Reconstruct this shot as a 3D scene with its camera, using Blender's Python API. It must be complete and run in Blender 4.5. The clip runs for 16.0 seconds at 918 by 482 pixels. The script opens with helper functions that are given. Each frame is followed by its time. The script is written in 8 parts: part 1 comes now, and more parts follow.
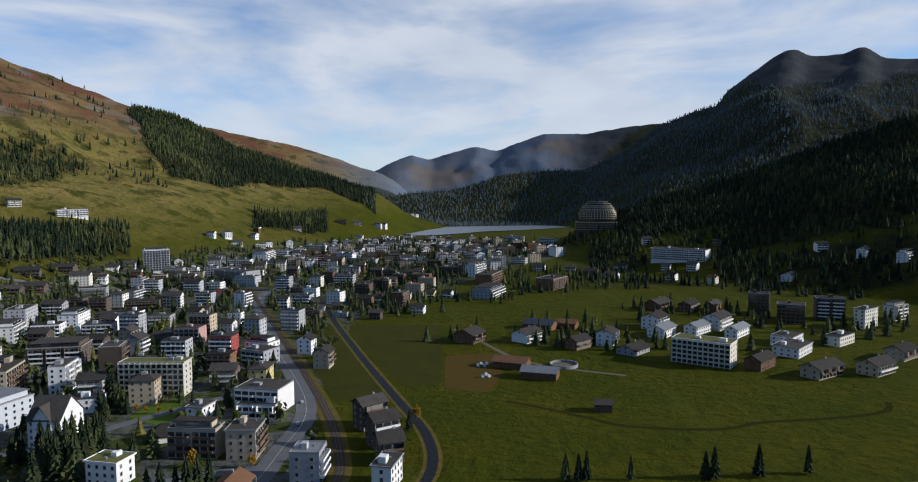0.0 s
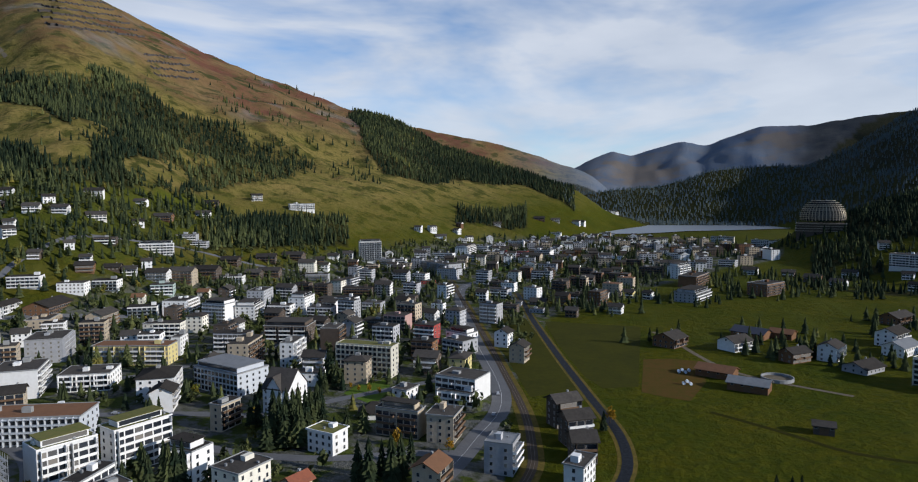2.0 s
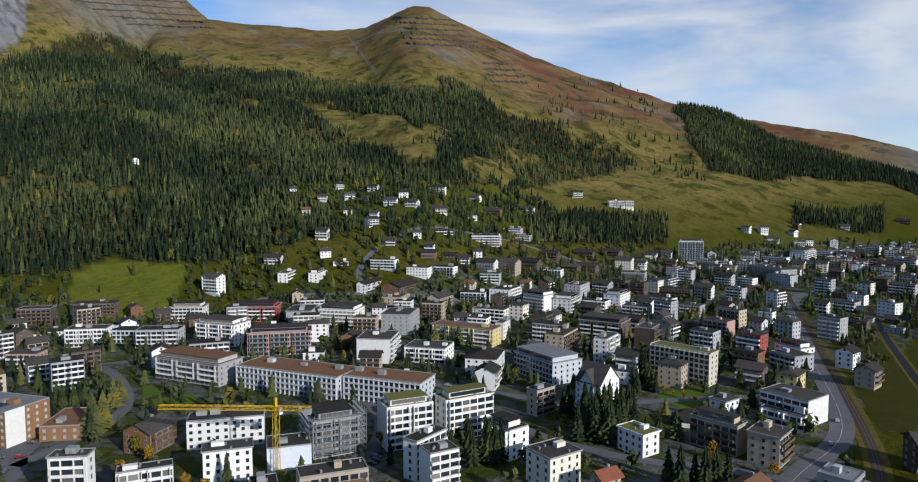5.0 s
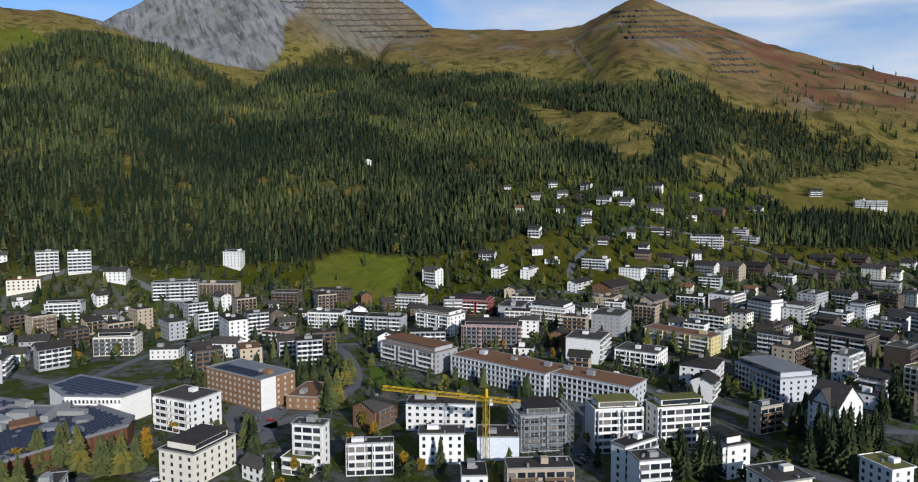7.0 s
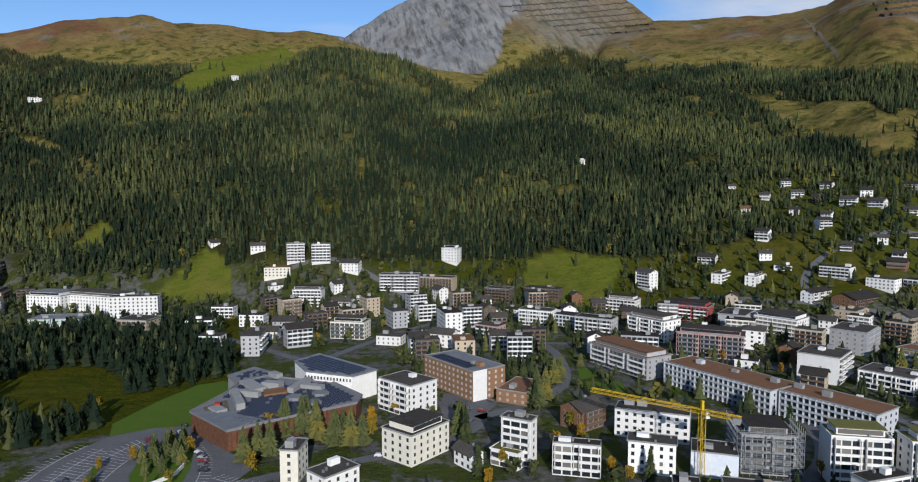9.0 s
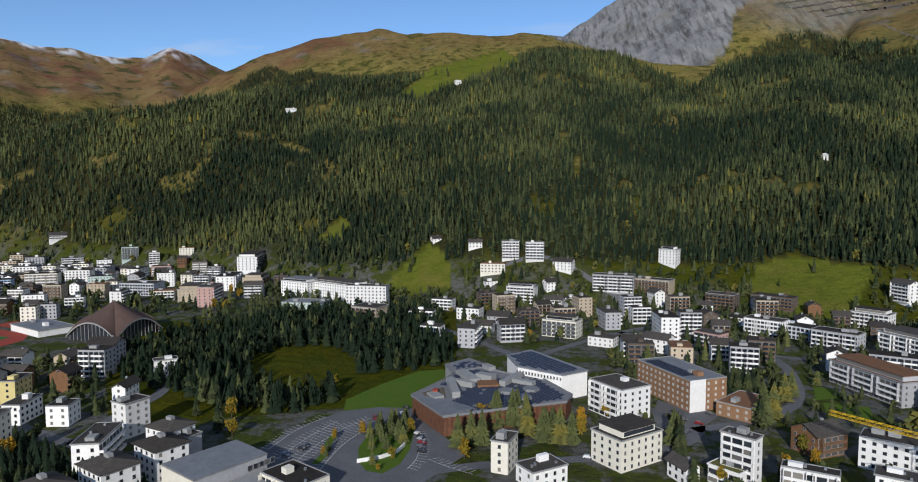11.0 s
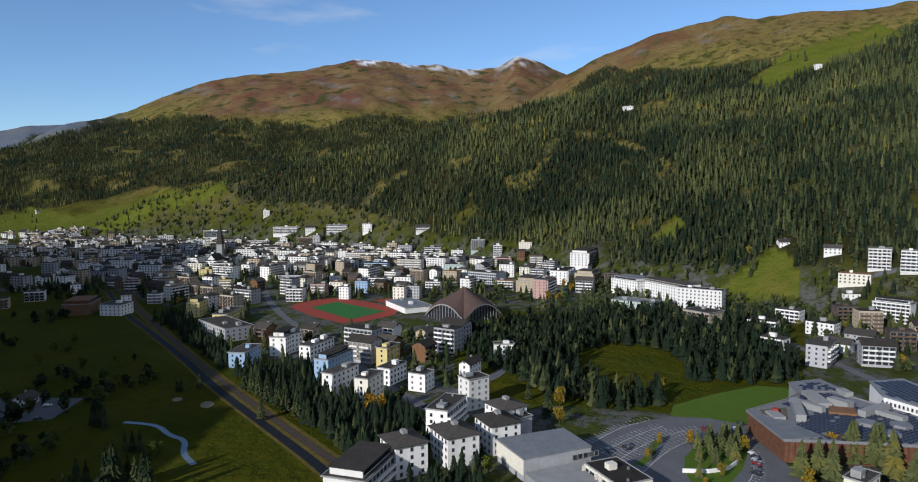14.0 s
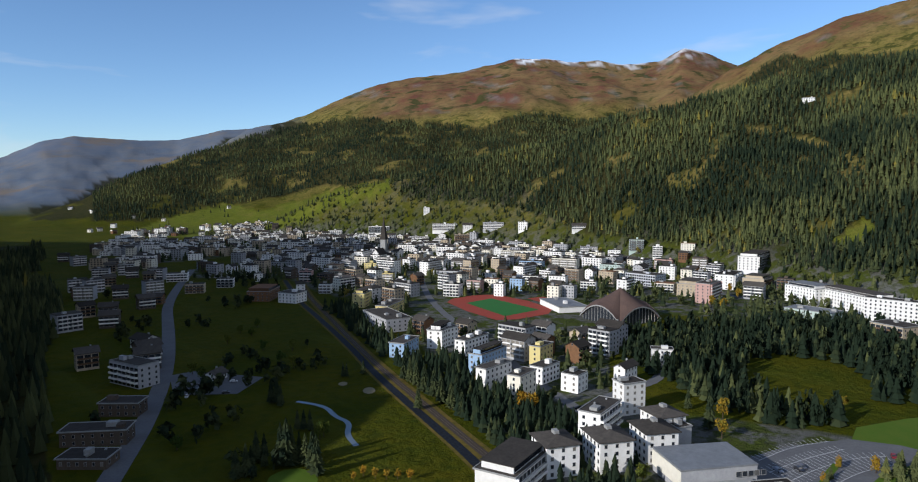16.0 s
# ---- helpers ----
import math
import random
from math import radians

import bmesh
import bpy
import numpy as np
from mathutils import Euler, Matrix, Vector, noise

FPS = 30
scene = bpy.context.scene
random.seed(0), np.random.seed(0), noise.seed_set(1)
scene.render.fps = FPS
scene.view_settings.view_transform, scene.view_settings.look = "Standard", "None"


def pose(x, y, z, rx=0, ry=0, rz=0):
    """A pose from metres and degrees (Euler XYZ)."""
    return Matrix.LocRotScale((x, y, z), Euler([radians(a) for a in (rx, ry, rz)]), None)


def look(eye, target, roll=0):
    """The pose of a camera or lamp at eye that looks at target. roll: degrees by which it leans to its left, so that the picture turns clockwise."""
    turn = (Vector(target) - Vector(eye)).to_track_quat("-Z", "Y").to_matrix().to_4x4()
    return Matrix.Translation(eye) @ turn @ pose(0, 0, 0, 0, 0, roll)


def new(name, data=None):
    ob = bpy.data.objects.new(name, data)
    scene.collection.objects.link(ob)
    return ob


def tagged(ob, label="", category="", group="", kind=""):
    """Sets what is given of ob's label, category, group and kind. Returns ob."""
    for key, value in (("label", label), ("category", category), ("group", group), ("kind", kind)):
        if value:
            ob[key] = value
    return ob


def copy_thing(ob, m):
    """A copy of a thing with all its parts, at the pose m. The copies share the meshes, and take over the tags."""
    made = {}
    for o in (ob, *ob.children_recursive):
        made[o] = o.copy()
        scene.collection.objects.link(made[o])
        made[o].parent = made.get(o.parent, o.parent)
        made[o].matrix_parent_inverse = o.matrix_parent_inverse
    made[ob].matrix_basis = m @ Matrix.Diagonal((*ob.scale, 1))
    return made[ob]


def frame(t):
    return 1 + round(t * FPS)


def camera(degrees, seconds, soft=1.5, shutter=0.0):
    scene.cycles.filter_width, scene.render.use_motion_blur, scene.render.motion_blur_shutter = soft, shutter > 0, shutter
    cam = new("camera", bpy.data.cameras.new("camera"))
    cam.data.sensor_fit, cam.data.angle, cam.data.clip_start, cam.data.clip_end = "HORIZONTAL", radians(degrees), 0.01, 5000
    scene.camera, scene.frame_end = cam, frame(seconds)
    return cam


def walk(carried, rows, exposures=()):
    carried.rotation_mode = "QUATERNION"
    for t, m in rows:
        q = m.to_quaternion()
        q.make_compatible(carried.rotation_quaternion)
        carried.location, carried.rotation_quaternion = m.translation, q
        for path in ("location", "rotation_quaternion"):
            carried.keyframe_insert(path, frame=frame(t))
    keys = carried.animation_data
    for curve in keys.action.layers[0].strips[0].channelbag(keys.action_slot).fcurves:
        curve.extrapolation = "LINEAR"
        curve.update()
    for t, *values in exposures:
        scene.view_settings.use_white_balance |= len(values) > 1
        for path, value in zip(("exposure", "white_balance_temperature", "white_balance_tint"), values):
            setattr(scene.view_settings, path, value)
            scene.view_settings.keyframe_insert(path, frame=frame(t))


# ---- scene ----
cam = camera(68.32, 16.0, soft=1.1)
EYE = 110.0
TURNS = [  # seconds, turn to the left, pitch, lean
    (0.0, 0.00, -3.99, -0.51),
    (0.5, 3.29, -4.04, -0.50),
    (1.0, 7.88, -4.07, -0.42),
    (1.5, 12.31, -4.11, -0.38),
    (2.0, 16.69, -4.13, -0.29),
    (2.5, 21.08, -4.14, -0.23),
    (3.0, 25.48, -4.19, -0.14),
    (3.5, 29.92, -4.22, -0.08),
    (4.0, 34.32, -4.24, -0.07),
    (6.5, 56.57, -4.39, -0.09),
    (7.0, 61.02, -4.41, -0.09),
    (7.5, 65.48, -4.41, -0.12),
    (8.0, 69.94, -4.43, -0.15),
    (8.5, 74.40, -4.43, -0.13),
    (11.0, 96.86, -4.48, -0.18),
    (11.5, 101.44, -4.49, -0.18),
    (12.0, 106.04, -4.50, -0.15),
    (12.5, 110.65, -4.50, -0.22),
    (13.0, 115.27, -4.51, -0.23),
    (13.5, 119.89, -4.52, -0.25),
    (14.0, 124.50, -4.54, -0.20),
    (14.5, 129.12, -4.55, -0.22),
    (15.0, 133.70, -4.54, -0.30),
    (15.5, 137.46, -4.64, -0.12),
    (16.0, 137.64, -4.64, -0.12),
]
walk(cam, [(t, pose(0, 0, EYE, 0, 0, turn) @ pose(0, 0, 0, 90 + tip, 0, 0) @ pose(0, 0, 0, 0, 0, lean)) for t, turn, tip, lean in TURNS],
     exposures=[(0.0, 0.0), (8.0, 0.0), (11.0, -0.1), (13.0, -0.1), (15.5, 0.1), (16.0, 0.1)])

# ---- light: a low autumn sun from the right of the valley, thin cloud over its head ----
SUN_BEARING, SUN_HEIGHT = -94.0, 21.5
scene.view_settings.use_white_balance = True
scene.view_settings.white_balance_temperature = 5960.0
world = bpy.data.worlds.new("world")
scene.world = world
world.use_nodes = True


def link_nodes(tree):
    tree.nodes.clear()

    def node(kind, **kw):
        n = tree.nodes.new(kind)
        for key, value in kw.items():
            if key in n.inputs:
                n.inputs[key].default_value = value
            else:
                setattr(n, key, value)
        return n
    return node, tree.links.new


node, link = link_nodes(world.node_tree)
sky = node("ShaderNodeTexSky", sky_type="NISHITA", sun_disc=False, sun_elevation=radians(SUN_HEIGHT), sun_rotation=radians(-SUN_BEARING), altitude=1600.0, air_density=1.0, dust_density=0.15, ozone_density=3.5)
way = node("ShaderNodeTexCoord")
stretch = node("ShaderNodeMapping")
stretch.inputs["Scale"].default_value = (1.3, 0.55, 4.2)
stretch.inputs["Rotation"].default_value = (0, 0, 0.5)
puffs = node("ShaderNodeTexNoise", Scale=2.4, Detail=5.0, Roughness=0.55, Distortion=0.35)
split = node("ShaderNodeSeparateXYZ")
more = node("ShaderNodeMapRange", **{"From Min": -0.75, "From Max": 0.9, "To Min": -0.16, "To Max": 0.13})
total = node("ShaderNodeMath", operation="ADD")
amount = node("ShaderNodeMapRange", **{"From Min": 0.44, "From Max": 0.68, "To Min": 0.0, "To Max": 0.85})
shade = node("ShaderNodeTexNoise", Scale=5.0, Detail=4.0)
cloud = node("ShaderNodeMix", data_type="RGBA")
cloud.inputs["A"].default_value = (3.6, 3.9, 4.4, 1)
cloud.inputs["B"].default_value = (6.4, 6.3, 6.2, 1)
mixed = node("ShaderNodeMix", data_type="RGBA")
back = node("ShaderNodeBackground", Strength=0.132)
out = node("ShaderNodeOutputWorld")
link(way.outputs["Generated"], stretch.inputs["Vector"])
link(way.outputs["Generated"], split.inputs["Vector"])
link(stretch.outputs["Vector"], puffs.inputs["Vector"])
link(stretch.outputs["Vector"], shade.inputs["Vector"])
link(split.outputs["Y"], more.inputs["Value"])
link(puffs.outputs["Fac"], total.inputs[0])
link(more.outputs["Result"], total.inputs[1])
link(total.outputs["Value"], amount.inputs["Value"])
link(shade.outputs["Fac"], cloud.inputs["Factor"])
link(amount.outputs["Result"], mixed.inputs["Factor"])
link(sky.outputs["Color"], mixed.inputs["A"])
link(cloud.outputs["Result"], mixed.inputs["B"])
link(mixed.outputs["Result"], back.inputs["Color"])
link(back.outputs["Background"], out.inputs["Surface"])
sun = bpy.data.lights.new("sun", "SUN")
sun.energy, sun.angle, sun.color = 4.6, radians(0.6), (1.0, 0.93, 0.84)
sun_ob = new("sun", sun)
sun_ob.matrix_world = look((math.sin(radians(-SUN_BEARING)) * 500, math.cos(radians(-SUN_BEARING)) * 500, 500 * math.tan(radians(SUN_HEIGHT)) + 110), (0, 0, 110))

# ---- materials ----
def surface(name, colour, other=None, rough=0.8, scale=3.0, fine=None, bump=0.0, metal=0.0, spread=0.0, spec=None):
    """A surface of two mingled colours, with grain at two scales, relief, and a spread of lightness from object to object."""
    m = bpy.data.materials.new(name)
    m.use_nodes = True
    node, link = link_nodes(m.node_tree)
    out, body = node("ShaderNodeOutputMaterial"), node("ShaderNodeBsdfPrincipled", Roughness=rough, Metallic=metal)
    body.inputs["Specular IOR Level"].default_value = spec if spec is not None else 0.5 if rough < 0.5 else 0.12
    link(body.outputs["BSDF"], out.inputs["Surface"])
    other = other or tuple(c * 0.72 for c in colour)
    co = node("ShaderNodeTexCoord")
    big = node("ShaderNodeTexNoise", Scale=1.0 / scale, Detail=4.0, Roughness=0.6)
    small = node("ShaderNodeTexNoise", Scale=fine or 6.0 / scale, Detail=3.0, Roughness=0.7)
    link(co.outputs["Object"], big.inputs["Vector"])
    link(co.outputs["Object"], small.inputs["Vector"])
    add = node("ShaderNodeMath", operation="ADD")
    link(big.outputs["Fac"], add.inputs[0])
    link(small.outputs["Fac"], add.inputs[1])
    fac = node("ShaderNodeMapRange", **{"From Min": 0.72, "From Max": 1.28})
    link(add.outputs["Value"], fac.inputs["Value"])
    mix = node("ShaderNodeMix", data_type="RGBA")
    mix.inputs["A"].default_value, mix.inputs["B"].default_value = (*colour, 1), (*other, 1)
    link(fac.outputs["Result"], mix.inputs["Factor"])
    last = mix.outputs["Result"]
    if spread:
        info = node("ShaderNodeObjectInfo")
        rng = node("ShaderNodeMapRange", **{"To Min": 1 - spread, "To Max": 1 + spread})
        link(info.outputs["Random"], rng.inputs["Value"])
        hsv = node("ShaderNodeHueSaturation")
        link(rng.outputs["Result"], hsv.inputs["Value"])
        link(last, hsv.inputs["Color"])
        last = hsv.outputs["Color"]
    link(last, body.inputs["Base Color"])
    if bump:
        b = node("ShaderNodeBump", Strength=bump, Distance=0.1)
        link(small.outputs["Fac"], b.inputs["Height"])
        link(b.outputs["Normal"], body.inputs["Normal"])
    return m


def mix_colours(node, link, fac, a, b):
    mix = node("ShaderNodeMix", data_type="RGBA")
    for key, value in (("Factor", fac), ("A", a), ("B", b)):
        if isinstance(value, tuple):
            mix.inputs[key].default_value = (*value, 1)
        elif isinstance(value, float):
            mix.inputs[key].default_value = value
        else:
            link(value, mix.inputs[key])
    return mix.outputs["Result"]


def land_material():
    """Pasture, autumn heath, bare rock and built-up soil, mingled by the cover of the land."""
    m = bpy.data.materials.new("land")
    m.use_nodes = True
    node, link = link_nodes(m.node_tree)
    out, body = node("ShaderNodeOutputMaterial"), node("ShaderNodeBsdfPrincipled", Roughness=0.95)
    body.inputs["Specular IOR Level"].default_value = 0.03
    link(body.outputs["BSDF"], out.inputs["Surface"])
    co = node("ShaderNodeTexCoord")

    def grain(size, detail=5.0, lo=0.35, hi=0.65, stretch=None):
        n = node("ShaderNodeTexNoise", Scale=1.0 / size, Detail=detail, Roughness=0.62)
        if stretch:
            mp = node("ShaderNodeMapping")
            mp.inputs["Scale"].default_value = stretch
            mp.inputs["Rotation"].default_value = (0, 0, 0.4)
            link(co.outputs["Object"], mp.inputs["Vector"])
            link(mp.outputs["Vector"], n.inputs["Vector"])
        else:
            link(co.outputs["Object"], n.inputs["Vector"])
        r = node("ShaderNodeMapRange", **{"From Min": lo, "From Max": hi})
        link(n.outputs["Fac"], r.inputs["Value"])
        return r.outputs["Result"]

    grass = mix_colours(node, link, grain(60), (0.042, 0.050, 0.003), (0.068, 0.062, 0.004))
    grass = mix_colours(node, link, grain(7, 6, 0.45, 0.8), grass, (0.025, 0.040, 0.004))
    grass = mix_colours(node, link, grain(25, 3, 0.55, 0.75, (1, 0.12, 1)), grass, (0.064, 0.070, 0.008))
    dry = mix_colours(node, link, grain(45, 6), (0.125, 0.108, 0.026), (0.20, 0.148, 0.046))
    dry = mix_colours(node, link, grain(9, 6, 0.5, 0.75), dry, (0.045, 0.055, 0.012))
    dry = mix_colours(node, link, grain(34, 7, 0.5, 0.6), dry, (0.05, 0.052, 0.012))
    dry = mix_colours(node, link, grain(16, 4, 0.6, 0.7, (1, 0.15, 1)), dry, (0.12, 0.085, 0.03))
    heath = mix_colours(node, link, grain(160), (0.150, 0.088, 0.040), (0.185, 0.125, 0.055))
    heath = mix_colours(node, link, grain(220, 6, 0.47, 0.6), heath, (0.125, 0.054, 0.034))
    heath = mix_colours(node, link, grain(90, 8, 0.54, 0.6), heath, (0.05, 0.05, 0.018))
    heath = mix_colours(node, link, grain(30, 7, 0.5, 0.72), heath, (0.075, 0.062, 0.024))
    rock = mix_colours(node, link, grain(70, 8), (0.15, 0.15, 0.15), (0.24, 0.235, 0.225))
    rock = mix_colours(node, link, grain(26, 9, 0.46, 0.64, (0.16, 1.3, 0.25)), rock, (0.075, 0.073, 0.07))
    rock = mix_colours(node, link, grain(300, 7, 0.58, 0.75), rock, (0.15, 0.12, 0.08))
    # blue-grey tone of distant haze put into the far rock's colour
    hazed_rock = mix_colours(node, link, grain(120, 8), (0.095, 0.125, 0.180), (0.135, 0.145, 0.170))
    hazed_rock = mix_colours(node, link, grain(420, 8, 0.52, 0.62), hazed_rock, (0.16, 0.135, 0.12))
    # brighter grass colour stands in for stronger sun on tilted pastures
    sunlit_grass = mix_colours(node, link, grain(14, 6, 0.4, 0.7), (0.105, 0.118, 0.014), (0.072, 0.088, 0.012))
    sunlit_grass = mix_colours(node, link, grain(40, 4, 0.5, 0.7), sunlit_grass, (0.125, 0.118, 0.022))
    # near-black rock: the eastern mountain's shade put into its colour
    shaded_rock = mix_colours(node, link, grain(60, 8), (0.030, 0.034, 0.040), (0.050, 0.052, 0.052))
    town = mix_colours(node, link, grain(22, 4, 0.47, 0.53), (0.050, 0.064, 0.012), (0.105, 0.105, 0.095))
    town = mix_colours(node, link, grain(5, 3, 0.45, 0.7), town, (0.045, 0.05, 0.02))
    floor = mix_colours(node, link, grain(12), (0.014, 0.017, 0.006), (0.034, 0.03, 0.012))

    def cover(name):
        a = node("ShaderNodeAttribute", attribute_name=name)
        return a.outputs["Fac"]

    last = mix_colours(node, link, cover("dry"), grass, dry)
    last = mix_colours(node, link, cover("heath"), last, heath)
    last = mix_colours(node, link, cover("rock"), last, rock)
    last = mix_colours(node, link, cover("hazed_rock"), last, hazed_rock)
    last = mix_colours(node, link, cover("shaded_rock"), last, shaded_rock)
    last = mix_colours(node, link, cover("sunlit_grass"), last, sunlit_grass)
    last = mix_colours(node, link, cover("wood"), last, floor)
    last = mix_colours(node, link, cover("town"), last, town)
    last = mix_colours(node, link, cover("snow"), last, (0.75, 0.78, 0.82))
    link(last, body.inputs["Base Color"])
    relief = node("ShaderNodeTexNoise", Scale=0.12, Detail=7.0, Roughness=0.65)
    link(co.outputs["Object"], relief.inputs["Vector"])
    b = node("ShaderNodeBump", Strength=0.7, Distance=5.0)
    link(relief.outputs["Fac"], b.inputs["Height"])
    link(b.outputs["Normal"], body.inputs["Normal"])
    return m


def foliage(name, dark, light, autumn, spread=0.75):
    """Needles or leaves, tinted tree by tree through the mesh's tint, or object by object."""
    m = bpy.data.materials.new(name)
    m.use_nodes = True
    node, link = link_nodes(m.node_tree)
    out, body = node("ShaderNodeOutputMaterial"), node("ShaderNodeBsdfPrincipled", Roughness=0.9)
    body.inputs["Specular IOR Level"].default_value = 0.04
    link(body.outputs["BSDF"], out.inputs["Surface"])
    tint = node("ShaderNodeAttribute", attribute_name="tint")
    info = node("ShaderNodeObjectInfo")
    geo = node("ShaderNodeNewGeometry")
    isl = node("ShaderNodeMapRange", **{"To Min": -0.12, "To Max": 0.12})
    link(geo.outputs["Random Per Island"], isl.inputs["Value"])
    one = node("ShaderNodeMath", operation="ADD")
    link(tint.outputs["Fac"], one.inputs[0])
    link(isl.outputs["Result"], one.inputs[1])
    obj = node("ShaderNodeMapRange", **{"To Min": -0.15, "To Max": 0.15})
    link(info.outputs["Random"], obj.inputs["Value"])
    two = node("ShaderNodeMath", operation="ADD")
    link(one.outputs["Value"], two.inputs[0])
    link(obj.outputs["Result"], two.inputs[1])
    ramp = node("ShaderNodeValToRGB")
    ramp.color_ramp.elements[0].color, ramp.color_ramp.elements[1].color = (*dark, 1), (*autumn, 1)
    ramp.color_ramp.elements[0].position, ramp.color_ramp.elements[1].position = 0.05, 1.0
    e = ramp.color_ramp.elements.new(spread)
    e.color = (*light, 1)
    link(two.outputs["Value"], ramp.inputs["Fac"])
    link(ramp.outputs["Color"], body.inputs["Base Color"])
    return m


LAND = land_material()
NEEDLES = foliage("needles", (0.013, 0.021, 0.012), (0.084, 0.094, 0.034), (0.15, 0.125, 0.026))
# needles paled towards blue, standing in for haze over the distant forest
HAZED_NEEDLES = foliage("hazed_needles", (0.070, 0.094, 0.108), (0.092, 0.112, 0.105), (0.10, 0.10, 0.05))
LEAVES = foliage("leaves", (0.035, 0.06, 0.013), (0.11, 0.12, 0.02), (0.30, 0.16, 0.015), 0.5)
BARK = surface("bark", (0.07, 0.05, 0.035), scale=0.5, rough=0.95)
ASPHALT = surface("asphalt", (0.14, 0.14, 0.143), (0.10, 0.10, 0.104), 0.95, 12, 0.8, spec=0.05)
CONCRETE = surface("concrete", (0.30, 0.30, 0.29), (0.22, 0.22, 0.21), 0.85, 6, 1.5)
BALLAST = surface("ballast", (0.085, 0.066, 0.050), (0.055, 0.045, 0.036), 0.95, 2, 1.0, spec=0.02)
GRAVEL = surface("gravel", (0.17, 0.14, 0.10), (0.10, 0.085, 0.06), 0.95, 2, 1.0, spec=0.02)
BANK = surface("river_bank", (0.15, 0.105, 0.028), (0.065, 0.06, 0.014), 0.95, 5, 0.8, spec=0.02)
RAIL = surface("rail_steel", (0.15, 0.12, 0.10), rough=0.55, metal=0.3, scale=1)
LINE = surface("road_paint", (0.62, 0.62, 0.60), (0.45, 0.45, 0.44), 0.8, 1.0)
SAND = surface("sand", (0.24, 0.20, 0.12), rough=0.95, scale=2)
LAWN = surface("mown_lawn", (0.058, 0.110, 0.010), (0.080, 0.115, 0.014), 0.95, 9, 0.9, spec=0.1)
STUBBLE = surface("dry_field", (0.095, 0.050, 0.016), (0.060, 0.052, 0.010), 0.95, 7, 0.5, spec=0.02)
HAY = surface("uncut_meadow", (0.034, 0.036, 0.008), (0.052, 0.050, 0.008), 0.95, 26, 0.25, spec=0.02)
TARTAN = surface("running_track", (0.30, 0.055, 0.035), (0.24, 0.05, 0.035), 0.9, 8)
TURF = surface("sports_turf", (0.03, 0.15, 0.035), (0.04, 0.12, 0.03), 0.9, 12)
WATER = surface("water", (0.008, 0.010, 0.014), (0.026, 0.029, 0.034), 0.6, 1.4, 0.7, bump=0.8, spec=0.03)
# pale blue base colour carries the sky's reflection
LAKE = surface("lake_water", (0.11, 0.135, 0.17), rough=0.28, scale=80, fine=0.2, bump=0.15)
GLASS = bpy.data.materials.new("window_glass")
GLASS.use_nodes = True
node, link = link_nodes(GLASS.node_tree)
out, body = node("ShaderNodeOutputMaterial"), node("ShaderNodeBsdfPrincipled", Roughness=0.12)
info, ramp = node("ShaderNodeObjectInfo"), node("ShaderNodeValToRGB")
ramp.color_ramp.elements[0].color, ramp.color_ramp.elements[1].color = (0.012, 0.015, 0.02, 1), (0.22, 0.2, 0.17, 1)
e = ramp.color_ramp.elements.new(0.72)
e.color = (0.035, 0.04, 0.048, 1)
link(info.outputs["Random"], ramp.inputs["Fac"])
link(ramp.outputs["Color"], body.inputs["Base Color"])
link(body.outputs["BSDF"], out.inputs["Surface"])
CURTAIN = surface("drawn_curtain", (0.52, 0.49, 0.42), (0.38, 0.35, 0.30), 0.6, 1.5, spread=0.3)
FRAME = surface("window_frame", (0.38, 0.37, 0.35), rough=0.6, scale=1)
WALLS = {
    "w": surface("white_render", (0.77, 0.755, 0.72), (0.67, 0.65, 0.61), 0.9, 5, 0.7, spread=0.1),
    "c": surface("cream_render", (0.72, 0.68, 0.57), (0.63, 0.59, 0.49), 0.9, 5, 0.7, spread=0.08),
    "g": surface("grey_render", (0.40, 0.40, 0.40), (0.31, 0.31, 0.32), 0.9, 5, 0.7, spread=0.15),
    "y": surface("yellow_render", (0.62, 0.52, 0.22), (0.54, 0.45, 0.2), 0.9, 5, 0.7),
    "p": surface("pink_render", (0.46, 0.29, 0.25), (0.38, 0.24, 0.21), 0.9, 5, 0.7),
    "r": surface("red_render", (0.34, 0.07, 0.06), (0.27, 0.06, 0.05), 0.9, 5, 0.7),
    "t": surface("tan_render", (0.46, 0.38, 0.27), (0.38, 0.31, 0.22), 0.9, 5, 0.7, spread=0.1),
    "d": surface("dark_timber", (0.11, 0.085, 0.065), (0.075, 0.058, 0.045), 0.85, 2, 1.5, spread=0.2),
    "b": surface("brown_timber", (0.19, 0.10, 0.05), (0.12, 0.065, 0.035), 0.85, 2, 1.5, spread=0.2),
    "bl": surface("blue_render", (0.30, 0.42, 0.58), (0.25, 0.36, 0.5), 0.9, 5, 0.7),
    "gr": surface("pale_green_panel", (0.42, 0.5, 0.45), (0.36, 0.44, 0.4), 0.6, 5, 0.7),
    "brick": surface("brown_brick", (0.27, 0.155, 0.085), (0.2, 0.11, 0.06), 0.9, 4, 2.0),
    "hotel": surface("stone_cladding", (0.55, 0.52, 0.42), (0.46, 0.43, 0.35), 0.85, 5, 0.7),
    "glass": surface("pale_panel", (0.5, 0.52, 0.54), (0.43, 0.45, 0.47), 0.6, 5, 0.7),
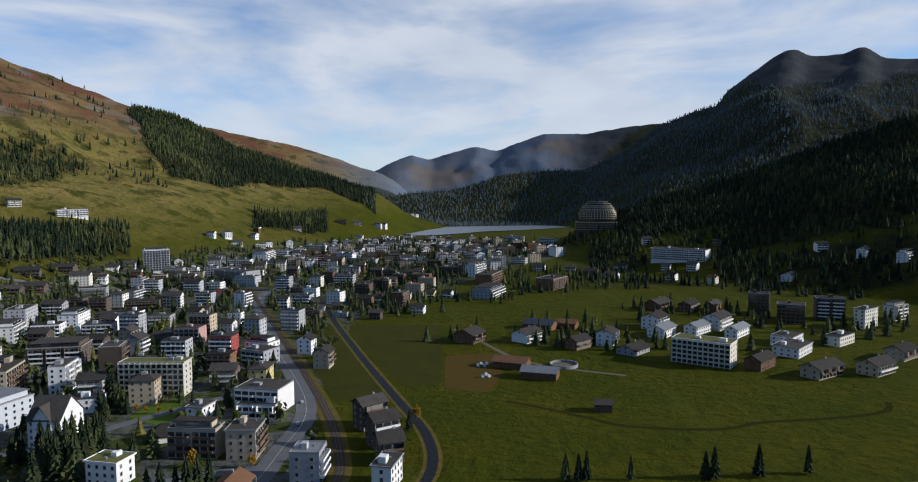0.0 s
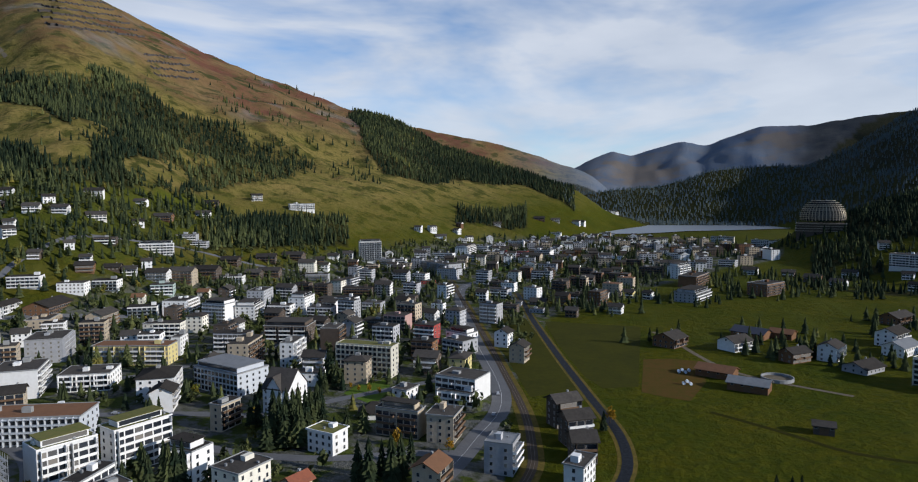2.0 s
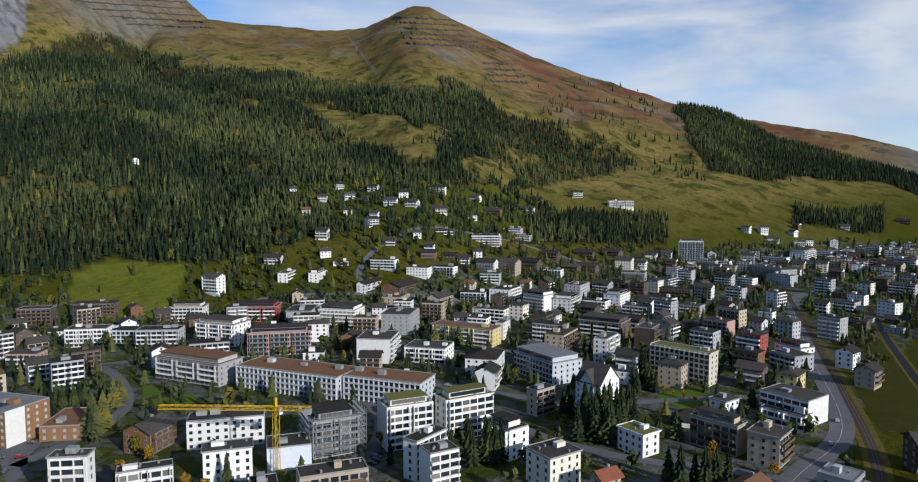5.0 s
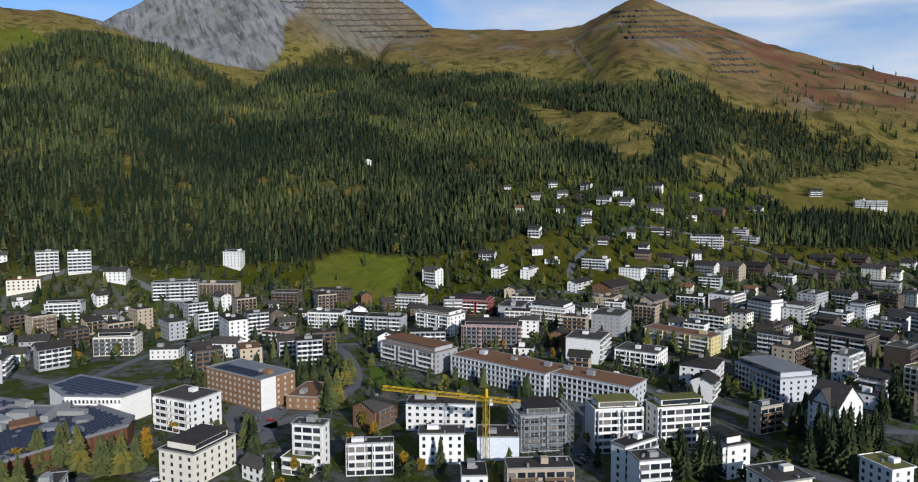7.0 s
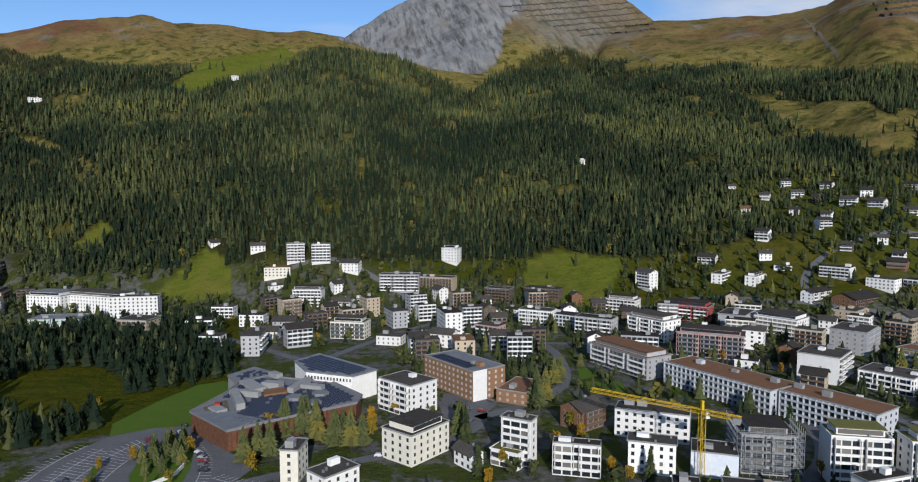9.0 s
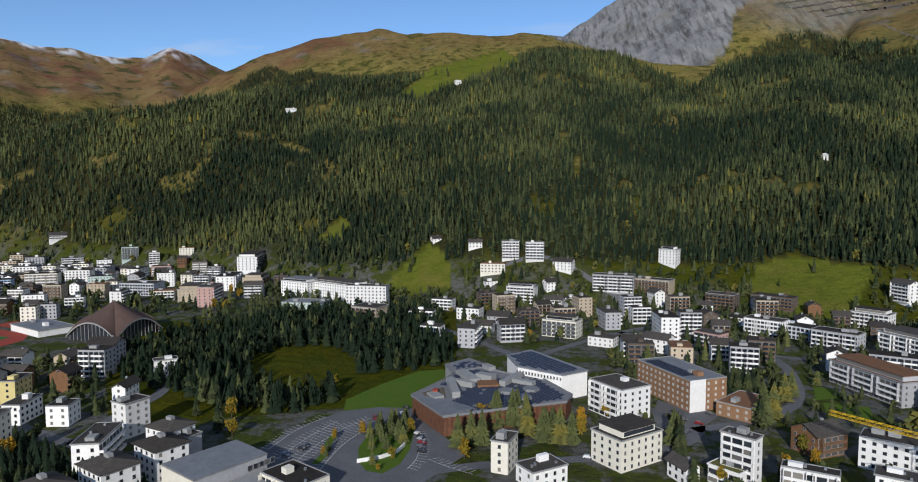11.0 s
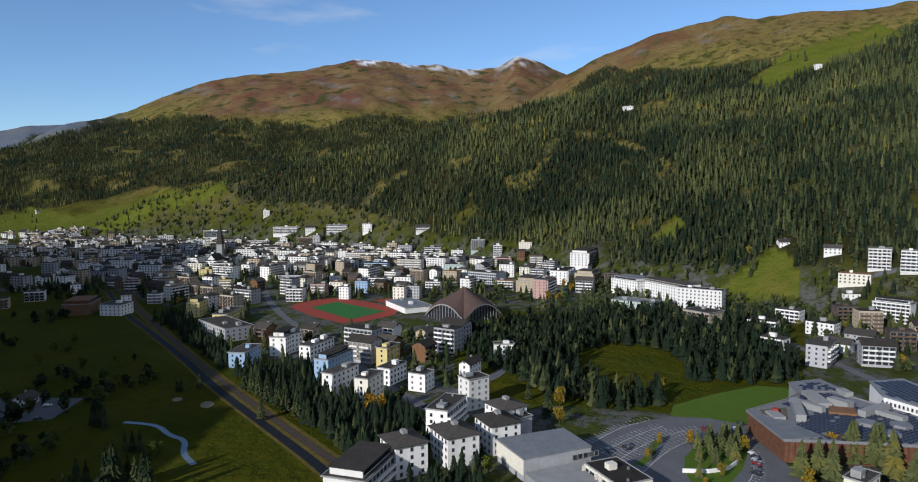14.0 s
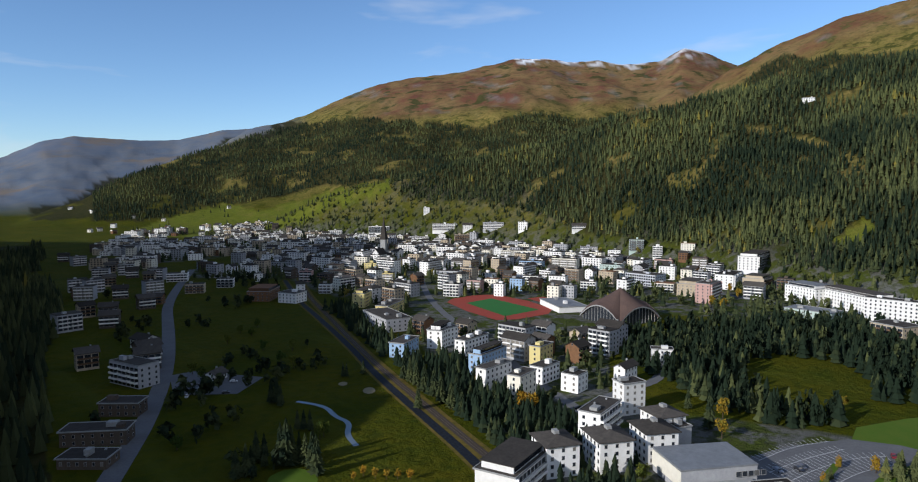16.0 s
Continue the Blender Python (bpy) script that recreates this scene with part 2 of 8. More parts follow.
    "sheet": surface("white_sheeting", (0.68, 0.71, 0.74), (0.55, 0.6, 0.66), 0.6, 3, 0.6),
}
ROOFS = {
    "k": surface("dark_roofing", (0.068, 0.060, 0.052), (0.042, 0.038, 0.034), 0.9, 4, 0.8, spread=0.4, spec=0.03),
    "n": surface("rust_brown_roofing", (0.19, 0.095, 0.05), (0.14, 0.075, 0.042), 0.9, 6, 0.6, spread=0.1),
    "s": surface("green_roof", (0.10, 0.11, 0.03), (0.15, 0.13, 0.045), 0.95, 3, 0.7, spread=0.1),
    "m": surface("grey_metal_roof", (0.23, 0.235, 0.24), (0.17, 0.175, 0.18), 0.55, 5, 0.6, metal=0.2, spread=0.1),
    "red": surface("red_tile_roof", (0.25, 0.085, 0.045), (0.18, 0.065, 0.04), 0.9, 3, 1.0, spread=0.2),
}
RAILINGS = {
    "w": WALLS["w"], "b": surface("brown_railing", (0.16, 0.10, 0.06), rough=0.8, scale=2), "g": surface("glass_railing", (0.16, 0.18, 0.19), rough=0.25, scale=3),
}
SOLAR = surface("solar_cells", (0.013, 0.017, 0.034), (0.020, 0.026, 0.048), 0.35, 1.5, 0.9, spec=0.3)
DITCH = surface("ditch_grass", (0.022, 0.026, 0.006), (0.04, 0.034, 0.01), 0.95, 3, spec=0.0)
YELLOW = surface("crane_yellow", (0.62, 0.40, 0.02), rough=0.5, scale=2)
STEEL = surface("galvanised_steel", (0.36, 0.37, 0.38), rough=0.45, metal=0.6, scale=2)
RUST = surface("red_brown_cladding", (0.17, 0.075, 0.04), (0.08, 0.042, 0.028), 0.8, 2, 1.6)

# ---- the lie of the land: bearings in degrees, anticlockwise from +y, as seen from the middle of the valley ----
def hashed(ix, iy, k):
    h = np.sin(ix * 127.1 + iy * 311.7 + k * 74.7) * 43758.5453
    return h - np.floor(h)


def value_noise(x, y, k=0):
    ix, iy = np.floor(x), np.floor(y)
    fx, fy = x - ix, y - iy
    fx, fy = fx * fx * (3 - 2 * fx), fy * fy * (3 - 2 * fy)
    a, b = hashed(ix, iy, k), hashed(ix + 1, iy, k)
    c, d = hashed(ix, iy + 1, k), hashed(ix + 1, iy + 1, k)
    return (a + (b - a) * fx) * (1 - fy) + (c + (d - c) * fx) * fy - 0.5


def fbm(x, y, octaves=4, k=0):
    total, amp = 0.0, 1.0
    for o in range(octaves):
        total = total + amp * value_noise(x * 2 ** o + 17.3 * o, y * 2 ** o - 9.1 * o, k + o)
        amp *= 0.5
    return total


def bearing_of(x, y):
    b = np.degrees(np.arctan2(-x, y))
    return np.where(b < -90, b + 360, b)


def place(bearing, distance):
    a = math.radians(bearing)
    return -math.sin(a) * distance, math.cos(a) * distance


def curve(bearing, pairs):
    return np.interp(bearing, [p[0] for p in pairs], [p[1] for p in pairs])


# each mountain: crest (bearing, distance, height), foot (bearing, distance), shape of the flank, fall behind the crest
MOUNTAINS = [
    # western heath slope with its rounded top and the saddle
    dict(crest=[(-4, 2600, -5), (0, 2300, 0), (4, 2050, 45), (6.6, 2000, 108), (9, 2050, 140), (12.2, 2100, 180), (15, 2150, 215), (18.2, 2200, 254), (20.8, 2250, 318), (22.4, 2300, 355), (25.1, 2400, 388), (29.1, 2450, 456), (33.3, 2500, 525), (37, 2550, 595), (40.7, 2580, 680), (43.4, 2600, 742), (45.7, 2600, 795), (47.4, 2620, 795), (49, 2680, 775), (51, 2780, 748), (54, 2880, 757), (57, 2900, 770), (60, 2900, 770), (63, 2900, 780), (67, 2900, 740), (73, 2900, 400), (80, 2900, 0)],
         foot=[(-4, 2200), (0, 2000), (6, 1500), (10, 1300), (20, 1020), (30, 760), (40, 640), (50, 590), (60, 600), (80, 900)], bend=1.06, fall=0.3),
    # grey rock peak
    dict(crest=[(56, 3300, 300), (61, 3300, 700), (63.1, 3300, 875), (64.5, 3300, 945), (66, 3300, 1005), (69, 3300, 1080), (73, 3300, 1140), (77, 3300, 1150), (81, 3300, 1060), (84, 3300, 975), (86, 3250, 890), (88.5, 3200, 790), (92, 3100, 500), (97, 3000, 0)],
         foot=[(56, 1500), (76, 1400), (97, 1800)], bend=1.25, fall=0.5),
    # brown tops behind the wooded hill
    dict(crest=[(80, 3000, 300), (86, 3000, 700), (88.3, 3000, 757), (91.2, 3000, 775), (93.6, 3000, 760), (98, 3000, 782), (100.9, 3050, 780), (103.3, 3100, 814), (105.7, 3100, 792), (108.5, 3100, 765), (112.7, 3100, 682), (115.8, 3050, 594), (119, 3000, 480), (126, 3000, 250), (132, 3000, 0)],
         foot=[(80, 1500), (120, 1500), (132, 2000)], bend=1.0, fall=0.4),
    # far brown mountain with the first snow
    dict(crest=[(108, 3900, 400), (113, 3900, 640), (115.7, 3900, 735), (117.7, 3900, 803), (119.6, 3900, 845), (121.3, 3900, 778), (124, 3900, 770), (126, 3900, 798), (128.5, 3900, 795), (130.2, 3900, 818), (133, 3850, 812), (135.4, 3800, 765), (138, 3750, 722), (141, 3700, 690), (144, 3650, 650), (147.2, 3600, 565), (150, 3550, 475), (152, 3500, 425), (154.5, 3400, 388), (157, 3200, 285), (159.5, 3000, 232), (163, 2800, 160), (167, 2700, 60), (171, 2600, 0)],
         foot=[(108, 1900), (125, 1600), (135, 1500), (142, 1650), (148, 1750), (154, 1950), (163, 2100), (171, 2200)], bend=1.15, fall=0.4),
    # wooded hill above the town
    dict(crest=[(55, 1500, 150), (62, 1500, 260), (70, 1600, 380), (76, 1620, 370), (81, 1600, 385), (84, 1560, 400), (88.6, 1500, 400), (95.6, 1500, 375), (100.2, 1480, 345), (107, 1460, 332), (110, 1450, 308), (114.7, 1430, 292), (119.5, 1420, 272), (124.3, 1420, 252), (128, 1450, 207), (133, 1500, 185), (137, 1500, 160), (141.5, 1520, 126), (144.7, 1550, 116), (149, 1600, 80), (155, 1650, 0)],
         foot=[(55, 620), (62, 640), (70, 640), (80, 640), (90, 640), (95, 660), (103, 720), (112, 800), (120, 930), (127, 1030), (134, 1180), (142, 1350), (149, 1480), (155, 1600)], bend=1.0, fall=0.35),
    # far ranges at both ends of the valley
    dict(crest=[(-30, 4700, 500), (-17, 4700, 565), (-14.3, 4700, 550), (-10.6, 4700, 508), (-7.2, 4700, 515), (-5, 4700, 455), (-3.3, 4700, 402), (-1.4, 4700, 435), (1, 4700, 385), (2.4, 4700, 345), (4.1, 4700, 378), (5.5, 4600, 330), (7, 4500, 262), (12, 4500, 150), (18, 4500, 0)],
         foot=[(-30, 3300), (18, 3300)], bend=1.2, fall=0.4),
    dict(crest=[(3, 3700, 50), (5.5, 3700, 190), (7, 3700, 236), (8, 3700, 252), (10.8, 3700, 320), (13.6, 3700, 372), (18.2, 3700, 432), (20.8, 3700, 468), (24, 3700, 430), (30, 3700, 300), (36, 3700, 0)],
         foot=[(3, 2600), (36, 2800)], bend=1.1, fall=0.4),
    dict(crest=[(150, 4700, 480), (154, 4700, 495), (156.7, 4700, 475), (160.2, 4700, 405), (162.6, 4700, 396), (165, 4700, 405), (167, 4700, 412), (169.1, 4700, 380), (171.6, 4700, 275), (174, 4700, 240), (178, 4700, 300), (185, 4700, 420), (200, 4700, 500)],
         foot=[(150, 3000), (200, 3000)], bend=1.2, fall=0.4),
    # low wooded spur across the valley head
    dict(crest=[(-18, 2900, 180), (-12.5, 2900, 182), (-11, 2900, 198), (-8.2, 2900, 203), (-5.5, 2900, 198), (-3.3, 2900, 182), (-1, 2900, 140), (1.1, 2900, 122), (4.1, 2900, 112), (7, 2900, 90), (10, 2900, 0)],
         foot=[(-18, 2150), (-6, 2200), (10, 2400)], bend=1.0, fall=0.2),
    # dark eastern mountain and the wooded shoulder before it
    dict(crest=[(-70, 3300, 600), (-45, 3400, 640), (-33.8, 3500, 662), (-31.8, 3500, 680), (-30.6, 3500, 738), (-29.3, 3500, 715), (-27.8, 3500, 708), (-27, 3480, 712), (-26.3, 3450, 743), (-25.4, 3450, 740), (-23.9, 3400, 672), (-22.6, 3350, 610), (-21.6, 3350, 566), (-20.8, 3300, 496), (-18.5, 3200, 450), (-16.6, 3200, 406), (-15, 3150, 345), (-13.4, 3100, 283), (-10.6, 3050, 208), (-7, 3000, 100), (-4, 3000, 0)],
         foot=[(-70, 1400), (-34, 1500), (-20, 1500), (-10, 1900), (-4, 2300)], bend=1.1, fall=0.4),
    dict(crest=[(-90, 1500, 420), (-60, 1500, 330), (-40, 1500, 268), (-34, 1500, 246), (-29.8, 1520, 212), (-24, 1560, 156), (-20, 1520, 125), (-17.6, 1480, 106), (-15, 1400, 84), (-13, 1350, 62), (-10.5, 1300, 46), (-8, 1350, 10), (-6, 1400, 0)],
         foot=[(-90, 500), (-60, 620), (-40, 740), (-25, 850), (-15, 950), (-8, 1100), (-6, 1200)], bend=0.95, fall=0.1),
    # unseen wooded flank, added behind the viewpoint to keep the golf course in shade
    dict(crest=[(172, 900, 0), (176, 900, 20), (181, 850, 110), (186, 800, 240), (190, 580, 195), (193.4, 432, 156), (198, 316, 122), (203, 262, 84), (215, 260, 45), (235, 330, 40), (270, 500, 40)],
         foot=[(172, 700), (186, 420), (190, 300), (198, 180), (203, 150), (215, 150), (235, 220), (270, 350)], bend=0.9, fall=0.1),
    # unseen ridge added farther back, its shadow reaching the southern town and slope
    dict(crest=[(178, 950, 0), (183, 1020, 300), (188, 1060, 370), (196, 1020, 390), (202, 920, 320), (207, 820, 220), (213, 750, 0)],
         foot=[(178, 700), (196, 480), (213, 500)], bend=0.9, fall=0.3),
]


def smoothed(values, reach):
    k = np.exp(-0.5 * (np.arange(-3 * reach, 3 * reach + 1) / reach) ** 2)
    wide = np.concatenate([np.full(3 * reach, values[0]), values, np.full(3 * reach, values[-1])])
    return np.convolve(wide, k / k.sum(), "valid")


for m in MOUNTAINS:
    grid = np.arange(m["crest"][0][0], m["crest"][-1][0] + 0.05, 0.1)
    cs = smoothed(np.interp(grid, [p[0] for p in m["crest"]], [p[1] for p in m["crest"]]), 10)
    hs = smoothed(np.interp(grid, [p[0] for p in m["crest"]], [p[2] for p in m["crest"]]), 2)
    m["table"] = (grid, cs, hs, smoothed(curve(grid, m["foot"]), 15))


def ground_height(x, y):
    """Height of the land at the plan place (x, y)."""
    x, y = np.asarray(x, float), np.asarray(y, float)
    r, b = np.hypot(x, y), bearing_of(x, y)
    z = 0.012 * np.maximum(r - 900, 0) * np.cos(np.radians(b)) * (r < 2600)
    z = np.where(b > 130, -0.012 * np.maximum(r - 1200, 0) * np.clip((b - 130) / 25, 0, 1), np.clip(z, 0, 8))
    rough = fbm(x / 420, y / 420, 5, 3)
    wander = 1.6 * fbm(x / 330, y / 330, 3, 14)
    ribs = 0.5 - np.abs(fbm(x / 230, y / 230, 4, 8)) * 2.2
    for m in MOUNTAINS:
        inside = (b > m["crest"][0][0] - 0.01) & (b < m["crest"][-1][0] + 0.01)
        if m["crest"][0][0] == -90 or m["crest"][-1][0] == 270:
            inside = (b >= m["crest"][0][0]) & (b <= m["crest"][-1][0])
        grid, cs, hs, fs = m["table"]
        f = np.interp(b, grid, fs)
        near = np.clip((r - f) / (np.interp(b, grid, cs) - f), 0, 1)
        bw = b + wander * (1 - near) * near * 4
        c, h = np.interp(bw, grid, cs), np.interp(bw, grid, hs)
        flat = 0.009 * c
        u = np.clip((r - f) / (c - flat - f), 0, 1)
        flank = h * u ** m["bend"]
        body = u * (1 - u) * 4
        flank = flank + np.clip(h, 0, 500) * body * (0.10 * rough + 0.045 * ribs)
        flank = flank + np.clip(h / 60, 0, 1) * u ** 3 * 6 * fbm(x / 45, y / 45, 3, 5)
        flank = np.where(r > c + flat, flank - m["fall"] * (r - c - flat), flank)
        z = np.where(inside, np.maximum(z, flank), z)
    return z


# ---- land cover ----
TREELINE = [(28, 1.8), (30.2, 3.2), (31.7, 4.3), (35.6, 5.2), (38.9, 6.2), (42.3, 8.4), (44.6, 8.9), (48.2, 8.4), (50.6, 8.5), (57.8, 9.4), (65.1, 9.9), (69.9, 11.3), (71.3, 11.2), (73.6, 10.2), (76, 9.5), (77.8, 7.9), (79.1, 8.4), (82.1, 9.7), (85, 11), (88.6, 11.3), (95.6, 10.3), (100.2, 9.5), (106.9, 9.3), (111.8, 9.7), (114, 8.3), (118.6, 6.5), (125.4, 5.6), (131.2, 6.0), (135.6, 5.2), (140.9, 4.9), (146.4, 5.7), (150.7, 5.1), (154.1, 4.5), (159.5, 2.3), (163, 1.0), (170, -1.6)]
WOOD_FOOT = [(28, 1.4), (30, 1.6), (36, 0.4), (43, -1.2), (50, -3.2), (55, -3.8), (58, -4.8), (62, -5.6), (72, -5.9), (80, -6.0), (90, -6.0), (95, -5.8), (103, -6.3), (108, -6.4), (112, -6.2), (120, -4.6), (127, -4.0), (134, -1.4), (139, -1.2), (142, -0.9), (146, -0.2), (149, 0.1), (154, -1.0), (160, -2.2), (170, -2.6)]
# glades in the slope: small ones as bearing, elevation, half width, half height, slant; large ones as an outline of bearings and elevations
GLADES = [(46.5, 3.2, 2.0, 1.5, 0.0), (40.5, 1.6, 2.5, 1.0, 0.3), (83.0, 0.2, 0.5, 0.4, 0), (77.0, 0.5, 0.5, 0.4, 0), (88.0, 4.2, 0.4, 0.35, 0), (110.5, 3.3, 1.2, 0.35, 0.3), (87.0, 1.5, 0.3, 1.1, 0), (82.2, -1.6, 0.35, 0.8, 0), (75.0, -0.2, 0.8, 0.25, 0.1)]
PASTURES = [
    [(73.7, -10.1), (73.0, -5.9), (70.1, -5.2), (65.0, -5.8), (65.7, -7.5), (67.1, -10.3)],
    [(103.6, -8.2), (101.5, -6.4), (99.3, -4.6), (97.7, -5.7), (97.6, -8.6), (101.1, -9.2)],
    [(109.1, -4.3), (106.6, -2.4), (105.6, -3.1), (107.1, -4.7)],
    [(56.9, 7.3), (52.4, 6.4), (47.7, 6.1), (45.3, 3.9), (45.6, 2.6), (50.5, 3.4), (54.1, 5.4)],
    [(57.8, 1.1), (53.4, 1.1), (46.7, 1.1), (43.0, 0.6), (37.0, -0.4), (35.7, -1.7), (37.8, -2.6), (39.4, -4.0), (45.2, -5.6), (49.4, -3.8), (53.8, -3.1), (55.8, -0.8)],
    [(164.3, -3.7), (160.2, -2.2), (156.7, -1.3), (154.0, -2.0), (148.4, -0.4), (143.2, 0.7), (143.4, -0.5), (148.4, -1.8), (150.3, -3.0), (156.8, -4.2)],
    [(101.9, 7.8), (99.0, 9.9), (93.1, 11.2), (91.7, 10.4), (96.0, 9.0), (100.2, 7.4)],
]


ROCK_FACE = [(89.6, 12.3), (84.5, 20), (75.4, 20), (73.3, 14.9), (75.0, 12.0), (76.0, 9.9), (77.7, 6.0), (79.1, 8.6), (82.1, 10.0), (85.0, 11.0)]


def within(b, e, outline):
    """Which of the bearings and elevations lie inside an outline."""
    hit = np.zeros(np.shape(b), bool)
    for (b0, e0), (b1, e1) in zip(outline, outline[1:] + outline[:1]):
        if e0 != e1:
            hit ^= ((e0 > e) != (e1 > e)) & (b < (b1 - b0) * (e - e0) / (e1 - e0) + b0)
    return hit


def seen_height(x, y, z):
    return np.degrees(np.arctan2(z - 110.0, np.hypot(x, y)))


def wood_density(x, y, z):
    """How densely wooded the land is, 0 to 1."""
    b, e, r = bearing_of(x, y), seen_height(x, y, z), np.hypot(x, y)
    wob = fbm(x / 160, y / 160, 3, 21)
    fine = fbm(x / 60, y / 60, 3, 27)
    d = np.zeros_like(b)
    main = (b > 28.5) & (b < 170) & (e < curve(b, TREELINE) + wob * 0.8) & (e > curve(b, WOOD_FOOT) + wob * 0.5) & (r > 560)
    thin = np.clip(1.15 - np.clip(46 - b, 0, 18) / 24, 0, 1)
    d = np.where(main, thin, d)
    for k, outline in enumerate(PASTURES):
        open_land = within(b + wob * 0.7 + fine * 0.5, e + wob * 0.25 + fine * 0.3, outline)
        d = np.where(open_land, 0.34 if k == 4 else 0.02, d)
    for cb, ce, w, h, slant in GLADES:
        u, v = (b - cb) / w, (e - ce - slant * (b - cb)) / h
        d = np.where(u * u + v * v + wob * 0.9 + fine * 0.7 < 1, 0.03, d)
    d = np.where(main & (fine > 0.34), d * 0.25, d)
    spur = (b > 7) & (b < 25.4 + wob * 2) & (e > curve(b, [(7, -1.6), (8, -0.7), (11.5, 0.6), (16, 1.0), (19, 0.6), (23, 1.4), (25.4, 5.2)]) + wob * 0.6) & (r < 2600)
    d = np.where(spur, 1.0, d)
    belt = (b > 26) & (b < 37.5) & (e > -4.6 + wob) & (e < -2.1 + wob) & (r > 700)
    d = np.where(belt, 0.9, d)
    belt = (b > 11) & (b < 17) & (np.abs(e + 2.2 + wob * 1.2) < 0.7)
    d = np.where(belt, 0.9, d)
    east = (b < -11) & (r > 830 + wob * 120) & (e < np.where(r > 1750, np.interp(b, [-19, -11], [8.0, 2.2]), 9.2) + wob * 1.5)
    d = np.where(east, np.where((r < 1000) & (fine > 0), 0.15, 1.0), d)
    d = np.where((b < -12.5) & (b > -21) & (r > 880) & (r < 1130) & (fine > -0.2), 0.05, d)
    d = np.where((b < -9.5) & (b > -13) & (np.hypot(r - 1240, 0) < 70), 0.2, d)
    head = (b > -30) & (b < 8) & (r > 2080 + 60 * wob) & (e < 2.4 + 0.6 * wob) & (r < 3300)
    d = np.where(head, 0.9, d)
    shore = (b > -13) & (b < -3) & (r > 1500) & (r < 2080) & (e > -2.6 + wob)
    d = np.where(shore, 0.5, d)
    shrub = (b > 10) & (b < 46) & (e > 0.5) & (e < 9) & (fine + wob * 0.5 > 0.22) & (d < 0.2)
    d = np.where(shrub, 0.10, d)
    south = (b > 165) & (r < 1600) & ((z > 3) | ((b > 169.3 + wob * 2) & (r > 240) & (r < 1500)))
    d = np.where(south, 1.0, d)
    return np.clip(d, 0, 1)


def land_cover(x, y, z):
    b, e, r = bearing_of(x, y), seen_height(x, y, z), np.hypot(x, y)
    wob = fbm(x / 260, y / 260, 4, 31)
    west = (b > 5) & (b < 172)
    line = curve(b, [(5, 2.0), (10, 1.0), (14, 0.8), (20, 1.6), (25, 2.6), (30, 4.4), (36, 5.8), (42, 8.8), (50, 9.2), (60, 9.8), (70, 11.2), (88, 11.6), (95, 11), (100, 10.2), (108, 9.4), (115, 7.6), (120, 6.2), (132, 5.9), (140, 5.0), (150, 5.4), (172, 1.0)])
    heath = np.where(west, np.clip((e - line + wob * 1.6) / 1.6, 0, 1), np.clip((z - 330 + wob * 200) / 90, 0, 1))
    face = within(b + wob * 0.8, e + wob * 0.5, ROCK_FACE) & (r > 1700)
    screes = np.clip((r - 2500) / 150, 0, 1) * np.clip(1 - np.abs(b - 71) / 8 + wob * 0.6, 0, 1) * (e > 9.5) * 0.55
    rocky = np.where(face, 1.0, screes)
    rocky = np.maximum(rocky, np.clip(fbm(x / 90, y / 90, 4, 41) * 3 - 0.9, 0, 0.4) * heath)
    snow = np.where((b > 117) & (b < 133) & (r > 3500), np.clip((z - 745 + wob * 90) / 40, 0, 1) * np.clip(fbm(x / 35, y / 50, 4, 43) * 3 + 0.35, 0, 1), 0)
    town = in_town(x, y) * np.clip(1.2 - z / 40, 0.25, 1)
    for outline in PASTURES:
        town = np.where(within(b, e, outline), 0.0, town)
    town = np.where((b > 97) & (b < 125) & (r > 335) & (r < 600), 0.0, town)
    heath = heath * np.interp(b, [5, 30, 40, 47, 100, 112, 120], [0.9, 1.0, 1.0, 0.6, 0.6, 0.9, 1.0])
    dry = np.clip((z - 30 + wob * 60) / 110, 0, 1) * (b > 5)
    for k, outline in enumerate(PASTURES):
        if k != 3:
            dry = np.where(within(b, e, outline), 0.0, dry)
    # far ranges at both valley ends, tinted blue for haze
    hazed_rock = np.clip((r - 3000) / 300, 0, 1) * np.maximum(np.clip((13 - b) / 8, 0, 1), np.clip((b - 150) / 4, 0, 1)) * 0.9
    # high eastern flank, coloured dark to stand in for shade
    shaded_rock = np.clip((r - 2000) / 300, 0, 1) * np.clip((-8 - b) / 3, 0, 1) * np.clip((z - 120) / 90, 0, 1) * np.clip(1.05 + wob * 0.12, 0, 1)
    # pastures that get the sun-brightened grass colour
    sunlit_grass = np.zeros_like(b)
    for k, outline in enumerate(PASTURES):
        if k != 3:
            sunlit_grass = np.maximum(sunlit_grass, within(b, e, outline) * (0.6 if k == 4 else 1.0))
    return dict(dry=dry, hazed_rock=hazed_rock, shaded_rock=shaded_rock, sunlit_grass=sunlit_grass, heath=heath, rock=np.clip(rocky, 0, 1), wood=wood_density(x, y, z) * 0.9, town=town, snow=snow)


def in_town(x, y):
    """The built-up part of the valley floor, 0 to 1."""
    b, r = bearing_of(x, y), np.hypot(x, y)
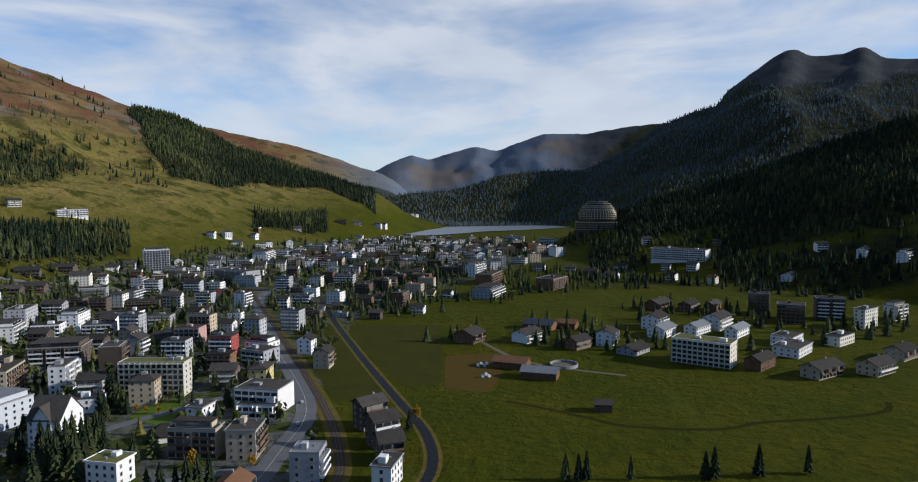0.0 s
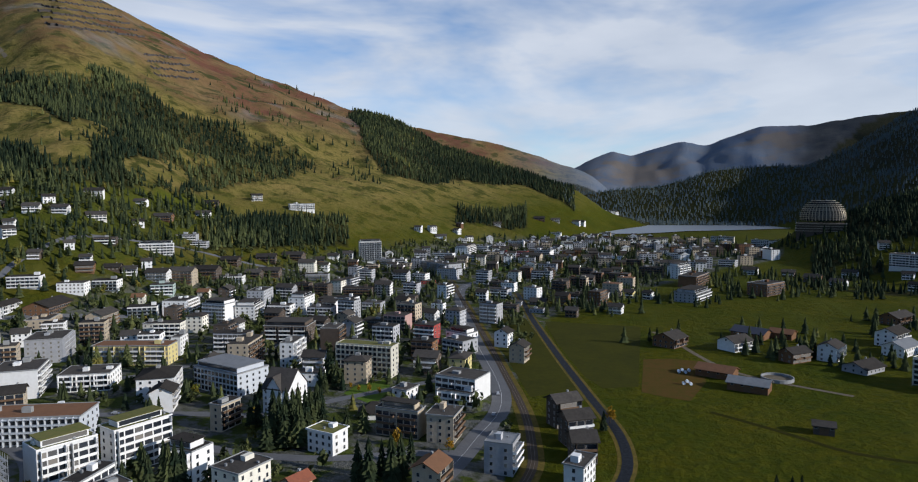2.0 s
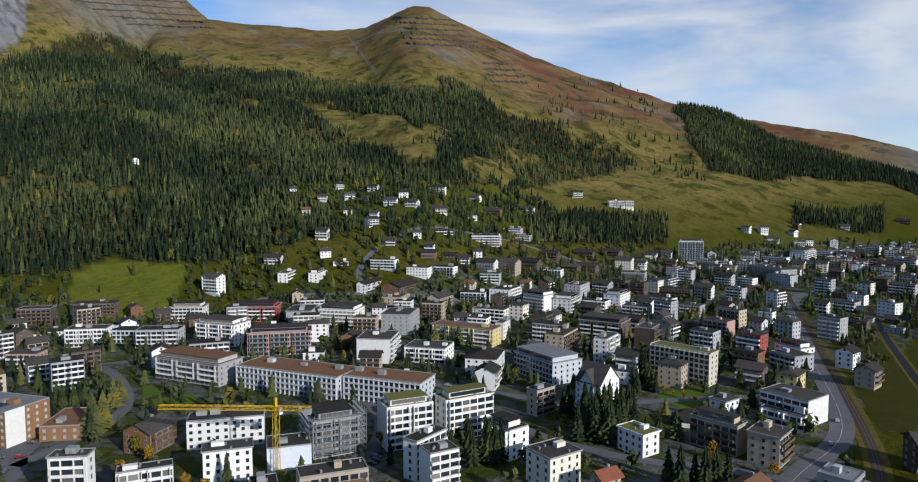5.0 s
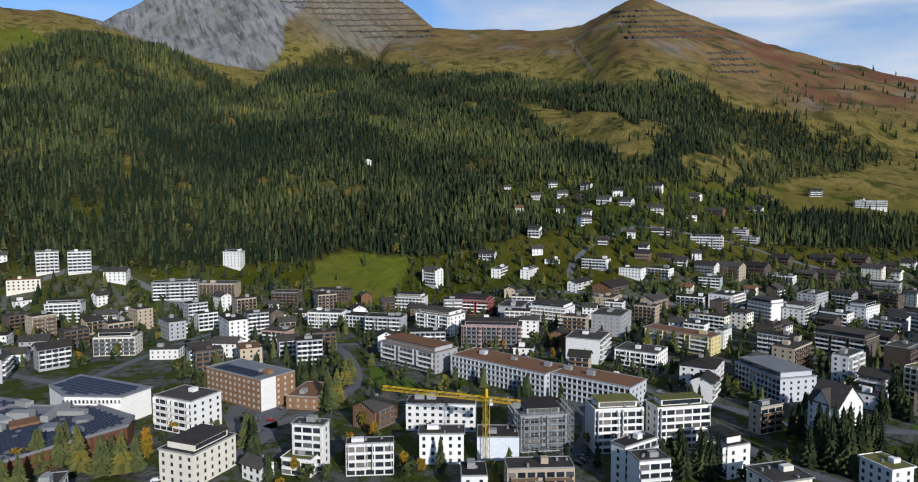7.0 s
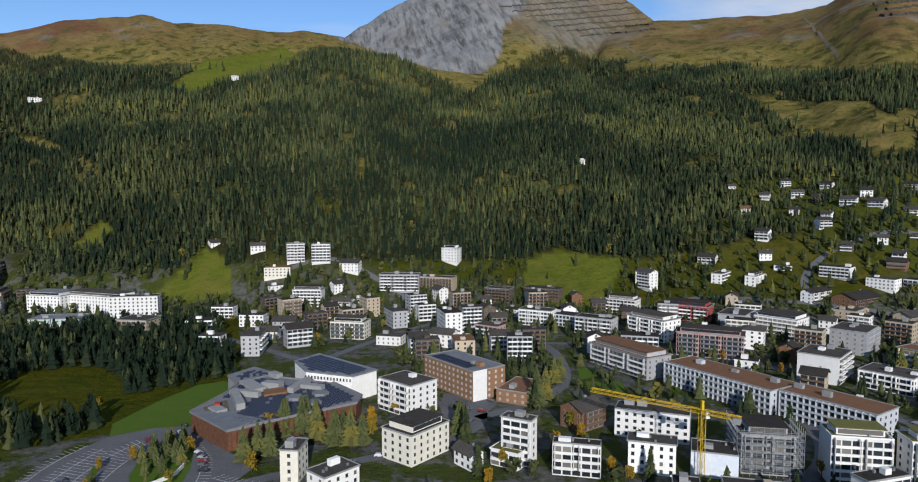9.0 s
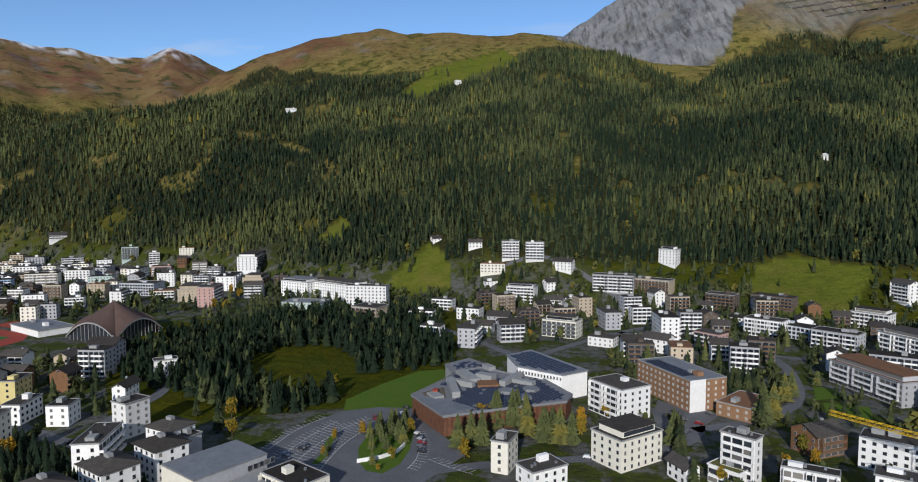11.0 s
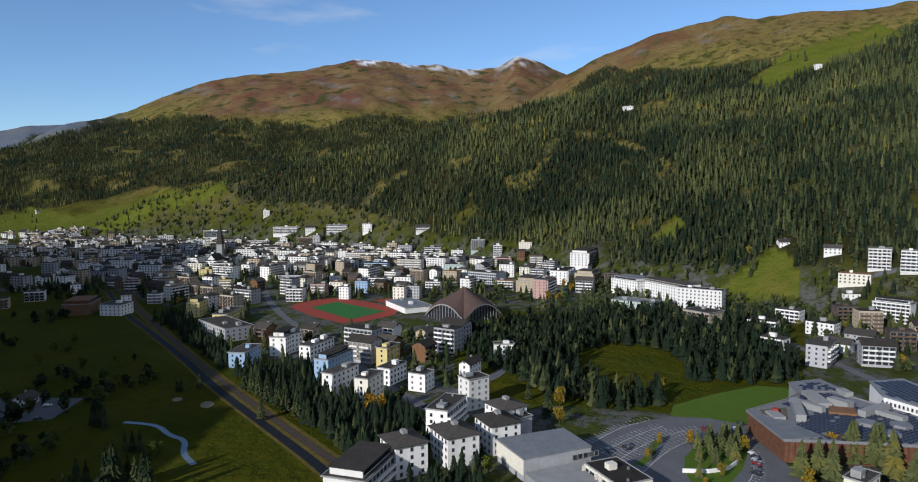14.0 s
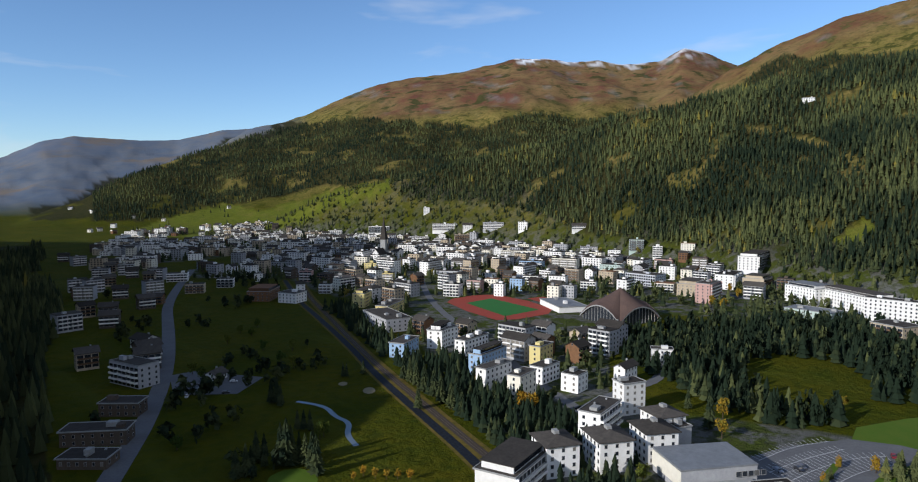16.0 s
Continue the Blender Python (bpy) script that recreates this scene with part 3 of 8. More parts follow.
    far = curve(b, [(-9, 1300), (-3, 1380), (1, 1520), (6, 1500), (10, 1420), (20, 1150), (30, 900), (40, 760), (60, 620), (75, 680), (95, 760), (105, 850), (115, 1000), (127, 1120), (132, 1350), (138, 1450), (145, 1750), (152, 2000), (160, 1900), (166, 1500)])
    near = curve(b, [(-9, 1150), (0, 800), (5, 640), (9, 560), (11.5, 420), (13, 240), (30, 100), (60, 90), (100, 100), (122, 160), (128, 200), (133, 270), (140, 430), (147, 640), (152, 800), (166, 900)])
    wob = fbm(x / 90, y / 90, 3, 51) * 60
    return np.clip((r - near + wob) / 20, 0, 1) * np.clip((far - r + wob) / 40, 0, 1) * (b > -9) * (b < 166) * np.where((b > 156) & (value_noise(x / 70, y / 70, 57) < 0.05), 0.0, 1.0)


def attach(name, values, mesh):
    at = mesh.attributes.new(name, "FLOAT", "POINT")
    at.data.foreach_set("value", np.ascontiguousarray(values, dtype=np.float32))


def raw_mesh(name, verts, faces, material, smooth=False):
    """One mesh from arrays of corners and of faces with equally many corners."""
    me = bpy.data.meshes.new(name)
    verts, faces = np.asarray(verts, np.float32), np.asarray(faces, np.int32)
    n, k = faces.shape
    me.vertices.add(len(verts))
    me.vertices.foreach_set("co", verts.ravel())
    me.loops.add(n * k)
    me.loops.foreach_set("vertex_index", faces.ravel())
    me.polygons.add(n)
    me.polygons.foreach_set("loop_start", np.arange(0, n * k, k, dtype=np.int32))
    me.polygons.foreach_set("use_smooth", np.full(n, smooth))
    me.update(calc_edges=True)
    me.materials.append(material)
    return me


bearings = np.concatenate([np.arange(-36, 174, 0.24), np.arange(174, 324, 1.5)])
rings = np.concatenate([[0, 40, 70], 90 * (4920 / 90) ** (np.arange(270) / 269)])
B, R = np.meshgrid(np.radians(bearings), rings, indexing="ij")
GX, GY = -np.sin(B) * R, np.cos(B) * R
GZ = ground_height(GX.ravel(), GY.ravel()).reshape(GX.shape)
nb, nr = GX.shape
i, j = np.meshgrid(np.arange(nb), np.arange(nr - 1), indexing="ij")
a, b_, c_, d_ = i * nr + j, ((i + 1) % nb) * nr + j, ((i + 1) % nb) * nr + j + 1, i * nr + j + 1
ground_mesh = raw_mesh("ground", np.stack([GX, GY, GZ], -1).reshape(-1, 3), np.stack([a, d_, c_, b_], -1).reshape(-1, 4), LAND, smooth=True)
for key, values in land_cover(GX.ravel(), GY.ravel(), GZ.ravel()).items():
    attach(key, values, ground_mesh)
ground = tagged(new("ground", ground_mesh), "valley floor of green pasture rising to wooded and heathy mountains", "ground", kind="structure")


# ---- woods ----
def fir(tiers, sides, seed, bare=0.06):
    """A conifer one metre high and one wide: ragged skirts of branches, one above the other."""
    rnd = random.Random(seed)
    verts, faces = [], []
    for k in range(tiers):
        low = bare + (1 - bare) * (k / tiers) * 0.94
        top = min(1.0, low + (1 - bare) * 1.75 / tiers) if k < tiers - 1 else 1.0
        width = 0.5 * (1 - (k / tiers)) ** 0.85 + 0.03
        start, turn = len(verts), rnd.random() * 6.28
        verts.append((rnd.uniform(-0.02, 0.02), rnd.uniform(-0.02, 0.02), top))
        for s in range(sides):
            a = turn + s * 2 * math.pi / sides
            w = width * (rnd.uniform(0.72, 1.12) if sides < 8 else rnd.uniform(0.9, 1.18) if s % 2 else rnd.uniform(0.5, 0.75))
            verts.append((math.cos(a) * w, math.sin(a) * w, low + rnd.uniform(-0.03, 0.04)))
        for s in range(sides):
            faces.append((start, start + 1 + s, start + 1 + (s + 1) % sides))
    return np.array(verts), np.array(faces)


def wood(name, label, spots, heights, widths, kinds, tints, needles=None):
    """One mesh of many trees, each of one of the given kinds."""
    rng = np.random.default_rng(7)
    pick = rng.integers(0, len(kinds), len(spots))
    turn = rng.uniform(0, 6.28, len(spots))
    all_v, all_f, all_t, start = [], [], [], 0
    for k, (v, f) in enumerate(kinds):
        s = pick == k
        n = s.sum()
        if not n:
            continue
        c, sn = np.cos(turn[s])[:, None], np.sin(turn[s])[:, None]
        w, h = widths[s][:, None], heights[s][:, None]
        x = (v[None, :, 0] * c - v[None, :, 1] * sn) * w + spots[s, 0:1]
        y = (v[None, :, 0] * sn + v[None, :, 1] * c) * w + spots[s, 1:2]
        z = v[None, :, 2] * h + spots[s, 2:3] - 0.3
        all_v.append(np.stack([x, y, z], -1).reshape(-1, 3))
        all_f.append((f[None] + (np.arange(n) * len(v))[:, None, None] + start).reshape(-1, f.shape[1]))
        all_t.append(np.repeat(tints[s], len(v)))
        start += n * len(v)
    me = raw_mesh(name, np.concatenate(all_v), np.concatenate(all_f), needles or NEEDLES)
    attach("tint", np.concatenate(all_t), me)
    return tagged(new(name, me), label, "forest", kind="stuff")


def scatter(b0, b1, r0, r1, gap, seed):
    """Jittered places between two bearings and two distances, about gap apart."""
    rng = np.random.default_rng(seed)
    out = []
    for r in np.arange(r0, r1, gap):
        n = max(1, int(math.radians(b1 - b0) * r / gap))
        b = np.radians(b0 + (np.arange(n) + rng.uniform(-0.6, 0.6, n) + 0.5) * (b1 - b0) / n)
        rr = r + rng.uniform(-0.6, 0.6, n) * gap
        out.append(np.stack([-np.sin(b) * rr, np.cos(b) * rr], -1))
    p = np.concatenate(out)
    return p, rng


FIRS_NEAR = [fir(4, 6, s) for s in range(4)]
FIRS_FAR = [fir(2, 5, s) for s in range(9, 12)]


def plant_wood(name, label, b0, b1, r0, r1, gap, size, kinds, seed, autumn=0.0, needles=None):
    p, rng = scatter(b0, b1, r0, r1, gap, seed)
    z = ground_height(p[:, 0], p[:, 1])
    keep = rng.random(len(p)) < wood_density(p[:, 0], p[:, 1], z)
    for hx, hy, a, w, d in FOOTPRINTS:
        if math.hypot(hx, hy) < r0 - 60 or math.hypot(hx, hy) > r1 + 60:
            continue
        dx, dy = p[:, 0] - hx, p[:, 1] - hy
        u, v = dx * math.cos(a) + dy * math.sin(a), -dx * math.sin(a) + dy * math.cos(a)
        keep &= ~((np.abs(u) < w / 2 + 5) & (v < d / 2 + 5) & (v > -d / 2 - 20))
    p, z = p[keep], z[keep]
    n = len(p)
    h = size * rng.uniform(0.5, 1.2, n)
    patch = fbm(p[:, 0] / 120, p[:, 1] / 120, 3, 61)
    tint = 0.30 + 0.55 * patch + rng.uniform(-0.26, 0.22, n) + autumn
    larch = rng.random(n) < 0.05 + 0.25 * np.clip(patch, 0, 1)
    tint = np.where(larch, tint + 0.35, tint)
    return wood(name, label, np.column_stack([p, z]), h, h * rng.uniform(0.3, 0.44, n), kinds, np.clip(tint, 0, 0.97), needles)


# ---- roads, railway, rivers and fields, laid on the land ----
def strip(name, path, width, material, lift, label, category, kind="structure", step=8.0, side=0.0):
    """A band along a path, draped over the land; side moves it to the right of the path."""
    p = np.array(path, float)
    for _ in range(2):
        q = np.empty((2 * len(p) - 2, 2))
        q[0::2], q[1::2] = 0.75 * p[:-1] + 0.25 * p[1:], 0.25 * p[:-1] + 0.75 * p[1:]
        p = np.vstack([p[:1], q, p[-1:]])
    run = np.concatenate([[0], np.cumsum(np.hypot(*np.diff(p, axis=0).T))])
    s = np.linspace(0, run[-1], max(3, int(run[-1] / step)))
    x, y = np.interp(s, run, p[:, 0]), np.interp(s, run, p[:, 1])
    tx, ty = np.gradient(x), np.gradient(y)
    n = np.hypot(tx, ty)
    nx, ny = ty / n, -tx / n
    across = np.linspace(-width / 2, width / 2, 3) + side
    X, Y = x[:, None] + nx[:, None] * across, y[:, None] + ny[:, None] * across
    Z = ground_height(X.ravel(), Y.ravel()).reshape(X.shape) + lift
    k = np.arange(len(s) - 1)[:, None] * 3 + np.arange(2)[None]
    k = k.ravel()
    me = raw_mesh(name, np.stack([X, Y, Z], -1).reshape(-1, 3), np.stack([k, k + 1, k + 4, k + 3], -1), material, smooth=True)
    return tagged(new(name, me), label, category, kind=kind)


def patch(name, corners, material, lift, label, category, kind="structure"):
    """A level area with the given outline, a little above the land."""
    bm = bmesh.new()
    z = float(np.median(ground_height([c[0] for c in corners], [c[1] for c in corners]))) + lift
    f = bm.faces.new([bm.verts.new((x, y, z)) for x, y in corners])
    if f.normal.z < 0:
        f.normal_flip()
    bmesh.ops.triangulate(bm, faces=bm.faces)
    me = bpy.data.meshes.new(name)
    bm.to_mesh(me)
    bm.free()
    for poly in me.polygons:
        if poly.normal.z < 0:
            poly.flip()
    me.materials.append(material)
    return tagged(new(name, me), label, category, kind=kind)


MAIN_ROAD = [(-160, 1000), (-192, 866), (-211, 822), (-222, 773), (-214, 712), (-182, 614), (-148, 523), (-121, 452), (-100, 403), (-84, 361), (-77, 332), (-76, 309), (-78, 289), (-78, 267), (-80, 240), (-90, 180), (-110, 110), (-130, 60)]
RAILWAY = [(-250, 800), (-211, 700), (-154, 559), (-116, 464), (-88, 390), (-69, 341), (-58, 307), (-51, 278), (-46, 253), (-60, 150), (-110, 20), (-160, -100), (-181, -165), (-191, -197), (-213, -262), (-240, -341), (-266, -408), (-301, -496), (-350, -620), (-420, -760)]
RIVER = [(-150, 720), (-126, 643), (-109, 582), (-87, 514), (-62, 438), (-47, 395), (-35, 360), (-26, 335), (-18, 313), (-13, 291), (-11, 271), (-13, 252), (-40, 150), (-90, 20), (-145, -100), (-174, -172), (-184, -196), (-201, -247), (-226, -321), (-252, -385), (-294, -503), (-320, -580), (-380, -720)]
GOLF_ROAD = [(-340, -900), (-262, -740), (-215, -634), (-184, -540), (-157, -462), (-135, -405), (-116, -362), (-97, -322), (-80, -291), (-60, -255), (-10, -190)]
strip("railway_verge", RAILWAY, 9.5, BANK, 0.05, "rough ochre grass verge beside the railway", "verge")
strip("river_bank", RIVER, 8.0, BANK, 0.06, "rough yellow-brown grass bank along the river", "river bank")
strip("river", RIVER, 4.6, WATER, 0.12, "narrow dark mountain river with ripples", "river")
strip("railway_bed", RAILWAY, 4.2, BALLAST, 0.16, "brown ballast bed of a single railway track", "railway")
for off in (-0.72, 0.72):
    strip("rail", RAILWAY, 0.16, RAIL, 0.34, "worn steel rail on the ballast", "rail", side=off)
strip("main_road", MAIN_ROAD, 10.5, ASPHALT, 0.10, "grey asphalt main road curving through the town", "road")
strip("road_centre_line", MAIN_ROAD, 0.14, LINE, 0.13, "white centre line of the main road", "road marking")
strip("golf_road", GOLF_ROAD, 9.0, ASPHALT, 0.10, "asphalt road beside the golf course in the shade", "road")
STREETS = [
    [(-212, 160), (-222, 185), (-240, 203), (-262, 217), (-300, 226), (-330, 240)],
    [(-300, 255), (-270, 264), (-246, 273), (-221, 280), (-185, 285), (-165, 320), (-140, 350), (-100, 400)],
    [(-520, 60), (-480, 105), (-455, 150), (-445, 185), (-420, 215), (-370, 262), (-330, 300), (-300, 330), (-270, 400)],
    [(-400, 20), (-360, 50), (-335, 75), (-305, 72), (-285, 55), (-270, 15), (-262, -20), (-250, -48)],
    [(-310, 70), (-330, 110), (-360, 135), (-420, 150), (-450, 150)],
    [(-430, -10), (-470, 20), (-520, 60), (-560, 110), (-600, 190), (-560, 330), (-500, 400), (-430, 480), (-360, 560), (-300, 660), (-260, 760), (-222, 773)],
    [(-78, 267), (-100, 262), (-130, 245), (-165, 240), (-205, 245), (-240, 250)],
    [(-270, 400), (-250, 470), (-220, 540), (-200, 620)],
    [(-430, -10), (-500, -60), (-560, -110), (-600, -180), (-640, -280), (-680, -380), (-700, -480)],
    [(-262, -200), (-300, -205), (-340, -200), (-380, -230), (-420, -250)],
    [(-250, -165), (-262, -200), (-290, -260), (-330, -330), (-370, -420), (-430, -520), (-520, -640)],
    [(-560, 110), (-640, 80), (-690, 40), (-720, 0), (-705, -40)],
    [(-500, 400), (-560, 440), (-580, 520), (-540, 640), (-470, 700), (-400, 760)],
]
for line in STREETS:
    strip("street", line, 6.5, ASPHALT, 0.08, "grey asphalt town street between the houses", "street")
strip("farm_track", [(-5, 545), (12, 510), (22, 480), (38, 440), (60, 420), (100, 400)], 3.5, GRAVEL, 0.08, "pale farm track across the meadow", "track")
strip("meadow_brook", [(25, 352), (45, 338), (62, 325), (75, 312), (100, 307), (125, 306), (140, 316), (165, 318), (190, 322), (215, 330), (222, 345)], 3.2, DITCH, 0.08, "dark rough ditch across the meadow", "ditch")
strip("stony_path", [(120, 240), (160, 245), (200, 250), (260, 262)], 4, GRAVEL, 0.08, "stony path at the edge of the meadow", "path")
patch("hay_meadow", [(-148, 579), (-113, 577), (-76, 470), (-44, 378), (-32, 350), (-48, 369), (-66, 352), (-108, 460)], HAY, 0.045, "dark uncut meadow between the railway and the river", "field")
patch("hay_meadow", [(-94, 566), (-15, 563), (-11, 388), (-30, 379), (-43, 402), (-76, 500)], HAY, 0.045, "dark uncut meadow beside the river", "field")
patch("dry_field", [(-10, 453), (10, 460), (26, 456), (26, 407), (16, 368), (2, 372), (-9, 378)], STUBBLE, 0.05, "brown dry patch of the meadow", "field")
patch("lake", [(-235, 1690), (-150, 1640), (-60, 1650), (10, 1720), (60, 1790), (186, 1860), (346, 1990), (420, 2080), (225, 2110), (86, 2090), (-43, 2070), (-190, 1900)], LAKE, 0.5, "mountain lake reflecting the sky", "lake")
patch("running_track", [(-420, -478), (-437, -489), (-468, -490), (-486, -478), (-482, -430), (-465, -386), (-445, -374), (-408, -376), (-393, -386), (-402, -430)], TARTAN, 0.10, "red running track round the sports field", "running track")
patch("sports_field", [(-430, -462), (-466, -464), (-454, -392), (-410, -392)], TURF, 0.16, "green artificial turf sports field", "sports field")
patch("training_court", [(-492, -440), (-512, -436), (-500, -412), (-484, -414)], TARTAN, 0.14, "red sports court", "sports court")
patch("conference_lawn", [(-312, -95), (-336, -100), (-366, -88), (-395, -72), (-400, -58), (-384, -52), (-351, -64), (-328, -62), (-322, -78)], LAWN, 0.06, "bright green lawn beside the conference centre", "lawn")
LAWNS = [[(-165, 351), (-152, 365), (-144, 343), (-141, 316), (-166, 331)], [(-389, 151), (-380, 160), (-367, 157), (-362, 142)], [(-358, 144), (-353, 164), (-335, 158), (-334, 137)], [(-506, 131), (-492, 166), (-462, 162), (-486, 128)]]
PLAZA = [(-351, 56), (-348, 74), (-333, 87), (-316, 76), (-296, 67), (-315, 54)]
patch("hotel_plaza", PLAZA, ASPHALT, 0.07, "asphalt square and street before the brick hotel", "square")
for lawn in LAWNS:
    patch("garden_lawn", lawn, LAWN, 0.06, "mown green lawn between the buildings", "lawn")
patch("car_park", [(-225, -96), (-240, -118), (-256, -120), (-290, -112), (-318, -97), (-326, -80), (-326, -60), (-318, -62), (-289, -41), (-270, -30), (-240, -44), (-215, -70)], ASPHALT, 0.07, "asphalt forecourt and curved car park", "car park")
patch("roundabout_green", [(-258, -72), (-272, -76), (-287, -76), (-305, -71), (-312, -64), (-304, -58), (-294, -56), (-273, -54), (-258, -55), (-248, -60), (-250, -67)], LAWN, 0.12, "planted green island in the forecourt", "lawn")
def parking_arc(path, both):
    """A curved kerb line with short white bay lines across it, on one side or on both."""
    p = np.array(path, float)
    for _ in range(3):
        q = np.empty((2 * len(p) - 2, 2))
        q[0::2], q[1::2] = 0.75 * p[:-1] + 0.25 * p[1:], 0.25 * p[:-1] + 0.75 * p[1:]
        p = np.vstack([p[:1], q, p[-1:]])
    run = np.concatenate([[0], np.cumsum(np.hypot(*np.diff(p, axis=0).T))])
    v, f = [], []

    def bar(ax, ay, bx, by, half):
        n = math.hypot(bx - ax, by - ay)
        nx, ny = (by - ay) / n * half, -(bx - ax) / n * half
        k = len(v)
        v.extend([(ax - nx, ay - ny, 0.11), (ax + nx, ay + ny, 0.11), (bx + nx, by + ny, 0.11), (bx - nx, by - ny, 0.11)])
        f.append((k, k + 1, k + 2, k + 3))
    for (ax, ay), (bx, by) in zip(p, p[1:]):
        bar(ax, ay, bx, by, 0.11)
    for d in np.arange(1.0, run[-1], 2.5):
        x, y = np.interp(d, run, p[:, 0]), np.interp(d, run, p[:, 1])
        tx, ty = np.interp(d + 0.5, run, p[:, 0]) - x, np.interp(d + 0.5, run, p[:, 1]) - y
        n = math.hypot(tx, ty) or 1.0
        for side in (1, -1) if both else (1,):
            bar(x, y, x + side * (-ty / n * 4.6 + tx / n * 1.2), y + side * (tx / n * 4.6 + ty / n * 1.2), 0.09)
    me = bpy.data.meshes.new("bay_marking")
    me.from_pydata(v, [], f)
    for poly in me.polygons:
        if poly.normal.z < 0:
            poly.flip()
    me.materials.append(LINE)
    tagged(new("bay_marking", me), "curved row of white parking bay lines", "road marking", kind="structure")


parking_arc([(-265.9, -113.6), (-290.3, -110.5), (-308.8, -102.1)], False)
parking_arc([(-257.2, -105.9), (-280.1, -102.4), (-304.1, -94.6)], True)
parking_arc([(-255.4, -97.3), (-277.3, -94.5), (-297.6, -88.3), (-309.0, -79.9)], True)
parking_arc([(-249.2, -85.0), (-268.8, -84.6), (-285.9, -81.8), (-302.8, -75.0)], False)
parking_arc([(-299.2, -58.6), (-284.1, -51.7), (-265.0, -48.9), (-253.4, -51.3)], False)
parking_arc([(-264, -44.6), (-257.3, -36.0), (-251.4, -25.3)], False)
strip("parking_island", [(-254, -89), (-263, -88), (-272, -90), (-285, -91)], 3.0, LAWN, 0.16, "narrow planted strip between the rows of bays", "lawn", step=2.0)
patch("golf_bunker", [place(145.4 + 0.55 * math.cos(k * 0.7), 361 + 6 * math.sin(k * 0.7)) for k in range(9)], SAND, 0.06, "pale sand bunker on the golf course", "bunker")
patch("golf_bunker", [place(147.6 + 0.4 * math.cos(k * 0.7), 376 + 4 * math.sin(k * 0.7)) for k in range(9)], SAND, 0.06, "shaded sand bunker on the golf course", "bunker")
strip("golf_stream", [(-167, -307), (-174, -290), (-169, -274), (-170, -262), (-160, -250), (-156, -236)], 2.6, LAKE, 0.07, "pale narrow stream winding over the golf course", "stream", step=2.0)
patch("golf_green", [place(152 + 2.2 * math.cos(k * 0.63), 252 + 13 * math.sin(k * 0.63)) for k in range(10)], LAWN, 0.06, "light green putting green", "golf green")
patch("school_field", [(-250, 905), (-120, 930), (-95, 1000), (-215, 985)], LAWN, 0.06, "green playing field among the houses", "field")
patch("golf_car_park", [(-124, -360), (-150, -340), (-175, -360), (-150, -400), (-136, -400)], ASPHALT, 0.07, "asphalt car park at the golf club", "car park")


# ---- buildings ----
def box_arrays(items):
    """Corners and faces of many boxes, each (x0, y0, z0, x1, y1, z1)."""
    v, f = [], []
    for x0, y0, z0, x1, y1, z1 in items:
        s = len(v)
        v += [(x0, y0, z0), (x1, y0, z0), (x1, y1, z0), (x0, y1, z0), (x0, y0, z1), (x1, y0, z1), (x1, y1, z1), (x0, y1, z1)]
        f += [(s, s + 3, s + 2, s + 1), (s + 4, s + 5, s + 6, s + 7), (s, s + 1, s + 5, s + 4), (s + 1, s + 2, s + 6, s + 5), (s + 2, s + 3, s + 7, s + 6), (s + 3, s, s + 4, s + 7)]
    return v, f


def box_mesh(name, items, material):
    v, f = box_arrays(items)
    return raw_mesh(name, v, f, material)


def part(name, mesh, parent, m=None, label="", kind=""):
    ob = new(name, mesh)
    ob.parent = parent
    if m is not None:
        ob.matrix_basis = m
    return tagged(ob, label, kind=kind)


WINDOWS = {}


def window_mesh(w, h):
    """A window one would see from the street: a frame a little proud of the wall, two panes behind a mullion. It looks towards -y."""
    key = (round(w, 1), round(h, 1))
    if key not in WINDOWS:
        w, h = key
        t = 0.09
        v, f = box_arrays([(-w / 2, -0.06, 0, -w / 2 + t, 0.02, h), (w / 2 - t, -0.06, 0, w / 2, 0.02, h), (-w / 2, -0.06, h - t, w / 2, 0.02, h), (-w / 2 - 0.08, -0.12, -0.08, w / 2 + 0.08, 0.02, 0.02)])
        n = len(f)
        s = len(v)
        v += [(-w / 2 + t, -0.025, 0), (w / 2 - t, -0.025, 0), (w / 2 - t, -0.025, h - t), (-w / 2 + t, -0.025, h - t)]
        f.append((s, s + 1, s + 2, s + 3))
        me = raw_mesh("window", v, f, FRAME)
        me.materials.append(GLASS)
        me.polygons[n].material_index = 1
        WINDOWS[key] = me
    return WINDOWS[key]


def gable_arrays(w, d, h, rise, low=-3.0):
    """Walls of a house whose gables stand at its two ends in x."""
    x, y = w / 2, d / 2
    v = [(-x, -y, low), (x, -y, low), (x, y, low), (-x, y, low), (-x, -y, h), (x, -y, h), (x, y, h), (-x, y, h), (-x, 0, h + rise), (x, 0, h + rise)]
    quads = [(0, 1, 5, 4), (2, 3, 7, 6)]
    ends = [(3, 0, 4, 8, 7), (1, 2, 6, 9, 5)]
    return v, quads, ends


def poly_mesh(name, v, faces, material):
    me = bpy.data.meshes.new(name)
    me.from_pydata(v, [], faces)
    me.materials.append(material)
    me.update()
    return me


def slope_roof(w, d, h, rise, over, material, hip=0.0):
    """A pitched roof with thickness: gabled, or hipped by the given length at both ends."""
    x, y = w / 2 + over, d / 2 + over
    drop = rise * over / (d / 2)
    t = 0.35
    rx = x - hip
    v = []
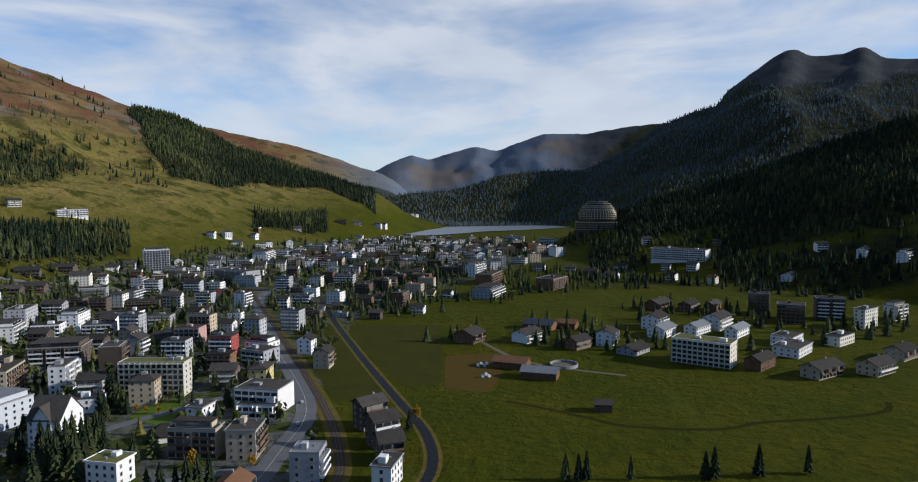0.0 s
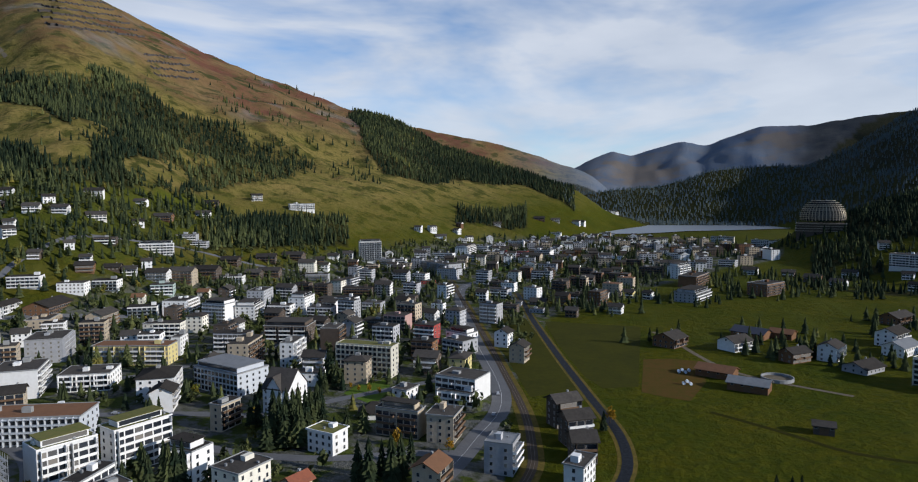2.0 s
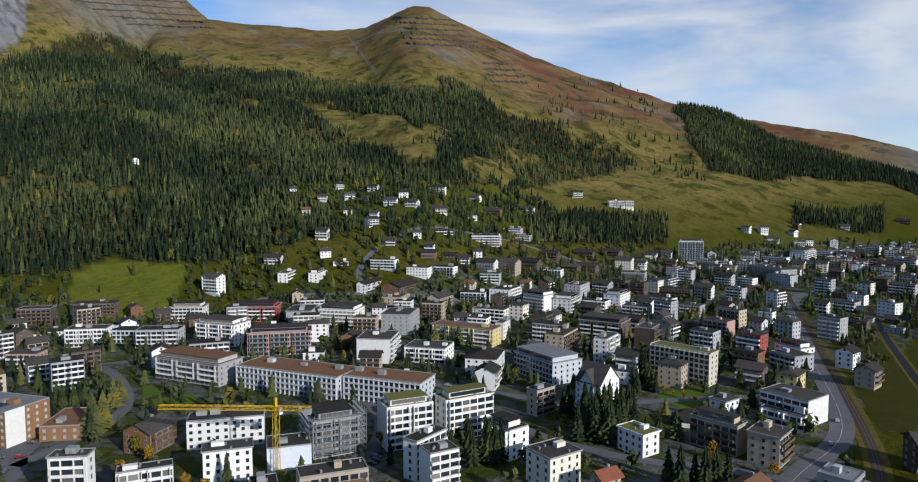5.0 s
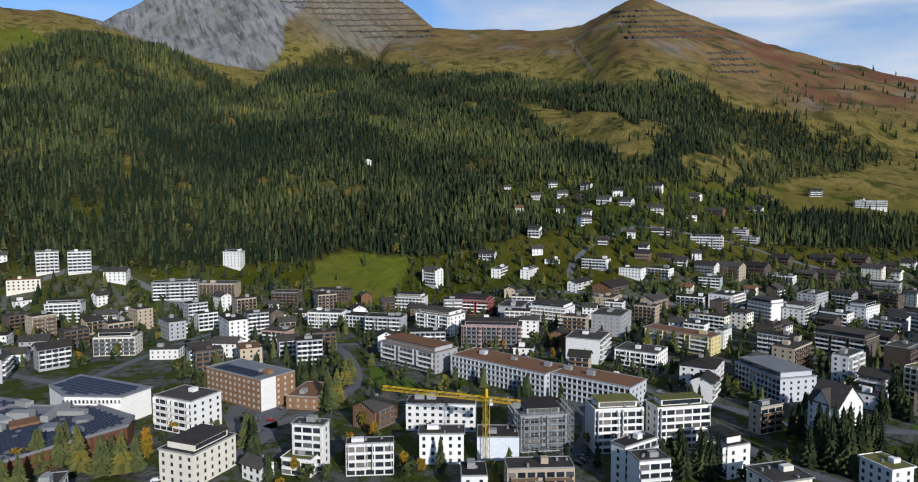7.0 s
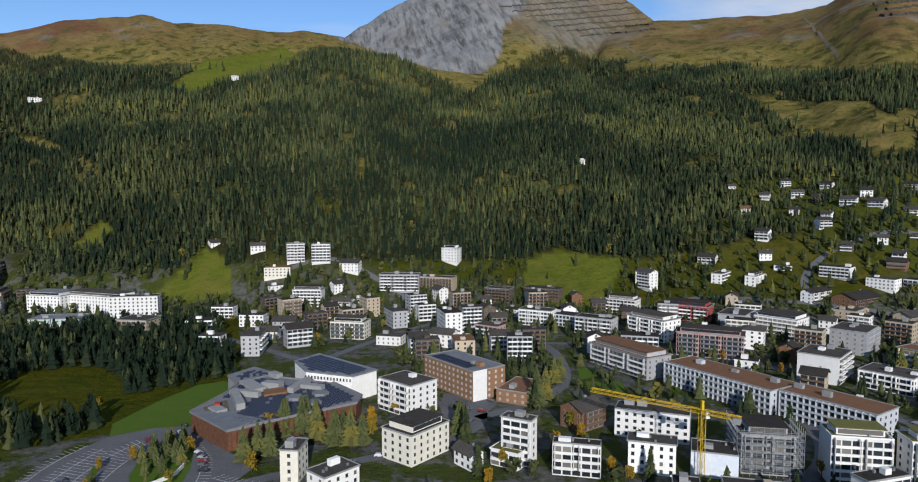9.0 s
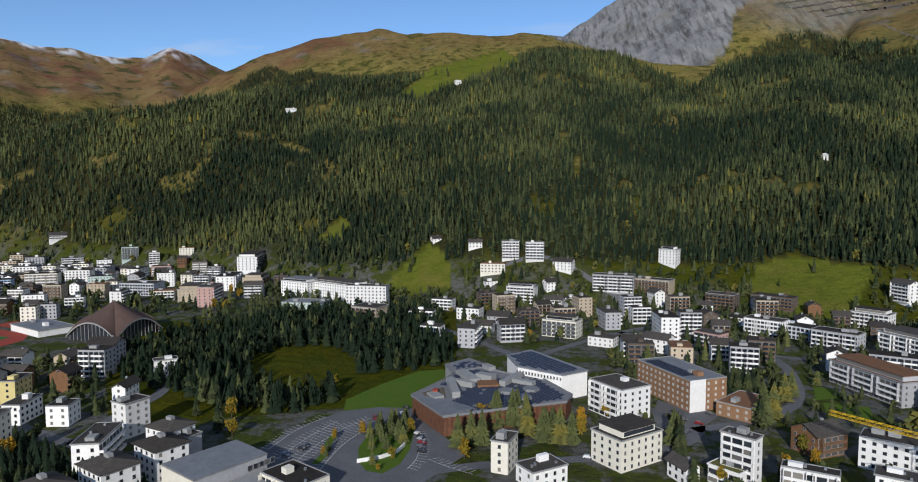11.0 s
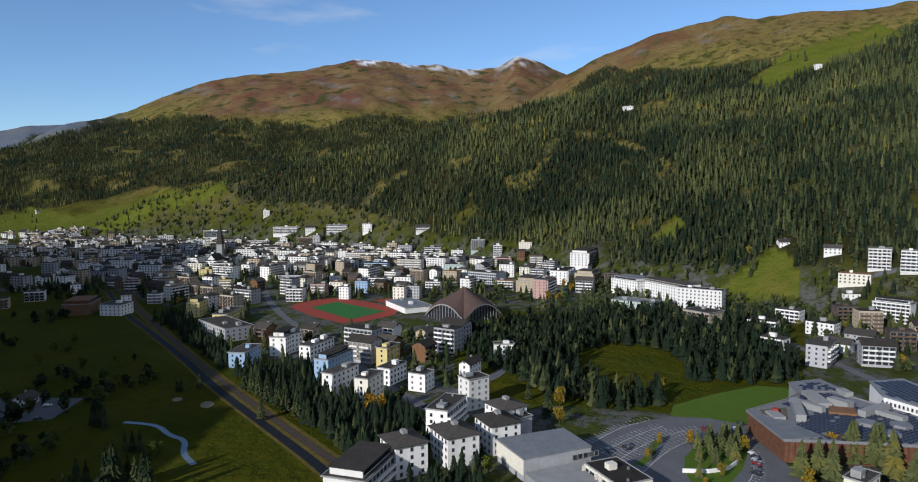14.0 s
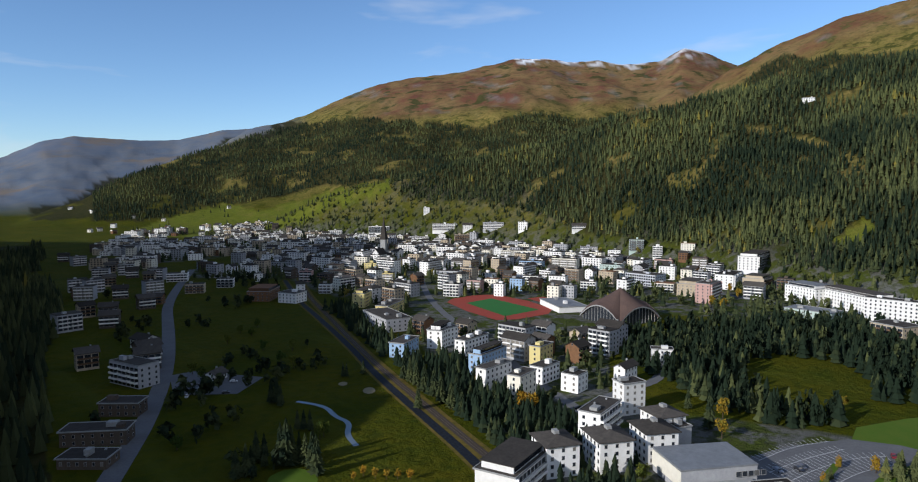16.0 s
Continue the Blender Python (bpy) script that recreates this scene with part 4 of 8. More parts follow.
    for dz in (0, t):
        v += [(-x, -y, h - drop + dz), (x, -y, h - drop + dz), (x, y, h - drop + dz), (-x, y, h - drop + dz), (-rx, 0, h + rise + dz), (rx, 0, h + rise + dz)]
    f = [(0, 4, 5, 1), (2, 5, 4, 3), (6, 7, 11, 10), (8, 9, 10, 11), (0, 1, 7, 6), (2, 3, 9, 8)]
    if hip == 0:
        f += [(1, 5, 11, 7), (5, 2, 8, 11), (4, 0, 6, 10), (3, 4, 10, 9)]
    else:
        f += [(0, 3, 4), (1, 5, 2), (6, 10, 9), (7, 8, 11), (1, 2, 8, 7), (3, 0, 6, 9)]
    return poly_mesh("roof", v, f, material)


LABELS = {"w": "white rendered", "c": "cream rendered", "g": "grey rendered", "y": "yellow rendered", "p": "pink rendered", "r": "red rendered", "t": "tan rendered", "d": "dark timber-clad", "b": "brown timber", "bl": "light blue rendered", "gr": "pale green", "brick": "brown brick", "hotel": "pale stone-clad", "glass": "glass-fronted pale", "sheet": "white sheet-wrapped"}
ROOF_WORDS = {"k": "dark grey", "n": "rust-brown", "s": "green planted", "m": "grey metal", "red": "red tiled"}
FOOTPRINTS = []


def house(x, y, z, turn, w, d, storeys, height, roof, wall, top, style, near, kind="", label="", simple=False):
    """A building with its walls, roof, windows and balconies. Its front looks along its own -y. near: each window is a piece of its own."""
    rnd = random.Random(int(x * 7 + y * 13))
    if roof == "T":
        w, d = max(w, 15.0), max(d, 17.0)
    FOOTPRINTS.append((x, y, math.radians(turn), w, d))
    kind = kind or {"F": "apartment_building", "T": "gabled_apartment_building", "G": "chalet" if storeys < 4 else "gabled_apartment_building", "H": "villa"}[roof]
    label = label or f"{LABELS[wall]} {storeys}-storey building with {'balconies, ' if style in 'BL' else ''}a {ROOF_WORDS[top]} {'flat' if roof == 'F' else 'pitched'} roof"
    root = tagged(new(kind, None), label, "chalet" if kind == "chalet" else "building", "buildings of the town")
    root.matrix_basis = pose(x, y, z, 0, 0, turn)
    mat = WALLS[wall]
    rise = {"F": 0.0, "T": 0.50 * d, "G": 0.34 * d / 2 + 0.9, "H": 0.30 * min(w, d) / 2}[roof]
    base = height - storeys * 3.0 - 0.6
    if roof in "GT":
        v, q, e5 = gable_arrays(w, d, height, rise)
        part("wall", poly_mesh("wall", v, q + e5, mat), root)
        part("roof", slope_roof(w, d, height, rise, 0.5 if roof == "T" else 1.0, ROOFS[top]), root)
        if roof == "T":
            for sgn in (-1, 1):
                v, q, e5 = gable_arrays(d * 0.5 + 0.5, 8.5, height, rise * 0.72)
                part("cross_gable", poly_mesh("cross_gable", v, q + e5, mat), root, pose(sgn * 0.8, -d / 4 * 1 if sgn < 0 else d / 4, 0, 0, 0, 90))
                part("cross_roof", slope_roof(d * 0.5 + 0.5, 8.5, height, rise * 0.72, 0.9, ROOFS[top]), root, pose(sgn * 0.8, -d / 4 if sgn < 0 else d / 4, 0, 0, 0, 90))
        part("chimney", box_mesh("chimney", [(w * 0.18, 0.4, height + rise * 0.5, w * 0.18 + 0.9, 1.3, height + rise + 1.0)], CONCRETE), root)
    elif roof == "H":
        part("wall", box_mesh("wall", [(-w / 2, -d / 2, -3, w / 2, d / 2, height)], mat), root)
        part("roof", slope_roof(w, d, height, rise, 0.9, ROOFS[top], hip=min(w, d) / 2 * 0.9), root)
        part("chimney", box_mesh("chimney", [(-1.5, -1.0, height + rise * 0.5, 1.5, 1.0, height + rise + 1.4)], CONCRETE), root)
    else:
        part("wall", box_mesh("wall", [(-w / 2, -d / 2, -3, w / 2, d / 2, height)], mat), root)
        o = rnd.choice((0.0, 0.35, 0.6)) if style != "L" else 0.4
        x1, y1 = w / 2 + o, d / 2 + o
        part("roof", box_mesh("roof", [(-x1 + 0.3, -y1 + 0.3, height, x1 - 0.3, y1 - 0.3, height + 0.22)], ROOFS[top]), root)
        if not simple:
            part("roof_edge", box_mesh("roof_edge", [(-x1, -y1, height - 0.1, x1, -y1 + 0.3, height + 0.5), (-x1, y1 - 0.3, height - 0.1, x1, y1, height + 0.5), (-x1, -y1 + 0.3, height - 0.1, -x1 + 0.3, y1 - 0.3, height + 0.5), (x1 - 0.3, -y1 + 0.3, height - 0.1, x1, y1 - 0.3, height + 0.5)], CONCRETE if top != "s" else mat), root)
        for k in range(1 + int(w / 26)):
            hx, hy = rnd.uniform(-w / 2 + 3, w / 2 - 3) if w > 8 else 0, rnd.uniform(-d / 6, d / 5)
            sx, sy = rnd.uniform(1.2, 2.4), rnd.uniform(1.0, 1.8)
            part("lift_housing", box_mesh("lift_housing", [(hx - sx, hy - sy, height + 0.2, hx + sx, hy + sy, height + rnd.uniform(1.5, 2.8))], mat if rnd.random() < 0.6 else CONCRETE), root)
        if style in "BN" and storeys > 2 and w > 12 and d > 9 and rnd.random() < 0.45 and not simple:
            px, py = w / 2 - rnd.uniform(1.5, 3.0), d / 2 - rnd.uniform(1.5, 2.4)
            pent = part("penthouse", box_mesh("penthouse", [(-px, -py, height + 0.2, px, py, height + 2.8)], mat), root)
            part("roof", box_mesh("roof", [(-px - 0.6, -py - 0.6, height + 2.8, px + 0.6, py + 0.6, height + 3.1)], ROOFS[top]), pent)
            part("window", box_mesh("window", [(-px + 0.6, -py - 0.04, height + 0.6, px - 0.6, -py + 0.05, height + 2.4)], GLASS), pent)
        for k in range(2 + int(w / 12) if near else 0):
            hx, hy = rnd.uniform(-w / 2 + 1, w / 2 - 1), rnd.uniform(-d / 2 + 1, d / 2 - 1)
            part("vent", box_mesh("vent", [(hx - 0.4, hy - 0.4, height + 0.2, hx + 0.4, hy + 0.4, height + rnd.uniform(0.8, 1.4))], STEEL), root)
    if wall == "brick" and storeys == 5:
        part("gable_panel", box_mesh("gable_panel", [(w / 2, -d / 2, -0.1, w / 2 + 0.25, -d / 2 + 0.42 * d, height + 0.4)], WALLS["w"]), root, label="white rendered gable end")
        part("solar_array", box_mesh("solar_array", [(-w / 2 + 4 + 1.8 * k, -d / 2 + 2 + 2.2 * j, height + 0.3, -w / 2 + 5.6 + 1.8 * k, -d / 2 + 3.7 + 2.2 * j, height + 0.45) for k in range(18) for j in range(4)], SOLAR), root, kind="stuff")
    if style == "P":
        return root
    wide = wall in ("glass", "hotel")
    bay = 2.9 if wide else rnd.uniform(3.0, 3.6)
    ww, wh = (2.3, 2.2) if wide else (2.1, 2.0) if style in "BL" else (rnd.choice((1.1, 1.3, 1.5)), 1.5)
    spots = []
    n = max(2, int(w / bay))
    if style in "BL":
        ww = round(w / n - 0.45, 1)
    n_side = max(1, int(d / 4.0))
    bare_side = style in "BL" and rnd.random() < 0.15
    for s in range(storeys):
        zz = base + s * 3.0 + (0.5 if style in "BL" or wide else 0.95)
        for k in range(n):
            px = (k + 0.5) * w / n - w / 2
            spots.append((pose(px, -d / 2, zz), ww, wh))
            spots.append((pose(-px, d / 2, zz, 0, 0, 180), 1.3, 1.5))
        if not bare_side:
            for k in range(n_side):
                py = (k + 0.5) * d / n_side - d / 2
                spots.append((pose(w / 2, py, zz, 0, 0, 90), 1.3, 1.5))
                spots.append((pose(-w / 2, -py, zz, 0, 0, -90), 1.3, 1.5))
    if roof in "GT":
        for sgn in (1, -1):
            spots.append((pose(sgn * w / 2, 0, height + 0.3, 0, 0, 90 * sgn), 1.3, 1.4))
    if near:
        for m, a, b in spots:
            part("window", window_mesh(a, b), root, m)
    else:
        v, f, mi = [], [], []
        for m, a, b in spots:
            q = len(v)
            local = [(sx * a / 2, dy, sz * b) for dy in (0.02, -0.07) for sx, sz in ((-1, 0), (1, 0), (1, 1), (-1, 1))]
            local += [(sx * (a / 2 - 0.1), -0.075, 0.1 + sz * (b - 0.2)) for sx, sz in ((-1, 0), (1, 0), (1, 1), (-1, 1))]
            v += [tuple(m @ Vector(p)) for p in local]
            f += [(q + 4, q + 5, q + 6, q + 7), (q, q + 1, q + 5, q + 4), (q + 1, q + 2, q + 6, q + 5), (q + 2, q + 3, q + 7, q + 6), (q + 3, q, q + 4, q + 7), (q + 8, q + 9, q + 10, q + 11)]
            mi += [0, 0, 0, 0, 0, 1]
        me = raw_mesh("glazing", v, f, FRAME)
        me.materials.append(CURTAIN if wall == "brick" else GLASS)
        me.polygons.foreach_set("material_index", np.array(mi, np.int32))
        part("glazing", me, root, kind="stuff")
    if style in "BL":
        deep = 1.6 if style == "B" else 1.6
        rail = RAILINGS["b" if wall in "dbt" and rnd.random() < 0.8 else rnd.choice("wwwwwwg")] if style == "B" else mat
        groups = [(-w / 2 + (0 if rnd.random() < 0.4 else 0.9), w / 2 - 0.3)]
        if style == "B" and w > 15 and rnd.random() < 0.65:
            g = 2 if w < 24 else 3
            groups = [(-w / 2 + (k + 0.1) * w / g, -w / 2 + (k + 0.9) * w / g) for k in range(g)]
        loose = []
        for s in range(1 if base < 1 else 0, storeys + (1 if style == "L" else 0)):
            zz = base + s * 3.0
            for x0, x1 in groups:
                items = [(x0, -d / 2 - deep, zz - 0.12, x1, -d / 2, zz + 0.12)]
                if s < storeys:
                    hgt = 0.95 if style == "B" else 0.7
                    items += [(x0, -d / 2 - deep, zz + 0.12, x1, -d / 2 - deep + 0.12, zz + hgt), (x0, -d / 2 - deep + 0.12, zz + 0.12, x0 + 0.12, -d / 2, zz + hgt), (x1 - 0.12, -d / 2 - deep + 0.12, zz + 0.12, x1, -d / 2, zz + hgt)]
                if simple:
                    loose += items
                else:
                    part("balcony", box_mesh("balcony", items, rail), root)
        if loose:
            part("balcony_front", box_mesh("balcony_front", loose, rail), root, kind="stuff")
        elif style == "L":
            for k in range(n + 1):
                px = k * w / n - w / 2
                part("partition", box_mesh("partition", [(px - 0.14, -d / 2 - deep, -3, px + 0.14, -d / 2, height - 0.1)], mat), root)
        elif rnd.random() < 0.5:
            for x0, x1 in groups:
                for px in (x0 + 0.1, x1 - 0.1):
                    part("partition", box_mesh("partition", [(px - 0.1, -d / 2 - deep, base + 3, px + 0.1, -d / 2, height - 0.2)], mat), root)
    return root


# the buildings that stand out: place, turn, width, depth, storeys, height
house(-329.9, 38.7, 0.0, 35.9, 23.3, 18.1, 5, 15.6, "F", "w", "k", "B", False)
house(-272.3, 35.2, 0.0, 129.6, 23.0, 16.6, 4, 12.6, "F", "c", "k", "N", True)
house(-358.9, 73.1, 0.0, 26.0, 44.4, 22.0, 5, 15.6, "F", "brick", "m", "N", False, "hotel", "brown brick five-storey hotel with a white gable end")
house(-337.1, 99.7, 0.0, 140.2, 25.5, 16.9, 2, 6.6, "F", "brick", "n", "N", False)
house(-255.9, 74.8, 0.0, 49.9, 12.9, 6.7, 6, 18.6, "F", "w", "k", "B", True)
house(-254.0, 70.2, 0.0, 45.0, 12.3, 8.0, 2, 6.6, "F", "w", "s", "B", True)
house(-256.0, 54.1, 0.0, 26.4, 10.9, 6.2, 2, 6.6, "G", "w", "k", "N", True)
house(-240.5, 93.6, 0.0, 65.9, 18.3, 6.4, 4, 12.6, "F", "w", "k", "B", True)
house(-290.0, 115.1, 0.0, 117.8, 14.8, 13.3, 3, 9.6, "G", "b", "k", "B", False)
house(-271.2, 140.9, 0.0, 57.5, 31.7, 11.0, 4, 12.6, "F", "w", "k", "N", False)
house(-237.5, 123.4, 0.0, 61.6, 17.7, 9.0, 4, 12.6, "F", "w", "k", "N", True)
house(-378.9, 180.4, 0.0, 18.8, 48.7, 19.6, 4, 12.6, "F", "g", "n", "B", False)
house(-318.2, 208.2, 0.0, 20.2, 65.3, 22.0, 4, 12.6, "F", "glass", "n", "L", False)
house(-267.5, 231.5, 0.0, 22.6, 43.9, 18.7, 4, 12.6, "F", "glass", "n", "L", False)
house(-232.1, 167.8, 0.0, 68.5, 19.6, 16.7, 5, 15.6, "F", "g", "k", "B", True)
house(-231.8, 146.5, 0.0, 60.0, 17.0, 14.0, 3, 9.6, "F", "sheet", "k", "P", True, "building_shell", "building shell wrapped in white construction sheeting")
house(-214.1, 193.8, 0.0, 67.5, 21.1, 13.4, 6, 18.6, "F", "w", "s", "B", True)
house(-202.6, 219.0, 0.0, 71.7, 23.5, 10.9, 6, 18.6, "F", "w", "s", "B", True)
house(-185.6, 178.3, 0.0, 95.8, 17.7, 6.8, 5, 15.6, "F", "w", "k", "B", True)
house(-171.7, 172.0, 0.0, 71.7, 11.8, 9.9, 5, 15.6, "F", "w", "k", "B", True)
house(-191.0, 138.1, 0.0, 63.8, 23.8, 10.0, 4, 12.6, "F", "t", "k", "B", True)
house(-203.9, 118.8, 0.0, -27.2, 12.5, 9.3, 3, 9.6, "F", "w", "k", "N", True)
house(-312.3, 304.3, 0.0, 28.2, 27.3, 22.0, 3, 9.6, "F", "w", "k", "B", False)
house(-337.7, 282.5, 0.0, 125.9, 26.1, 22.0, 5, 15.6, "F", "w", "k", "B", False)
house(-261.6, 300.5, 0.0, 119.7, 21.8, 18.3, 4, 12.6, "H", "w", "k", "B", False)
house(-232.2, 323.8, 0.0, -15.0, 36.3, 22.0, 4, 12.6, "F", "glass", "m", "N", False)
house(-195.4, 267.4, 0.0, 84.5, 13.3, 6.8, 4, 12.6, "F", "t", "k", "B", False)
house(-175.4, 215.3, 0.0, -7.9, 16.3, 11.0, 4, 12.6, "F", "w", "k", "B", True)
house(-144.3, 205.6, 0.0, 77.0, 15.2, 13.7, 4, 12.6, "F", "c", "k", "N", True)
house(-121.5, 205.0, 0.0, 72.5, 8.4, 6.7, 3, 9.6, "G", "t", "red", "N", True)
house(-135.6, 255.0, 0.0, -12.8, 13.7, 10.1, 3, 9.6, "F", "w", "s", "N", True)
house(-170.2, 372.8, 0.0, -1.5, 36.3, 10.3, 6, 18.6, "F", "hotel", "s", "L", False, "hotel", "pale stone-clad six-storey hotel with glazed front and planted roof")
house(-101.1, 343.6, 0.0, -11.4, 23.7, 18.6, 4, 12.6, "F", "w", "k", "B", False)
house(-101.0, 332.5, 0.0, -5.6, 20.4, 9.1, 2, 6.6, "F", "w", "k", "B", False)
house(-112.5, 281.7, 0.0, -5.1, 21.2, 9.3, 4, 12.6, "F", "t", "k", "B", True)
house(-91.6, 281.9, 0.0, 90.2, 13.8, 12.4, 4, 12.6, "F", "t", "k", "B", True)
house(-129.5, 331.0, 0.0, 78.6, 12.0, 8.9, 2, 6.6, "F", "w", "k", "N", False)
house(-43.1, 314.5, 0.0, 40.0, 13.0, 9.4, 4, 12.6, "G", "d", "k", "B", False)
house(-34.6, 292.0, 0.0, 33.1, 11.9, 9.9, 4, 12.6, "G", "d", "k", "B", True)
house(-29.7, 274.3, 0.0, 19.4, 9.8, 11.0, 3, 9.6, "G", "d", "k", "B", True)
house(-28.0, 250.1, 0.0, 77.1, 13.5, 7.7, 3, 9.6, "F", "w", "k", "N", True)
house(-59.1, 255.7, 0.0, 87.6, 12.2, 11.6, 4, 12.6, "F", "g", "m", "B", True)
house(-117.7, 394.4, 0.0, 91.0, 16.0, 10.3, 3, 9.6, "H", "y", "k", "N", False)
house(-137.3, 464.2, 0.0, -23.3, 20.1, 12.3, 3, 9.6, "F", "w", "k", "N", False)
house(-131.4, 439.8, 0.0, -23.3, 18.0, 16.2, 3, 9.6, "F", "g", "k", "B", False)
house(-456.2, 236.2, 0.0, 25.2, 32.6, 19.8, 5, 15.6, "F", "w", "k", "B", False)
house(-516.7, 298.9, 0.0, 45.8, 36.5, 22.0, 4, 12.6, "F", "r", "k", "B", False)
house(-399.6, 247.6, 0.0, 55.2, 41.2, 16.9, 5, 15.6, "F", "p", "k", "B", False)
house(-475.7, 316.6, 0.0, 133.2, 30.3, 19.6, 4, 12.6, "F", "g", "k", "B", False)
house(-453.5, 340.1, 0.0, 30.2, 32.3, 22.0, 4, 12.6, "F", "w", "k", "B", False)
house(-607.8, 306.5, 9.6, 22.3, 18.0, 11.0, 5, 19.4, "G", "w", "k", "B", False)
house(-579.6, 368.5, 20.4, 130.5, 26.9, 10.0, 3, 9.6, "F", "w", "k", "B", False)
house(-560.4, 391.2, 19.9, 127.8, 26.2, 10.0, 3, 9.6, "F", "w", "k", "B", False)
house(-507.3, 412.9, 12.2, 113.2, 29.9, 10.0, 3, 9.6, "G", "w", "k", "B", False)
house(-392.3, 350.1, 0.0, 124.5, 29.4, 22.0, 5, 15.6, "F", "g", "k", "L", False)
house(-488.5, 436.9, 9.4, 110.3, 38.7, 20.5, 3, 9.6, "G", "b", "k", "B", False)
house(-470.2, 414.5, 3.0, 120.9, 26.5, 18.0, 3, 9.6, "F", "t", "k", "B", False)
house(-438.2, 441.8, 0.0, 107.1, 26.0, 13.9, 4, 12.6, "G", "t", "k", "B", False)
house(-380.8, 432.0, 0.0, 104.8, 11.0, 9.0, 3, 9.6, "F", "c", "k", "N", False)
house(-317.4, 386.0, 0.0, 109.1, 15.2, 6.3, 4, 12.6, "F", "w", "k", "N", False)
house(-327.5, 356.2, 0.0, 16.8, 48.6, 14.9, 4, 12.6, "F", "y", "n", "B", False)
house(-413.5, 505.9, 0.0, 106.1, 27.8, 21.2, 5, 15.6, "F", "w", "k", "B", False)
house(-366.1, 498.1, 0.0, -0.7, 23.1, 19.3, 5, 15.6, "F", "w", "k", "B", False)
house(-348.7, 515.2, 0.0, 106.7, 26.3, 17.3, 4, 12.6, "F", "w", "k", "B", False)
house(-525.9, 608.0, 40.6, 35.7, 35.0, 11.0, 5, 15.6, "F", "w", "k", "B", False)
house(-378.4, 578.3, 0.0, 104.4, 29.5, 16.6, 5, 15.6, "F", "g", "k", "N", False)
house(-316.9, 550.7, 0.0, 98.7, 25.9, 15.5, 5, 15.6, "F", "w", "k", "N", False)
house(-265.4, 443.4, 0.0, 11.0, 32.4, 22.0, 4, 12.6, "F", "d", "k", "B", False)
house(-227.2, 381.9, 0.0, 100.5, 20.9, 9.1, 5, 15.6, "F", "w", "k", "B", False)
house(-223.1, 429.5, 0.0, 100.6, 18.3, 12.1, 5, 15.6, "F", "d", "k", "B", False)
house(-199.2, -163.4, 0.0, 63.7, 15.0, 13.5, 4, 12.6, "H", "w", "k", "N", True)
house(-218.3, -152.6, 0.0, 61.3, 16.3, 13.9, 4, 12.6, "H", "w", "k", "N", True)
house(-239.0, -144.9, 0.0, 59.3, 15.3, 13.7, 4, 12.6, "H", "w", "k", "N", True)
house(-258.1, -152.1, 0.0, 67.6, 14.3, 12.9, 4, 12.6, "H", "w", "k", "N", True)
house(-255.8, -143.1, 0.0, 71.4, 7.3, 7.2, 3, 9.6, "F", "g", "k", "B", True)
house(-278.3, -182.6, 0.0, 159.2, 12.3, 9.4, 5, 15.6, "F", "w", "k", "N", False)
house(-244.6, -175.3, 0.0, -166.4, 23.7, 10.2, 4, 12.6, "F", "w", "k", "B", True)
house(-177.6, -165.6, 0.0, -163.4, 28.6, 15.9, 3, 9.6, "F", "w", "k", "B", True)
house(-229.7, -88.1, 0.0, 57.1, 21.6, 14.7, 2, 6.6, "F", "c", "k", "B", True)
house(-315.0, -270.2, 0.0, -170.0, 15.3, 7.7, 4, 12.6, "F", "y", "k", "N", False)
house(-280.3, -282.0, 0.0, -167.4, 27.4, 9.4, 4, 12.6, "F", "bl", "k", "N", False)
house(-260.0, -256.8, 0.0, -172.3, 23.5, 6.9, 4, 12.6, "F", "w", "k", "N", False)
house(-259.4, -235.6, 0.0, -166.6, 17.3, 7.8, 4, 12.6, "F", "c", "k", "N", False)
house(-298.2, -314.9, 0.0, -168.5, 26.5, 8.2, 4, 12.6, "F", "w", "k", "N", False)
house(-306.3, -349.6, 0.0, -177.5, 13.9, 9.7, 4, 12.6, "F", "w", "k", "N", False)
house(-289.5, -245.5, 0.0, -173.2, 17.2, 8.6, 3, 9.6, "F", "w", "k", "N", False)
house(-287.5, -222.9, 0.0, -170.4, 11.1, 10.3, 3, 9.6, "F", "w", "k", "N", False)
house(-370.9, -220.3, 0.0, 125.8, 12.4, 6.7, 3, 9.6, "F", "w", "k", "N", False)
house(-320.7, -212.9, 0.0, -174.2, 14.3, 6.9, 3, 9.6, "G", "w", "k", "N", False)
house(-779.9, -345.7, 12.7, -170.9, 55.7, 22.0, 5, 17.6, "F", "w", "k", "B", False)
house(-708.4, -341.7, 0.0, -166.4, 43.9, 19.2, 5, 15.6, "F", "w", "k", "B", False)
house(-716.4, -314.0, 0.0, -174.5, 26.9, 22.0, 4, 12.6, "F", "t", "k", "B", False)
house(-659.1, -413.9, 0.0, 90.2, 37.9, 22.0, 4, 12.6, "F", "glass", "k", "N", False)
house(-604.7, -311.5, 0.0, -171.4, 29.7, 13.7, 6, 18.6, "F", "p", "k", "B", False)
house(-631.4, -343.6, 0.0, -166.0, 30.6, 20.2, 4, 12.6, "F", "t", "k", "B", False)
house(-545.1, -140.3, 0.0, 70.1, 23.7, 19.8, 4, 12.6, "F", "t", "k", "B", False)
